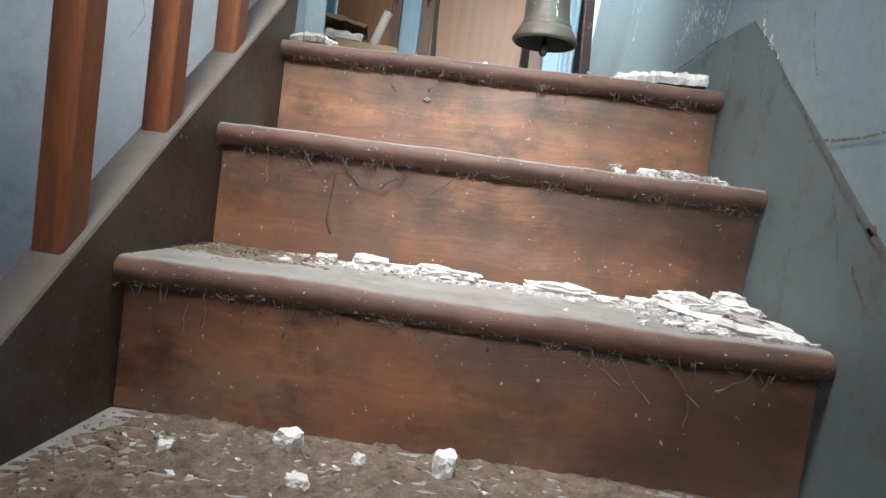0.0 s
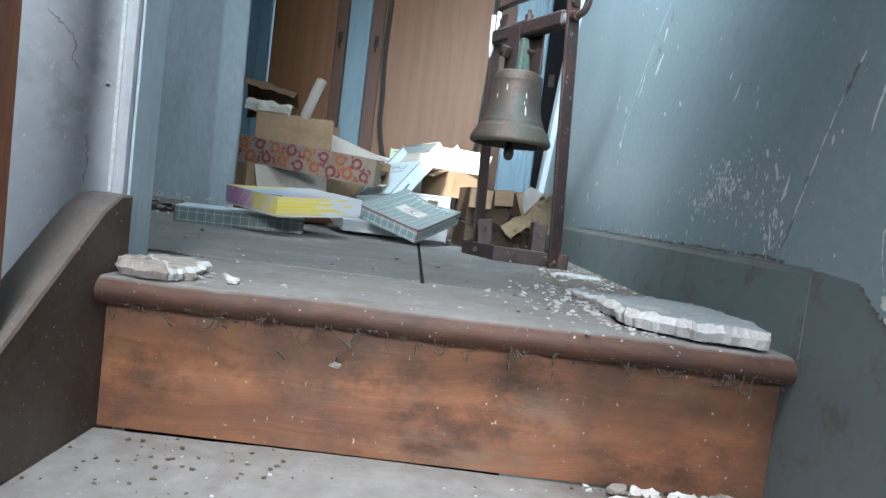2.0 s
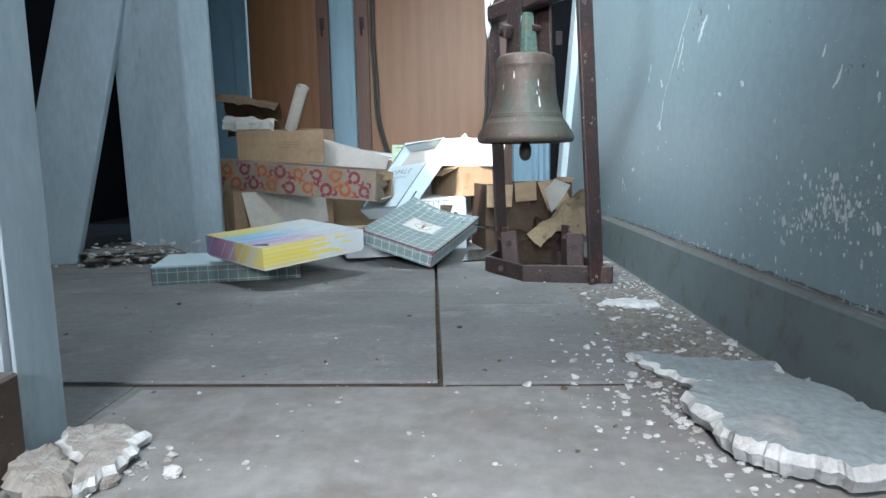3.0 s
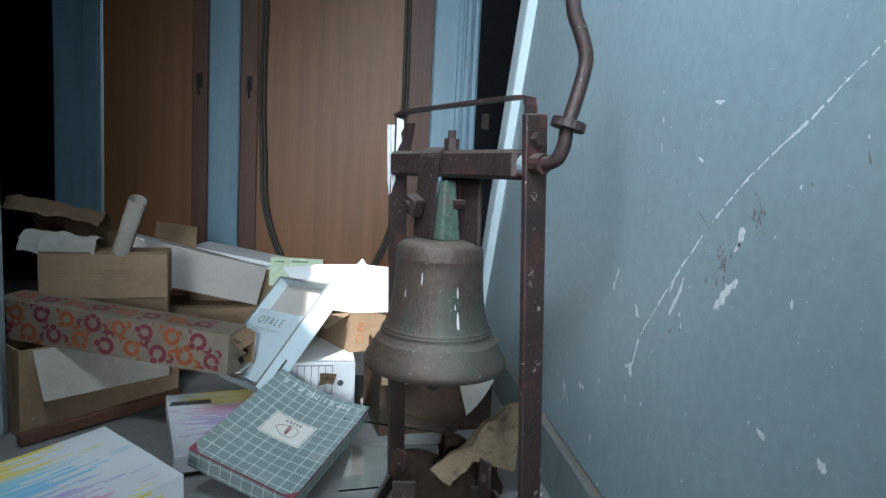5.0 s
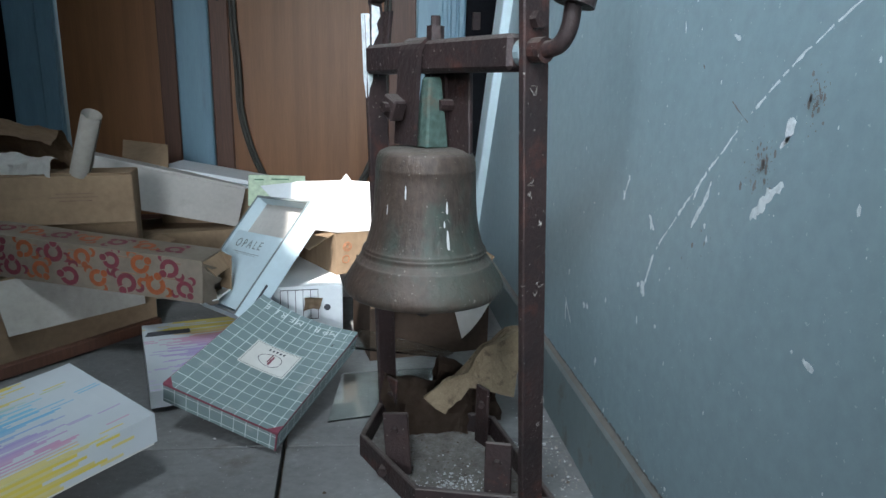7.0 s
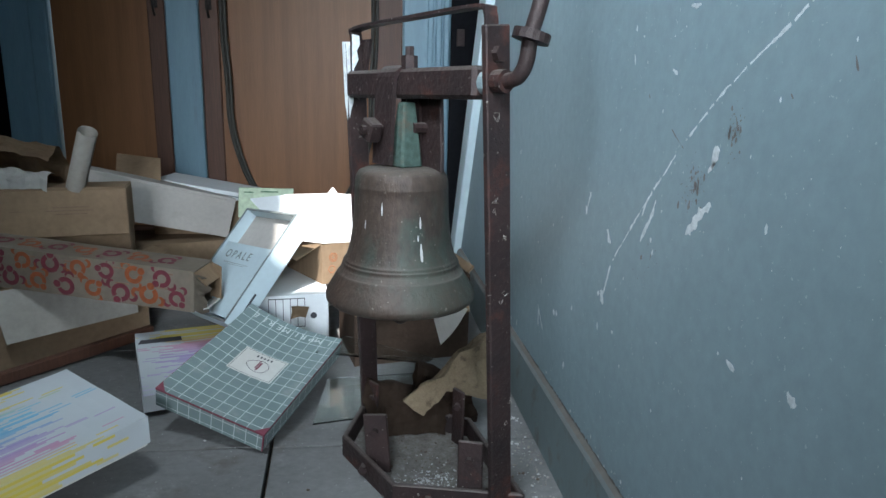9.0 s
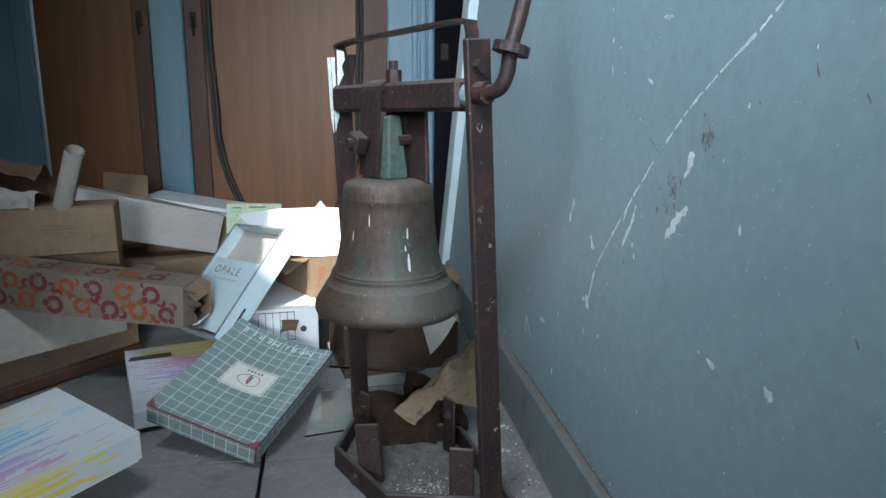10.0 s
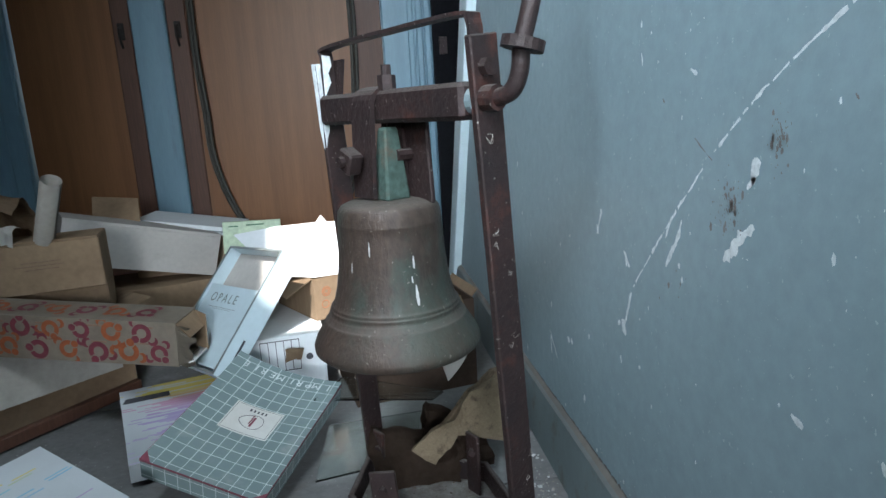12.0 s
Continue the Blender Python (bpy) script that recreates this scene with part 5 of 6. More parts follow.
def ring_motif(bm, place, cx, cy, r, turn):
    """A fat open ring with a dot in its mouth and two crescents, drawn as thin raised print through place(u, v)."""
    def arc(x, y, ro, ri, a0, a1, n=14, taper=0.0):
        rows = []
        for i in range(n + 1):
            a = a0 + (a1 - a0) * i / n
            thin = taper * abs(2 * i / n - 1) ** 2
            o, q = ro - (ro - ri) * thin / 2, ri + (ro - ri) * thin / 2
            rows.append([bm.verts.new(place(x + k * math.cos(a), y + k * math.sin(a))) for k in (o, q)])
        for (p, q), (u, v) in zip(rows, rows[1:]):
            bm.faces.new((p, q, v, u))

    arc(cx, cy, r, r * 0.50, turn + 0.55, turn + 5.75)
    dx, dy = math.cos(turn), math.sin(turn)
    arc(cx + dx * r * 0.95, cy + dy * r * 0.95, r * 0.40, r * 0.02, 0.0, 6.283, 10)
    arc(cx - dx * r * 0.3 - dy * r * 1.2, cy - dy * r * 0.3 + dx * r * 1.2, r * 0.62, r * 0.22, turn - 0.4, turn + 3.2, 10, 0.8)
    arc(cx - dx * r * 0.3 + dy * r * 1.2, cy - dy * r * 0.3 - dx * r * 1.2, r * 0.62, r * 0.22, turn - 3.2, turn + 0.4, 10, 0.8)


q = random.Random(6)
for k in range(9):
    for row, v in ((0, 0.029), (1, 0.077)):
        u = 0.024 + 0.070 * k + 0.034 * row
        if u < L - 0.024:
            ink = bmesh.new()
            ring_motif(ink, lambda u, v: (min(L - 0.001, max(0.001, u)), -0.0009, min(0.1035, max(0.0005, v))), u, v + q.uniform(-0.004, 0.004), q.uniform(0.020, 0.024), 0.4 + 1.2 * ((k * 3 + row * 2) % 5) + q.uniform(-0.3, 0.3))
            part("ring_print", ink, M["swirl_orange" if (k + row) % 2 else "swirl_maroon"], sbox, local=True)
    if 0.045 + 0.070 * k < L - 0.024:
        ink = bmesh.new()
        ring_motif(ink, lambda u, v: (u, min(W - 0.001, max(0.001, v)), 0.1049), 0.045 + 0.070 * k, W * 0.5, 0.022, 0.9 + 1.57 * (k % 4))
        part("ring_print", ink, M["swirl_maroon" if k % 2 else "swirl_orange"], sbox, local=True)

for k in range(5):
    part("print", block(0.075 + 0.115 * k, 0.115 + 0.115 * k, -0.0008, 0.0, 0.088, 0.0915), M["ink_brown"], sbox, local=True)
    part("print", block(0.115 + 0.105 * k, 0.150 + 0.105 * k, -0.0008, 0.0, 0.050, 0.0530), M["ink_brown"], sbox, local=True)
tear = bmesh.new()
rows = []
for i in range(13):
    t = i / 12
    reach = 0.018 + 0.022 * abs(math.sin(7.0 * t)) + 0.008 * math.sin(19.0 * t)
    rows.append([tear.verts.new((L - 0.004 + reach * k, 0.002 + 0.008 * k * k, 0.004 + 0.094 * t - 0.010 * k * k)) for k in (0.0, 0.5, 1.0)])
for r0, r1 in zip(rows, rows[1:]):
    for j in range(2):
        tear.faces.new((r0[j], r0[j + 1], r1[j + 1], r1[j]))
bmesh.ops.solidify(tear, geom=tear.faces[:], thickness=0.002)
part("torn_edge", tear, M["swirl"], sbox, "ragged torn end of the sleeve", local=True)

# large carton under it with a white flap
m, L, W = corner_pose((0.000, 3.745, 0.0), (0.290, 4.045, 0.0), (-0.200, 3.945, 0.0))
cbox = thing("carton", m, "large brown cardboard carton with a white flap folded out", "box")
part("body", shell(L, W, 0.225, 0.004), M["kraft"], cbox, local=True)
part("flap", flap((0.03, -0.004, 0.222), (L - 0.04, -0.004, 0.222), (0.0, -0.035, -0.125)), M["roll"], cbox, "pale folded-out flap", local=True)
part("flap", flap((L, 0.02, 0.222), (L, W - 0.02, 0.222), (0.09, 0.0, 0.02)), M["kraft"], cbox, local=True)

m, L, W = corner_pose((-0.02, 3.965, 0.226), (0.26, 4.035, 0.226), (-0.06, 4.10, 0.226))
part("body", block(0, L, 0, W, 0, 0.088, 0.002), M["kraft"], thing("flat_carton", m, "flat brown carton lying in the heap", "box"), local=True)

# brown carton on top with faint print
m, L, W = corner_pose((-0.032, 3.905, 0.320), (0.280, 3.975, 0.322), (-0.063, 4.04, 0.322))
kbox = thing("small_carton", m, "closed brown kraft carton with faint print", "box")
part("body", block(0, L, 0, W, 0, 0.126, 0.003), M["kraft"], kbox, local=True)
part("lid_flap", block(0.002, L - 0.002, 0.0, W * 0.48, 0.127, 0.130, 0.001), M["kraft"], kbox, local=True)
for k, (a, c) in enumerate(((0.45, 0.72), (0.40, 0.74), (0.47, 0.70))):
    part("print", block(L * a, L * c, -0.0007, 0.0, 0.078 - 0.009 * k, 0.081 - 0.009 * k), M["ink_brown"], kbox, local=True)
part("print", block(L * 0.14, L * 0.24, -0.0007, 0.0, 0.070, 0.0715), M["ink_brown"], kbox, local=True)

# pale long box, brown carton below it and white packs behind
m, L, W = corner_pose((0.060, 4.260, 0.0), (0.480, 4.420, 0.0), (-0.04, 4.52, 0.0))
part("body", shell(L, W, 0.212, 0.004, True), M["kraft"], thing("carton", m, "brown carton in the shade of the heap", "box"), local=True)
m, L, W = corner_pose((0.045, 4.255, 0.330), (0.440, 4.445, 0.212), (-0.04, 4.41, 0.330))
pbox = thing("long_box", m, "pale grey cardboard box lying aslant on the heap", "box")
part("body", shell(L, W, 0.128, 0.003), M["kraft_pale"], pbox, local=True)
part("lid", block(-0.001, L + 0.001, -0.001, W + 0.001, 0.1285, 0.138, 0.001), M["kraft_pale"], pbox, local=True)
m, L, W = corner_pose((0.170, 4.560, 0.372), (0.500, 4.520, 0.322), (0.20, 4.74, 0.372))
wbox = thing("white_pack", m, "flat white card pack behind the grey box", "box")
part("body", block(0, L, 0, W, 0, 0.030, 0.002), M["white_card"], wbox, local=True)
part("band", block(L * 0.3, L * 0.96, -0.0006, 0, 0.012, 0.016), M["skirt_blue"], wbox, local=True)
m, L, W = corner_pose((0.18, 4.50, 0.0), (0.56, 4.52, 0.0), (0.18, 4.80, 0.0))
part("body", block(0, L, 0, W, 0, 0.330, 0.003), M["kraft"], thing("carton", m, "plain brown carton at the back of the heap", "box"), local=True)
sheet = thing("card_sheet", (0.14, 4.5, 0.38), "stiff brown card sheet standing behind the boxes", "card")
part("sheet", slab([(0.060, 4.50, 0.36), (0.215, 4.49, 0.36), (0.212, 4.52, 0.476), (0.066, 4.53, 0.490)], (0, 0.003, 0)), M["kraft"], sheet)

# writing pad with a green edge, propped up
pad = thing("writing_pad", (0.58, 4.35, 0.30), "yellowed writing pad with a green printed heading", "pad")
part("pad_block", slab([(0.496, 4.352, 0.300), (0.676, 4.345, 0.300), (0.676, 4.375, 0.394), (0.496, 4.382, 0.396)], (0, 0.012, 0.0), 0.001), M["green_pad"], pad)
part("print", slab([(0.515, 4.3755, 0.380), (0.545, 4.374, 0.380), (0.545, 4.3745, 0.384), (0.515, 4.376, 0.384)], (0, -0.0012, 0.0)), M["green_ink"], pad)
part("print", slab([(0.570, 4.373, 0.382), (0.625, 4.371, 0.382), (0.625, 4.3715, 0.386), (0.570, 4.3735, 0.386)], (0, -0.0012, 0.0)), M["green_ink"], pad)
m, L, W = corner_pose((0.52, 4.30, 0.0), (0.90, 4.32, 0.0), (0.52, 4.62, 0.0))
part("body", block(0, L, 0, W, 0, 0.300, 0.003), M["kraft_pale"], thing("carton", m, "pale cardboard carton behind the open boxes", "box"), local=True)

# file box with ruled front
m, L, W = corner_pose((0.606, 3.822, 0.0), (0.816, 3.848, 0.0), (0.566, 4.150, 0.0))
file_box = thing("file_box", m, "white archive file box with ruled label and finger hole", "box")
part("body", block(0, L, 0, W, 0, 0.186, 0.002), M["white_card"], file_box, local=True)
frame_bars = [(0.055, 0.150, 0.176, 0.178), (0.055, 0.150, 0.098, 0.100)]
b = None
for x0, x1, z0, z1 in frame_bars:
    b = block(x0, x1, -0.0006, 0.0, z0, z1, bm=b)
for k in range(6):
    x = 0.055 + 0.0187 * k
    b = block(x, x + 0.0016, -0.0006, 0.0, 0.100, 0.176, bm=b)
part("ruled_label", b, M["ink"], file_box, "thin black ruled label", local=True)
# black disc on the solid front paints the hole's dark inside
part("finger_hole", pipe([(0.172, -0.0008, 0.128), (0.172, 0.001, 0.128)], 0.0085, 20), M["ink"], file_box, local=True)
b = pipe([(L + 0.0006, 0.05, 0.075), (L - 0.001, 0.05, 0.075)], 0.018, 20)
part("round_mark", b, M["maroon"], file_box, local=True)
part("round_mark_centre", pipe([(L + 0.001, 0.05, 0.075), (L, 0.05, 0.075)], 0.013, 20), M["white_card"], file_box, local=True)

# open carton in the sunlight
m, L, W = corner_pose((0.795, 3.935, 0.187), (0.955, 4.030, 0.187), (0.655, 4.120, 0.187))
sun_box = thing("open_carton", m, "open cardboard carton with raised flaps in the sunlight", "box")
part("body", shell(L, W, 0.112, 0.003), M["kraft"], sun_box, local=True)
part("flap", flap((0.0, 0.008, 0.110), (0.0, W - 0.04, 0.110), (-0.075, -0.01, -0.034)), M["kraft"], sun_box, local=True)
part("flap", flap((L, 0.008, 0.111), (L, W - 0.01, 0.111), (0.03, 0.0, 0.09)), M["paper"], sun_box, local=True)
part("flap", slab([(0.572, 4.150, 0.392), (0.690, 4.156, 0.405), (0.800, 4.160, 0.408), (0.817, 4.160, 0.428), (0.832, 4.160, 0.408), (0.960, 4.150, 0.400), (0.935, 4.000, 0.298), (0.800, 3.950, 0.301), (0.712, 3.975, 0.306), (0.640, 4.060, 0.345)], (0, 0.002, 0.003)), M["white_card"], sun_box, "white inner side of a large raised flap")
for r in (0.012, 0.007):
    part("round_mark", pipe([(0.035 + r * math.cos(math.pi * i / 10), -0.0008, 0.074 + r * math.sin(math.pi * i / 10)) for i in range(21)], 0.0009, 4), M["ink_orange"], sun_box, "orange printed roundel", local=True)
part("round_mark", pipe([(0.030 + 0.010 * math.cos(math.pi * i / 10), -0.0008, 0.040 + 0.010 * math.sin(math.pi * i / 10)) for i in range(21)], 0.0009, 4), M["ink_orange"], sun_box, "orange printed roundel", local=True)

# torn carton behind the stand
m, L, W = corner_pose((0.885, 3.790, 0.0), (1.200, 3.855, 0.0), (0.84, 4.02, 0.0))
tbox = thing("torn_carton", m, "torn brown cardboard carton with folded flaps behind the bell stand", "box")
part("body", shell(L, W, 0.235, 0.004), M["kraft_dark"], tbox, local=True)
part("flap", flap((0.005, -0.004, 0.232), (0.10, -0.004, 0.232), (-0.015, -0.045, -0.075)), M["kraft"], tbox, local=True)
part("flap", flap((0.105, -0.004, 0.238), (0.185, -0.004, 0.244), (-0.012, -0.05, -0.065)), M["kraft"], tbox, local=True)
part("flap", flap((0.19, -0.004, 0.240), (0.285, -0.004, 0.250), (0.020, -0.055, -0.100)), M["kraft"], tbox, local=True)
part("flap", flap((L, 0.02, 0.233), (L, W - 0.02, 0.233), (0.02, 0.0, 0.018)), M["kraft"], tbox, local=True)
part("print", block(0.115, 0.165, -0.0008, 0.0, 0.160, 0.170), M["ink_brown"], tbox, local=True)

# newspaper bundle, glass, curled paper and board
rg = random.Random(11)
news = thing("newspaper_bundle", (1.09, 3.42, 0.05), "crumpled newspaper bundle lying in the bell stand", "newspaper")
for layer, (dy, k) in enumerate(((0.0, 1.0), (0.007, 0.985), (0.013, 0.97))):
    front = [(0.992, 0.101), (1.031, 0.064), (1.055, 0.090), (1.077, 0.112), (1.104, 0.106), (1.170, 0.092), (1.195, 0.235), (1.156, 0.229), (1.102, 0.199), (1.080, 0.172), (1.065, 0.155), (1.028, 0.128)]
    b = slab([(1.08 + (x - 1.08) * k, 3.375 + 0.10 * (x - 1.0) + dy * 1.6, 0.15 + (z - 0.15) * k - dy * 0.35) for x, z in front], (0, 0.009, 0.001))
    bmesh.ops.triangulate(b, faces=b.faces[:])
    bmesh.ops.subdivide_edges(b, edges=b.edges[:], cuts=2, use_grid_fill=True)
    for v in b.verts:
        v.co += noise.noise_vector(v.co * 22 + Vector((0, 0, layer * 0.3))) * 0.010 + noise.noise_vector(v.co * 70) * 0.003
    part("folded_sheet", b, M["newsprint"], news)
for pts, lab in (([(0.80, 3.60, 0.118), (1.06, 3.66, 0.060), (1.10, 3.78, 0.020), (0.86, 3.75, 0.10)], "dusty broken glass pane leaning behind the stand"),
                 ([(0.80, 3.46, 0.010), (0.99, 3.50, 0.010), (1.04, 3.70, 0.014), (0.82, 3.68, 0.014)], "broken glass pane lying on the floor")):
    g = thing("glass_pane", pts[0], lab, "glass")
    pane = part("pane", slab(pts, (0, 0, 0.004)), M["glass"], g)
    pane.visible_shadow = False
b = bmesh.new()
cols = []
for i in range(9):
    t = i / 8
    a = Vector((1.085 + 0.060 * t, 3.555 - 0.012 * math.sin(3 * t), 0.150 + 0.075 * t + 0.012 * t * t))
    cols.append((b.verts.new(a), b.verts.new(a + Vector((-0.020 - 0.028 * t, 0.02, 0.055 * (1 - t) + 0.02)))))
for (a, c), (d, e) in zip(cols, cols[1:]):
    b.faces.new((a, d, e, c))
bmesh.ops.solidify(b, geom=b.faces[:], thickness=0.0012)
part("curled_paper", b, M["paper"], tbox, "curled white paper sticking out")
wood = thing("wood_board", (0.15, 3.95, 0.0), "dark brown wooden board lying under the cartons", "board")
part("board", bar((0.02, 3.70, 0.018), (0.30, 4.03, 0.026), 0.030, 0.022, bevel=0.002), M["door_frame"], wood)

# paper roll
roll = thing("paper_roll", (0.155, 3.965, 0.44), "rolled sheet of yellowed paper standing on the carton", "paper roll")
axis0, axis1 = Vector((0.158, 3.962, 0.449)), Vector((0.224, 3.905, 0.598))
zax = (axis1 - axis0).normalized()
xax = Vector((1, 0, 0))
xax = (xax - zax * xax.dot(zax)).normalized()
yax = zax.cross(xax)
b = bmesh.new()
lo, hi = [], []
for i in range(44):
    a, r = i * 0.34, 0.0240 - 0.00013 * i
    o = (xax * math.cos(a) + yax * math.sin(a)) * r
    lo.append(b.verts.new(axis0 + o))
    hi.append(b.verts.new(axis1 + o + zax * 0.004 * math.sin(a * 0.9)))
for i in range(43):
    b.faces.new((lo[i], lo[i + 1], hi[i + 1], hi[i]))
part("sheet", b, M["roll"], roll, smooth=True)

# crumpled paper bag
bag = thing("paper_bag", (0.0, 3.98, 0.45), "crumpled brown paper bag with a white torn lining", "paper bag")


def crumpled(centre, sx, sy, sz, seed, lo=0.15, hi=1.0, n=18):
    b = bmesh.new()
    rows = []
    for i in range(n + 1):
        a = math.pi * (lo + (hi - lo) * i / n)
        row = []
        for j in range(n + 1):
            t = j / n
            p = Vector((sx * (t - 0.5), -sy * math.cos(a) * (1 - 0.25 * t), sz * math.sin(a) * (1 - 0.3 * t)))
            w = noise.noise_vector(p * 22 + Vector((seed, 0, 0))) * 0.012 + noise.noise_vector(p * 60 + Vector((seed, 5, 0))) * 0.004
            row.append(b.verts.new(Vector(centre) + p + w))
        rows.append(row)
    for r0, r1 in zip(rows, rows[1:]):
        for j in range(n):
            b.faces.new((r0[j], r0[j + 1], r1[j + 1], r1[j]))
    bmesh.ops.solidify(b, geom=b.faces[:], thickness=0.0015)
    return b


part("outer_paper", crumpled((-0.015, 4.00, 0.445), 0.24, 0.105, 0.150, 3.0, 0.28, 1.02), M["kraft"], bag)
part("lining", crumpled((0.01, 3.965, 0.447), 0.19, 0.055, 0.055, 9.0, 0.0, 0.6), M["paper"], bag, "white torn paper lining")

part("sheet", crumpled((1.00, 3.455, 0.008), 0.17, 0.06, 0.105, 14.0, 0.02, 0.98), M["kraft_dark"], thing("crumpled_paper", (1.00, 3.455, 0.0), "dark brown crumpled paper lying behind the bell stand", "paper"))
part("sheet", crumpled((1.085, 3.475, 0.008), 0.13, 0.05, 0.135, 23.0, 0.02, 0.98), M["kraft_dark"], thing("crumpled_paper", (1.085, 3.475, 0.0), "dark brown crumpled paper lying behind the bell stand", "paper"))

part("torn_paper", crumpled((0.742, 3.812, 0.129), 0.042, 0.018, 0.040, 31.0, 0.05, 0.9, 8), M["kraft"], file_box, "torn brown cardboard scrap over the label")

# cable loop on the door
cable = thing("cable_loop", (0.64, BACK_Y - 0.05, 0.08), "loop of black cable hanging on the brown door", "cable")
for off in (0.0, 0.017):
    hw = 0.325 - off
    pts = [(0.645 - hw + 0.02, 0, 2.0), (0.645 - hw + 0.008, 0, 1.5), (0.645 - hw, 0, 1.0), (0.645 - hw + 0.012, 0, 0.74)] + \
          [(0.645 - hw * math.cos(a) * 0.985, 0, 0.74 - (0.62 - off) * math.sin(a)) for a in [math.pi * k / 12 for k in range(1, 12)]] + \
          [(0.645 + hw - 0.012, 0, 0.74), (0.645 + hw, 0, 1.0), (0.645 + hw - 0.004, 0, 1.5), (0.645 + hw - 0.01, 0, 2.0)]
    part("cable", pipe(smooth_path([(x, BACK_Y - 0.040 - off * 0.7, z) for x, _, z in pts], 4), 0.0078, 8), M["cable"], cable, smooth=True)

# ---------------------------------------------------------------- planks and rubble beside the stair wall
plank = thing("plank", (-0.2, 3.75, 0.0), "weathered blue-grey wooden plank standing upright", "plank", "planks by the wall")
part("plank", slab([(-0.372, 3.735, 0), (-0.125, 3.715, 0), (-0.045, 3.752, 0), (-0.052, 3.795, 0), (-0.372, 3.785, 0)], (-0.035, 0.02, 2.2), 0.004), M["plank"], plank)
plank2 = thing("plank", (-0.52, 3.6, 0.0), "weathered blue-grey plank leaning against another", "plank", "planks by the wall")
part("plank", slab([(-0.700, 3.560, 0), (-0.485, 3.585, 0), (-0.492, 3.63, 0), (-0.708, 3.605, 0)], (0.40, 0.30, 2.1), 0.004), M["plank"], plank2)
rg = random.Random(31)
rub = thing("rubble_heap", (-0.35, 3.65, 0.0), "heap of broken plaster and dirt behind the stair wall", "rubble", kind="stuff")
part("dirt", chunk(rg, (-0.32, 3.66, 0.0), 0.38, 0.28, 0.045, 10, 14), M["dirt_grey"], rub)
part("crumbs", crumbs(rg, 260, lambda r: (r.gauss(-0.30, 0.12), r.gauss(3.60, 0.09), max(0.0, r.gauss(0.03, 0.02))), 0.004, 0.030), M["plaster"], rub)


# ---------------------------------------------------------------- plaster and dirt on the steps
def plaster(name, centre, sx, sy, sz, turn, seed, label, group="", tilt=(0, 0), blue=False, sides=11):
    r = random.Random(seed)
    ob = part(name, chunk(r, (0, 0, 0), sx, sy, sz, 0, sides), M["plaster_dirty" if blue else "plaster"])
    ob.matrix_world = pose(*centre, tilt[0], tilt[1], turn)
    return tagged(ob, label, "plaster", group)


Z1, Z2, Z3 = -RISE, -2 * RISE, -3 * RISE
FALLEN = "fallen plaster on the steps"


def layered(name, outline, z, thick, label, seed, material, rim):
    """A broken plaster sheet of a given outline, with a crumbling edge and an uneven top."""
    r = random.Random(seed)
    pts = []
    for i, p in enumerate(outline):
        q = outline[(i + 1) % len(outline)]
        for k in range(12):
            a = Vector((*p, 0)).lerp(Vector((*q, 0)), k / 12)
            o = noise.noise_vector(a * 34 + Vector((seed, 0, 0))) * 0.012 + noise.noise_vector(a * 110 + Vector((seed, 3, 0))) * 0.007
            pts.append(a + Vector((o.x, o.y, 0)))
    c = sum(pts, Vector()) / len(pts)

    def inset(p, d):
        return c + (p - c) * max(0.2, 1 - d / (p - c).length)

    b = bmesh.new()
    lows = [b.verts.new((*inset(p, 0.004).xy, z)) for p in pts]
    mids = [b.verts.new((*inset(p, -0.001 + 0.006 * noise.noise(p * 42 + Vector((seed, 0, 0)))).xy, z + thick * (0.48 + 0.16 * noise.noise(p * 50) + 0.05 * r.random()))) for p in pts]
    tops = [b.verts.new((*inset(p, 0.007 + 0.008 * noise.noise(p * 45 + Vector((0, seed, 4)))).xy, z + thick * (0.93 + 0.16 * noise.noise(p * 60) + 0.10 * noise.noise(p * 150)))) for p in pts]
    ins = [b.verts.new((*inset(p, 0.030).xy, z + thick * (1.0 + 0.10 * noise.noise(p * 25)))) for p in pts]
    n = len(pts)
    for A, B in ((lows, mids), (mids, tops), (tops, ins)):
        for i in range(n):
            f = b.faces.new((A[i], A[(i + 1) % n], B[(i + 1) % n], B[i]))
            f.material_index = 0 if B is ins else 1
    core = [b.verts.new((*(c + (p - c) * 0.3).xy, z + thick * (1.0 + 0.05 * noise.noise(p * 12)))) for p in pts]
    mid = b.verts.new((c.x, c.y, z + thick))
    for i in range(n):
        b.faces.new((ins[i], ins[(i + 1) % n], core[(i + 1) % n], core[i]))
        b.faces.new((core[i], core[(i + 1) % n], mid))
    b.faces.new(lows[::-1])
    return tagged(part(name, b, [material, rim]), label, "plaster", FALLEN)


layered("plaster_slab", [(1.070, 2.275), (1.078, 2.15), (1.105, 2.105), (1.165, 2.070), (1.262, 2.060), (1.275, 2.20), (1.250, 2.315), (1.15, 2.33)], 0.0055, 0.027, "thick broken plaster slab with blue paint on the landing edge", 3, M["plaster_blue"], M["plaster"])
layered("plaster_sheet", [(1.062, 2.50), (1.08, 2.40), (1.11, 2.345), (1.25, 2.335), (1.268, 2.43), (1.16, 2.46)], 0.002, 0.014, "thin blue-painted plaster sheet on the landing", 5, M["plaster_blue"], M["plaster"])
layered("plaster_flake", [(1.092, 2.872), (1.14, 2.842), (1.214, 2.835), (1.218, 2.885), (1.13, 2.915)], 0.0, 0.012, "white plaster flake on the floor beside the skirting", 7, M["plaster"], M["plaster"])
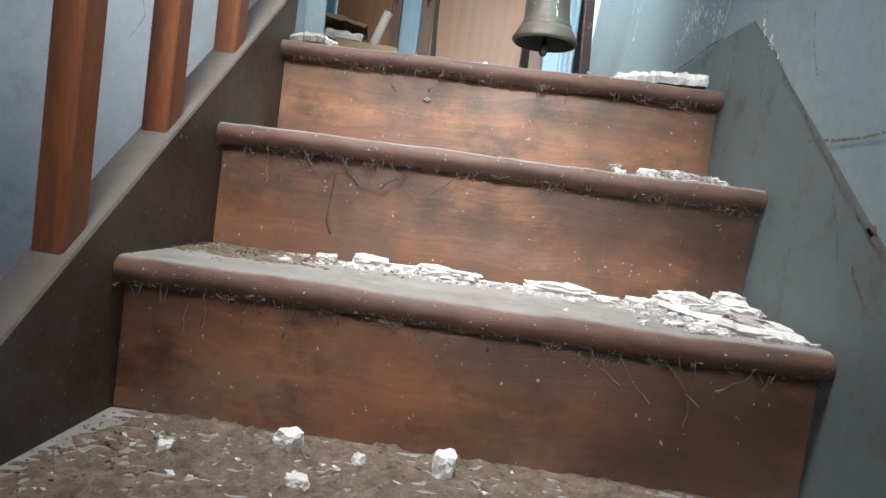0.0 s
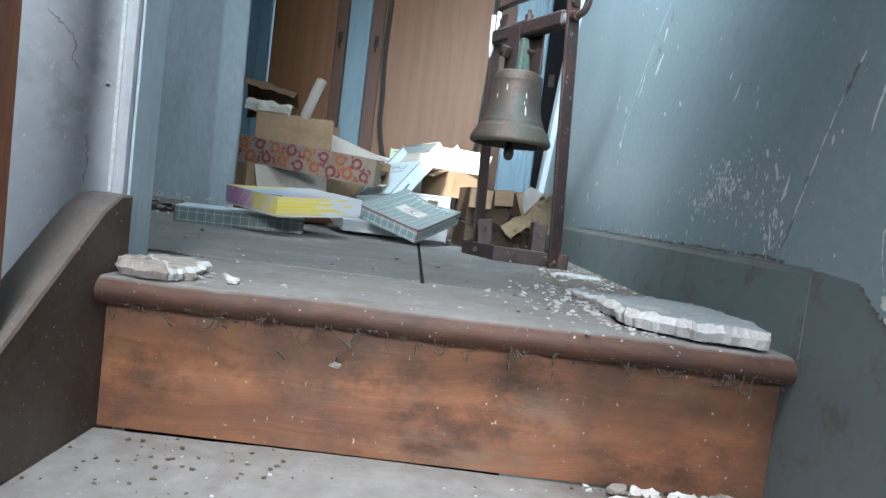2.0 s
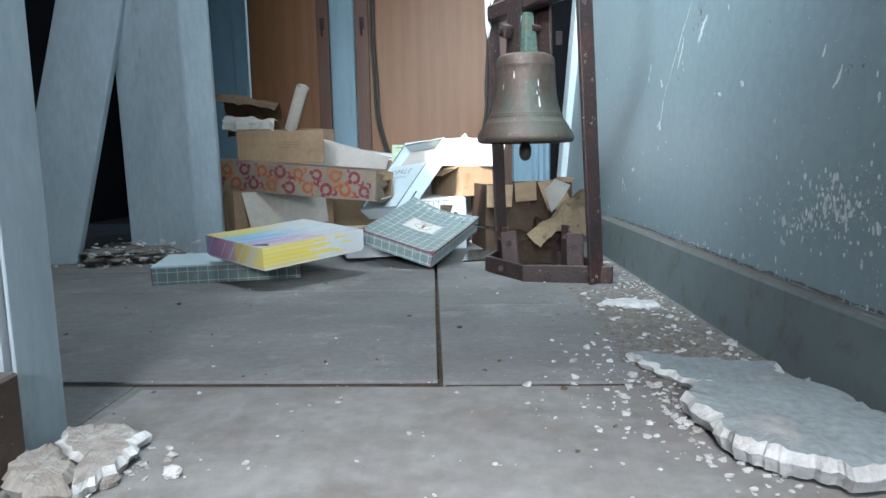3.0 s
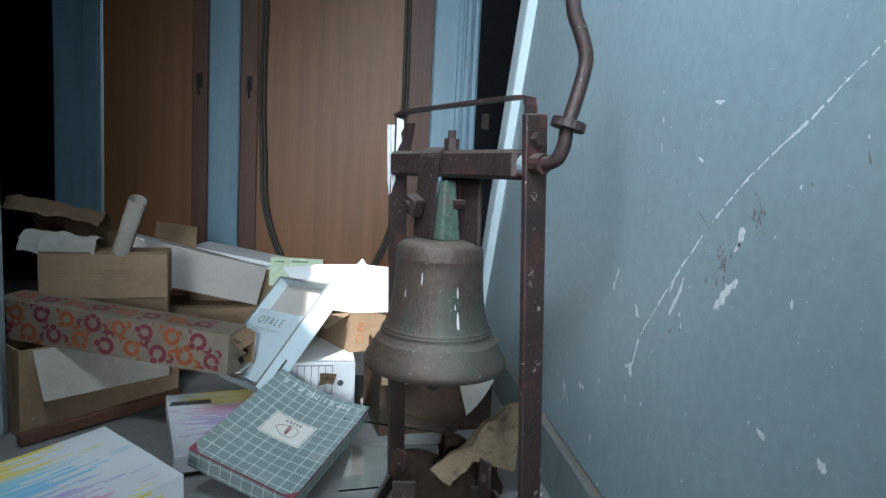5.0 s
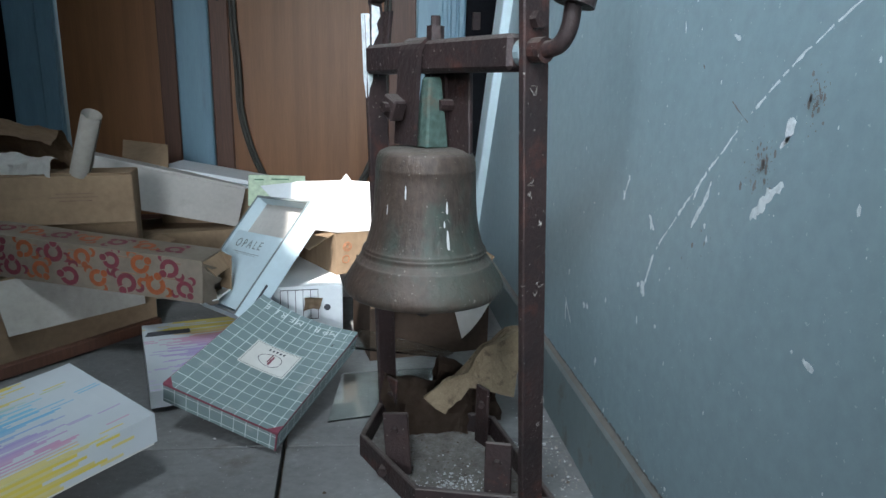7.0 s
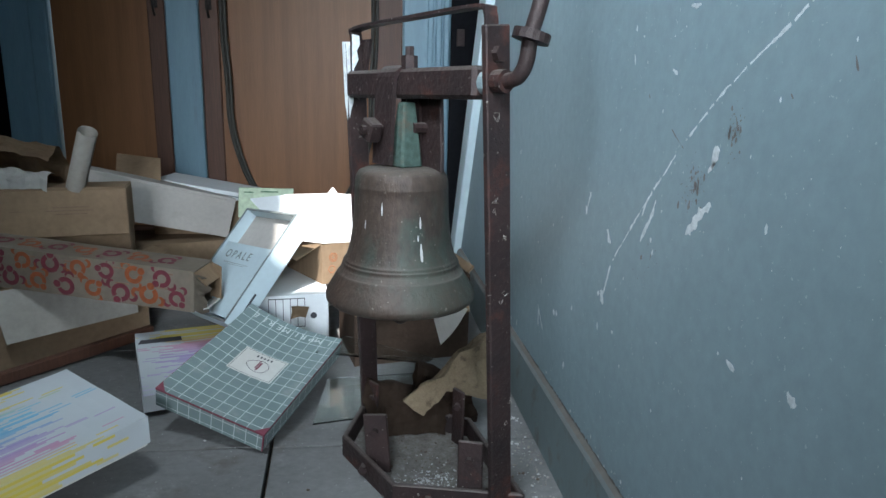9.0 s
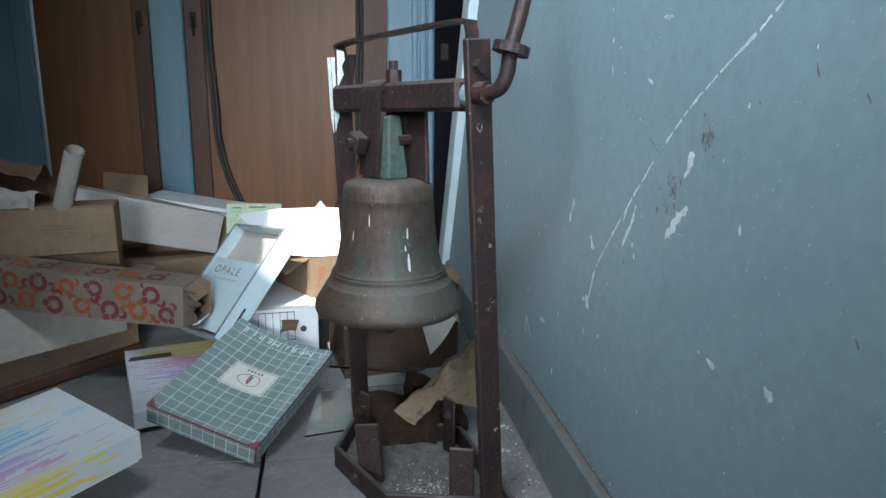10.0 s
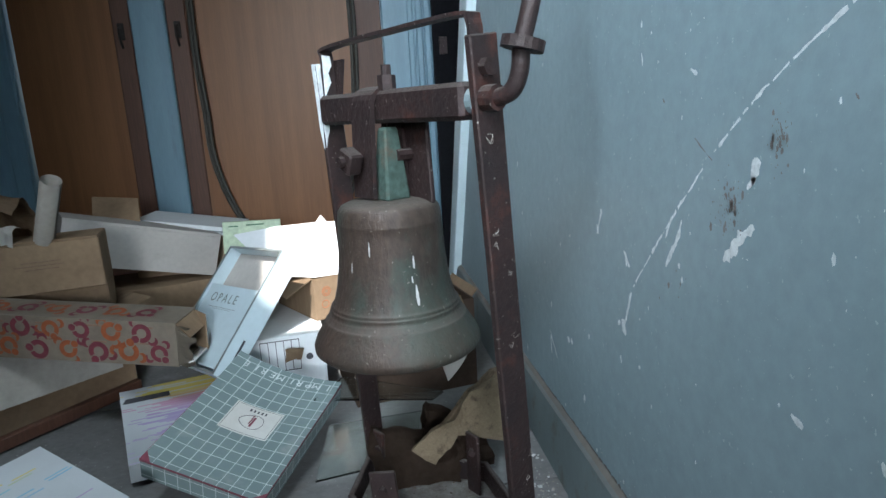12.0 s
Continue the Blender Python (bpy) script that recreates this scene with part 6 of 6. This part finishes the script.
layered("plaster_slab", [(1.125, 1.79), (1.15, 1.66), (1.20, 1.54), (1.275, 1.51), (1.284, 1.68), (1.27, 1.80)], Z2 + 0.001, 0.012, "broken white plaster sheet on a step", 9, M["plaster"], M["plaster"])
for i, (x, y, sx, sy, sz, tn, up) in enumerate(((1.205, 1.735, 0.095, 0.060, 0.034, 20, 0.008), (1.245, 1.690, 0.085, 0.075, 0.040, 60, 0.008), (1.190, 1.665, 0.060, 0.045, 0.026, -20, 0.010), (1.235, 1.615, 0.085, 0.055, 0.022, 35, 0.008), (1.262, 1.575, 0.045, 0.05, 0.016, 5, 0.009), (1.165, 1.745, 0.05, 0.04, 0.022, 75, 0.010), (1.255, 1.755, 0.060, 0.045, 0.052, 10, 0.009), (1.215, 1.570, 0.045, 0.030, 0.014, -40, 0.010))):
    plaster("plaster_chunk", (x, y, Z2 + up), sx, sy, sz * 0.55, tn, 300 + i, "broken white plaster chunk heaped on a plaster sheet", FALLEN, (8 * math.sin(i * 2.1), 8 * math.cos(i * 1.7)), i % 4 == 3)
layered("plaster_slab", [(0.341, 2.090), (0.387, 2.052), (0.428, 2.054), (0.411, 2.106), (0.346, 2.162), (0.320, 2.141)], 0.001, 0.020, "crumbling grey plaster slab at the end of the top step", 12, M["plaster_dirty"], M["plaster_dirty"])
layered("plaster_slab", [(0.433, 2.054), (0.451, 2.128), (0.436, 2.192), (0.392, 2.221), (0.337, 2.214), (0.346, 2.172), (0.408, 2.111)], 0.001, 0.017, "crumbling grey-white plaster slab at the end of the top step", 15, M["plaster_dirty"], M["plaster"])
for i, (x, y, sx, sy, sz, tn) in enumerate(((0.440, 2.100, 0.030, 0.022, 0.010, 12), (0.500, 2.120, 0.024, 0.018, 0.008, -30), (0.398, 2.090, 0.030, 0.016, 0.010, 6))):
    plaster("plaster_chunk", (x, y, -0.001), sx, sy, sz, tn, 203 + i, "crumbling grey-white plaster lump at the end of the top step", FALLEN, (0, 0), i == 0)
for i, (x, y, sx, sy, sz, tn) in enumerate(((0.568, 1.742, 0.040, 0.050, 0.030, 30), (0.640, 1.772, 0.072, 0.052, 0.036, -8), (0.705, 1.758, 0.060, 0.034, 0.022, 15), (0.780, 1.735, 0.115, 0.072, 0.036, -16),
                                            (0.962, 1.742, 0.145, 0.060, 0.036, -12), (1.045, 1.712, 0.050, 0.034, 0.020, 22), (1.105, 1.735, 0.042, 0.050, 0.026, 60), (1.180, 1.772, 0.105, 0.055, 0.056, -8), (0.520, 1.655, 0.026, 0.022, 0.014, 5))):
    plaster("plaster_chunk", (x, y, Z2), sx, sy, sz * 0.5, tn, 40 + i, "broken white plaster chunk on a dusty step", FALLEN)
for i, (x, y, sx, sy, sz) in enumerate(((0.612, 1.462, 0.040, 0.030, 0.024), (0.818, 1.450, 0.034, 0.036, 0.032), (0.708, 1.440, 0.020, 0.018, 0.014), (0.482, 1.385, 0.030, 0.022, 0.018), (0.655, 1.35, 0.03, 0.025, 0.016))):
    plaster("plaster_chunk", (x, y, Z3), sx, sy, sz, 37 * i, 60 + i, "small plaster lump in the dirt on a step", FALLEN)
rg = random.Random(77)
for i in range(54):
    x = rg.uniform(1.06, 1.275)
    y = 1.83 + (x - 1.06) * rg.uniform(-0.12, 0.05) + rg.uniform(0.02, 0.22)
    y = min(y, 2.06)
    plaster("plaster_flake", (x, y, Z1 + rg.uniform(0, 0.012)), rg.uniform(0.018, 0.050), rg.uniform(0.014, 0.034), rg.uniform(0.006, 0.016), rg.uniform(0, 180), 100 + i, "flake of white plaster in a heap on a step", FALLEN, (rg.uniform(-12, 12), rg.uniform(-12, 12)), i % 3 == 0, 7)


def dirt_layer(cx, cy, sx, sy, z, h, seed, n=26):
    """An uneven spread of dirt that thins out to nothing at a ragged rim."""
    b = bmesh.new()
    rows = []
    for i in range(n + 1):
        row = []
        for j in range(n + 1):
            u, v = 2 * i / n - 1, 2 * j / n - 1
            p = Vector((cx + u * sx / 2, cy + v * sy / 2, 0))
            edge = max(0.0, 1 - max(abs(u), abs(v)) ** 6) * (0.75 + 0.7 * noise.noise(p * 17 + Vector((seed, 0, 0))))
            row.append(b.verts.new((p.x, p.y, z - 0.002 + h * edge * (0.55 + 1.1 * noise.noise(p * 85 + Vector((seed, 7, 0)))))))
        rows.append(row)
    for r0, r1 in zip(rows, rows[1:]):
        for j in range(n):
            b.faces.new((r0[j], r1[j], r1[j + 1], r0[j + 1]))
    return b


dirt_heap = thing("dirt_heap", (1.19, 1.98, Z1), "brown dirt under plaster flakes on a step", "dirt", kind="stuff")
part("dirt", dirt_layer(1.175, 1.972, 0.22, 0.18, Z1, 0.022, 2.0, 40), M["dirt"], dirt_heap)
dirt_step = thing("dirt_spread", (0.7, 1.36, Z3), "brown dirt and grit spread over a low step", "dirt", kind="stuff")
part("dirt", dirt_layer(0.815, 1.372, 0.955, 0.340, Z3, 0.013, 5.0, 100), M["dirt"], dirt_step)
part("dirt", dirt_layer(0.47, 1.715, 0.28, 0.20, Z2, 0.009, 12.0, 50), M["dirt"], dirt_step)
dirt_wall = thing("dirt_spread", (1.18, 2.6, 0.0), "brown dirt along the foot of the skirting", "dirt", kind="stuff")
part("dirt", dirt_layer(1.16, 2.70, 0.24, 1.00, 0.0, 0.0075, 3.0, 110), M["dirt_grey"], dirt_wall)
for x, y, sx, sy, sz, tn in ((1.120, 1.985, 0.060, 0.045, 0.026, 20), (1.165, 2.035, 0.070, 0.040, 0.034, -15), (1.235, 1.985, 0.075, 0.045, 0.030, 40), (1.250, 1.925, 0.060, 0.045, 0.022, 10), (1.190, 1.965, 0.045, 0.03, 0.036, 70), (1.268, 1.868, 0.05, 0.035, 0.012, 25), (1.255, 2.03, 0.06, 0.04, 0.04, 0)):
    plaster("plaster_chunk", (x, y, Z1), sx * 0.72, sy * 0.7, sz * 0.5, tn, int(x * 1000 + y * 100), "broken white plaster chunk in a dirt heap", FALLEN, (rg.uniform(-8, 8), rg.uniform(-8, 8)))
litter = thing("plaster_crumbs", (0.9, 2.0, -0.3), "scattered white plaster crumbs and dust", "crumbs", kind="stuff")


def near_wall(y0, y1, z, spread, x1=1.282):
    return lambda r: (min(x1, x1 - abs(r.gauss(0, spread))), r.uniform(y0, y1), z)


part("crumbs", crumbs(rg, 340, near_wall(2.10, 3.10, 0.0, 0.10, 1.262), 0.0015, 0.019), M["plaster"], litter)
part("crumbs", crumbs(rg, 300, near_wall(2.10, 3.10, 0.0, 0.10, 1.262), 0.0015, 0.016), M["plaster_dirty"], litter)
part("crumbs", crumbs(rg, 300, lambda r: (r.gauss(1.05, 0.06), r.gauss(2.34, 0.13), 0.0), 0.001, 0.013), M["plaster"], litter)
part("crumbs", crumbs(rg, 420, lambda r: (1.075 + 0.19 * r.random() ** 1.5 - 0.02, 2.07 + 0.30 * r.random(), 0.0005), 0.001, 0.012), M["plaster"], litter)
part("crumbs", crumbs(rg, 90, near_wall(3.0, 3.5, 0.0, 0.05, 1.26), 0.002, 0.012), M["plaster"], litter)
part("crumbs", crumbs(rg, 756, near_wall(1.80, 2.07, Z1, 0.11), 0.0016, 0.017), M["plaster"], litter)
part("crumbs", crumbs(rg, 936, lambda r: (r.uniform(0.48, 1.28), 1.775 - abs(r.gauss(0, 0.055)), Z2), 0.0016, 0.017), M["plaster"], litter)
part("crumbs", crumbs(rg, 648, near_wall(1.50, 1.78, Z2, 0.09), 0.002, 0.024), M["plaster"], litter)
part("crumbs", crumbs(rg, 160, lambda r: (r.uniform(0.38, 1.2), r.uniform(1.22, 1.49), Z3), 0.003, 0.014), M["plaster"], litter)
part("crumbs", crumbs(rg, 240, lambda r: (r.gauss(0.41, 0.04), r.gauss(2.14, 0.025), 0.0), 0.001, 0.012), M["plaster"], litter)
part("crumbs", crumbs(rg, 60, lambda r: (r.uniform(0.36, 1.0), r.uniform(2.06, 2.4), 0.0), 0.002, 0.009), M["plaster"], litter)
part("crumbs", crumbs(rg, 60, lambda r: (r.uniform(0.36, 1.0), r.uniform(1.79, 2.05), Z1), 0.002, 0.009), M["plaster"], litter)
part("crumbs", crumbs(rg, 60, lambda r: (r.uniform(-0.1, 1.1), r.uniform(2.4, 3.9), 0.0), 0.002, 0.010), M["plaster"], litter)
part("crumbs", crumbs(rg, 420, lambda r: (r.gauss(1.035, 0.035), r.gauss(3.235, 0.03), 0.006), 0.0006, 0.007), M["plaster"], litter)
part("crumbs", crumbs(rg, 300, near_wall(2.95, 3.45, 0.0, 0.035, 1.262), 0.0008, 0.008), M["plaster_dirty"], litter)
soil = thing("dirt_litter", (0.6, 1.6, Z2), "brown dirt, twigs and grit on the dusty steps", "dirt", kind="stuff")
part("grit", crumbs(rg, 1300, lambda r: (max(0.345, r.gauss(0.44, 0.07)) if r.random() < 0.7 else r.uniform(0.36, 0.8), 1.775 - abs(r.gauss(0, 0.07)), Z2 + 0.002 * r.random()), 0.001, 0.008), M["dirt"], soil)
part("grit", crumbs(rg, 2600, lambda r: (r.uniform(0.345, 0.95) if r.random() < 0.8 else r.uniform(0.345, 1.28), 1.20 + 0.29 * r.random() ** 0.8, Z3 + 0.003 * r.random()), 0.001, 0.007), M["dirt"], soil)
part("grit", crumbs(rg, 320, lambda r: (min(1.265, r.gauss(1.16, 0.07)), r.uniform(2.1, 3.3), 0.0), 0.002, 0.010), M["dirt"], soil)
part("grit", crumbs(rg, 320, near_wall(1.82, 2.07, Z1, 0.09), 0.003, 0.016), M["dirt"], soil)
part("grit", crumbs(rg, 160, lambda r: (max(0.35, r.gauss(0.52, 0.10)), r.uniform(1.79, 2.07), Z1), 0.0015, 0.009), M["dirt"], soil)
part("grit", crumbs(rg, 60, lambda r: (r.uniform(0.36, 1.2), r.uniform(1.79, 2.07), Z1), 0.002, 0.010), M["dirt"], soil)
part("grit", crumbs(rg, 70, lambda r: (r.uniform(0.0, 1.05), r.uniform(2.1, 3.3), 0.0005), 0.002, 0.014), M["dirt"], soil)
part("grit", crumbs(rg, 240, lambda r: (0.93 + 0.22 * r.random(), 3.20 + 0.22 * r.random(), 0.006), 0.001, 0.006), M["dirt"], soil)

# ---------------------------------------------------------------- cobwebs hanging from the nosings and the stand
rg = random.Random(5)


def strand(p, drop, sway, seed, r=0.0007):
    """A dusty cobweb thread with clots."""
    q = random.Random(seed)
    pts = [Vector(p)]
    n = 6
    for i in range(1, n + 1):
        pts.append(Vector(p) + Vector((sway * (i / n) ** 1.3 + q.uniform(-0.003, 0.003), q.uniform(-0.003, 0.002), -drop * (i / n) + q.uniform(-0.002, 0.002))))
    path = smooth_path(pts, 3)
    rs = [r * (0.5 + 1.6 * q.random() ** 2 + (1.8 if i > len(path) * 0.75 else 0)) for i in range(len(path))]
    ob = part("cobweb", pipe(path, rs, 5), M["web"])
    return tagged(ob, "dusty cobweb thread hanging from a stair nosing", "cobweb", "cobwebs on the steps")


for k, spots in ((0, ((0.42, 0.03, 0.03), (0.50, 0.022, 0.02), (0.565, 0.055, 0.035), (0.66, 0.03, 0.03), (0.70, 0.05, -0.03), (0.905, 0.030, 0.0), (0.965, 0.038, 0.0), (1.17, 0.022, 0.02), (1.20, 0.026, 0.03), (1.225, 0.02, -0.01))),
                 (1, ((0.435, 0.065, 0.0), (0.465, 0.06, -0.004), (0.50, 0.03, 0.015), (0.56, 0.05, 0.045), (0.69, 0.052, -0.05), (0.80, 0.02, 0.0), (1.07, 0.045, 0.01), (0.95, 0.018, 0.01))),
                 (2, ((0.452, 0.06, -0.01), (0.47, 0.05, 0.0), (0.53, 0.04, -0.01), (0.59, 0.05, -0.012), (0.80, 0.03, 0.0), (0.85, 0.028, 0.004), (0.97, 0.05, 0.06), (1.02, 0.065, 0.05), (1.08, 0.06, 0.05), (1.12, 0.09, 0.0), (1.20, 0.04, -0.05)))):
    for i, (x, drop, sway) in enumerate(spots):
        strand((x, TOP_Y - GOING * k + 0.004, -RISE * k - 0.030), drop, sway, 100 * k + i)
for i in range(3):
    a = [(0.47 + 0.09 * i, 1.766, -0.255), (0.52 + 0.09 * i, 1.772, -0.285 - 0.012 * i), (0.57 + 0.09 * i, 1.776, -0.283), (0.615 + 0.08 * i, 1.768, -0.256)]
    tagged(part("cobweb", pipe(smooth_path(a, 5), 0.0008, 5), M["web"]), "sagging dusty cobweb thread under a stair nosing", "cobweb", "cobwebs on the steps")
# a long thread with a clot on the second riser, and a lump for the peeled knot on the top one
tagged(part("cobweb", pipe(smooth_path([(0.552, 1.797, -0.285), (0.548, 1.795, -0.33), (0.546, 1.795, -0.37), (0.556, 1.795, -0.395)], 5), [0.0012] * 10 + [0.003] * 6, 5), M["web"]), "long dusty thread on a riser", "cobweb", "cobwebs on the steps")
plaster("knot_lump", (0.668, 2.078, -0.092), 0.017, 0.010, 0.008, 10, 9, "small dirty lump standing for a knot in the top riser", "", (80, 0), True)
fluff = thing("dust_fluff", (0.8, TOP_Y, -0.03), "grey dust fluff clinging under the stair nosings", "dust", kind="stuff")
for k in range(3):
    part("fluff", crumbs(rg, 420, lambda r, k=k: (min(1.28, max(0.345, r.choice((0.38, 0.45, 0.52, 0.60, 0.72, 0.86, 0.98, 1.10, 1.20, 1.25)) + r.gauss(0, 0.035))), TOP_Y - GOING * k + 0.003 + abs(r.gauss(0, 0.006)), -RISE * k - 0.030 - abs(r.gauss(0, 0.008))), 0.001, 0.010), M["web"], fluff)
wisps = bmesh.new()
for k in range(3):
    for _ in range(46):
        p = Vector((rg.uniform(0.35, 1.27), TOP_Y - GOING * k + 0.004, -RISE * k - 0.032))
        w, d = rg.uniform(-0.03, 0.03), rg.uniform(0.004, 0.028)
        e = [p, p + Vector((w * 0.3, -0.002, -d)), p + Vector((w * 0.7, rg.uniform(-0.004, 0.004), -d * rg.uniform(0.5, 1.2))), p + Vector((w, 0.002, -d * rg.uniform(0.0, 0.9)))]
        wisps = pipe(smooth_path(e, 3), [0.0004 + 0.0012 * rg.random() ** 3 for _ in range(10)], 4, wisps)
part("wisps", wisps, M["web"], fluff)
webs = thing("dust_fluff", (1.1, 3.1, 0.0), "white cobweb tufts clinging to the bell stand", "dust", kind="stuff")
tufts = bmesh.new()
for i in range(10):
    t = rg.random()
    p = Vector((1.142, 3.130, 0)).lerp(P2 + Vector((0, 0, 0.8)), t) + SIDE * rg.uniform(-0.02, 0.02) + AX * 0.0065
    for j in range(2):
        e = [p + Vector([rg.uniform(-0.006, 0.006) for _ in range(3)]) for _ in range(4)]
        e = [v - AX * min(0, (v - p).dot(AX)) for v in e]
        tufts = pipe(smooth_path(e, 3), 0.00025, 4, tufts)
part("tufts", tufts, M["roll"], webs)
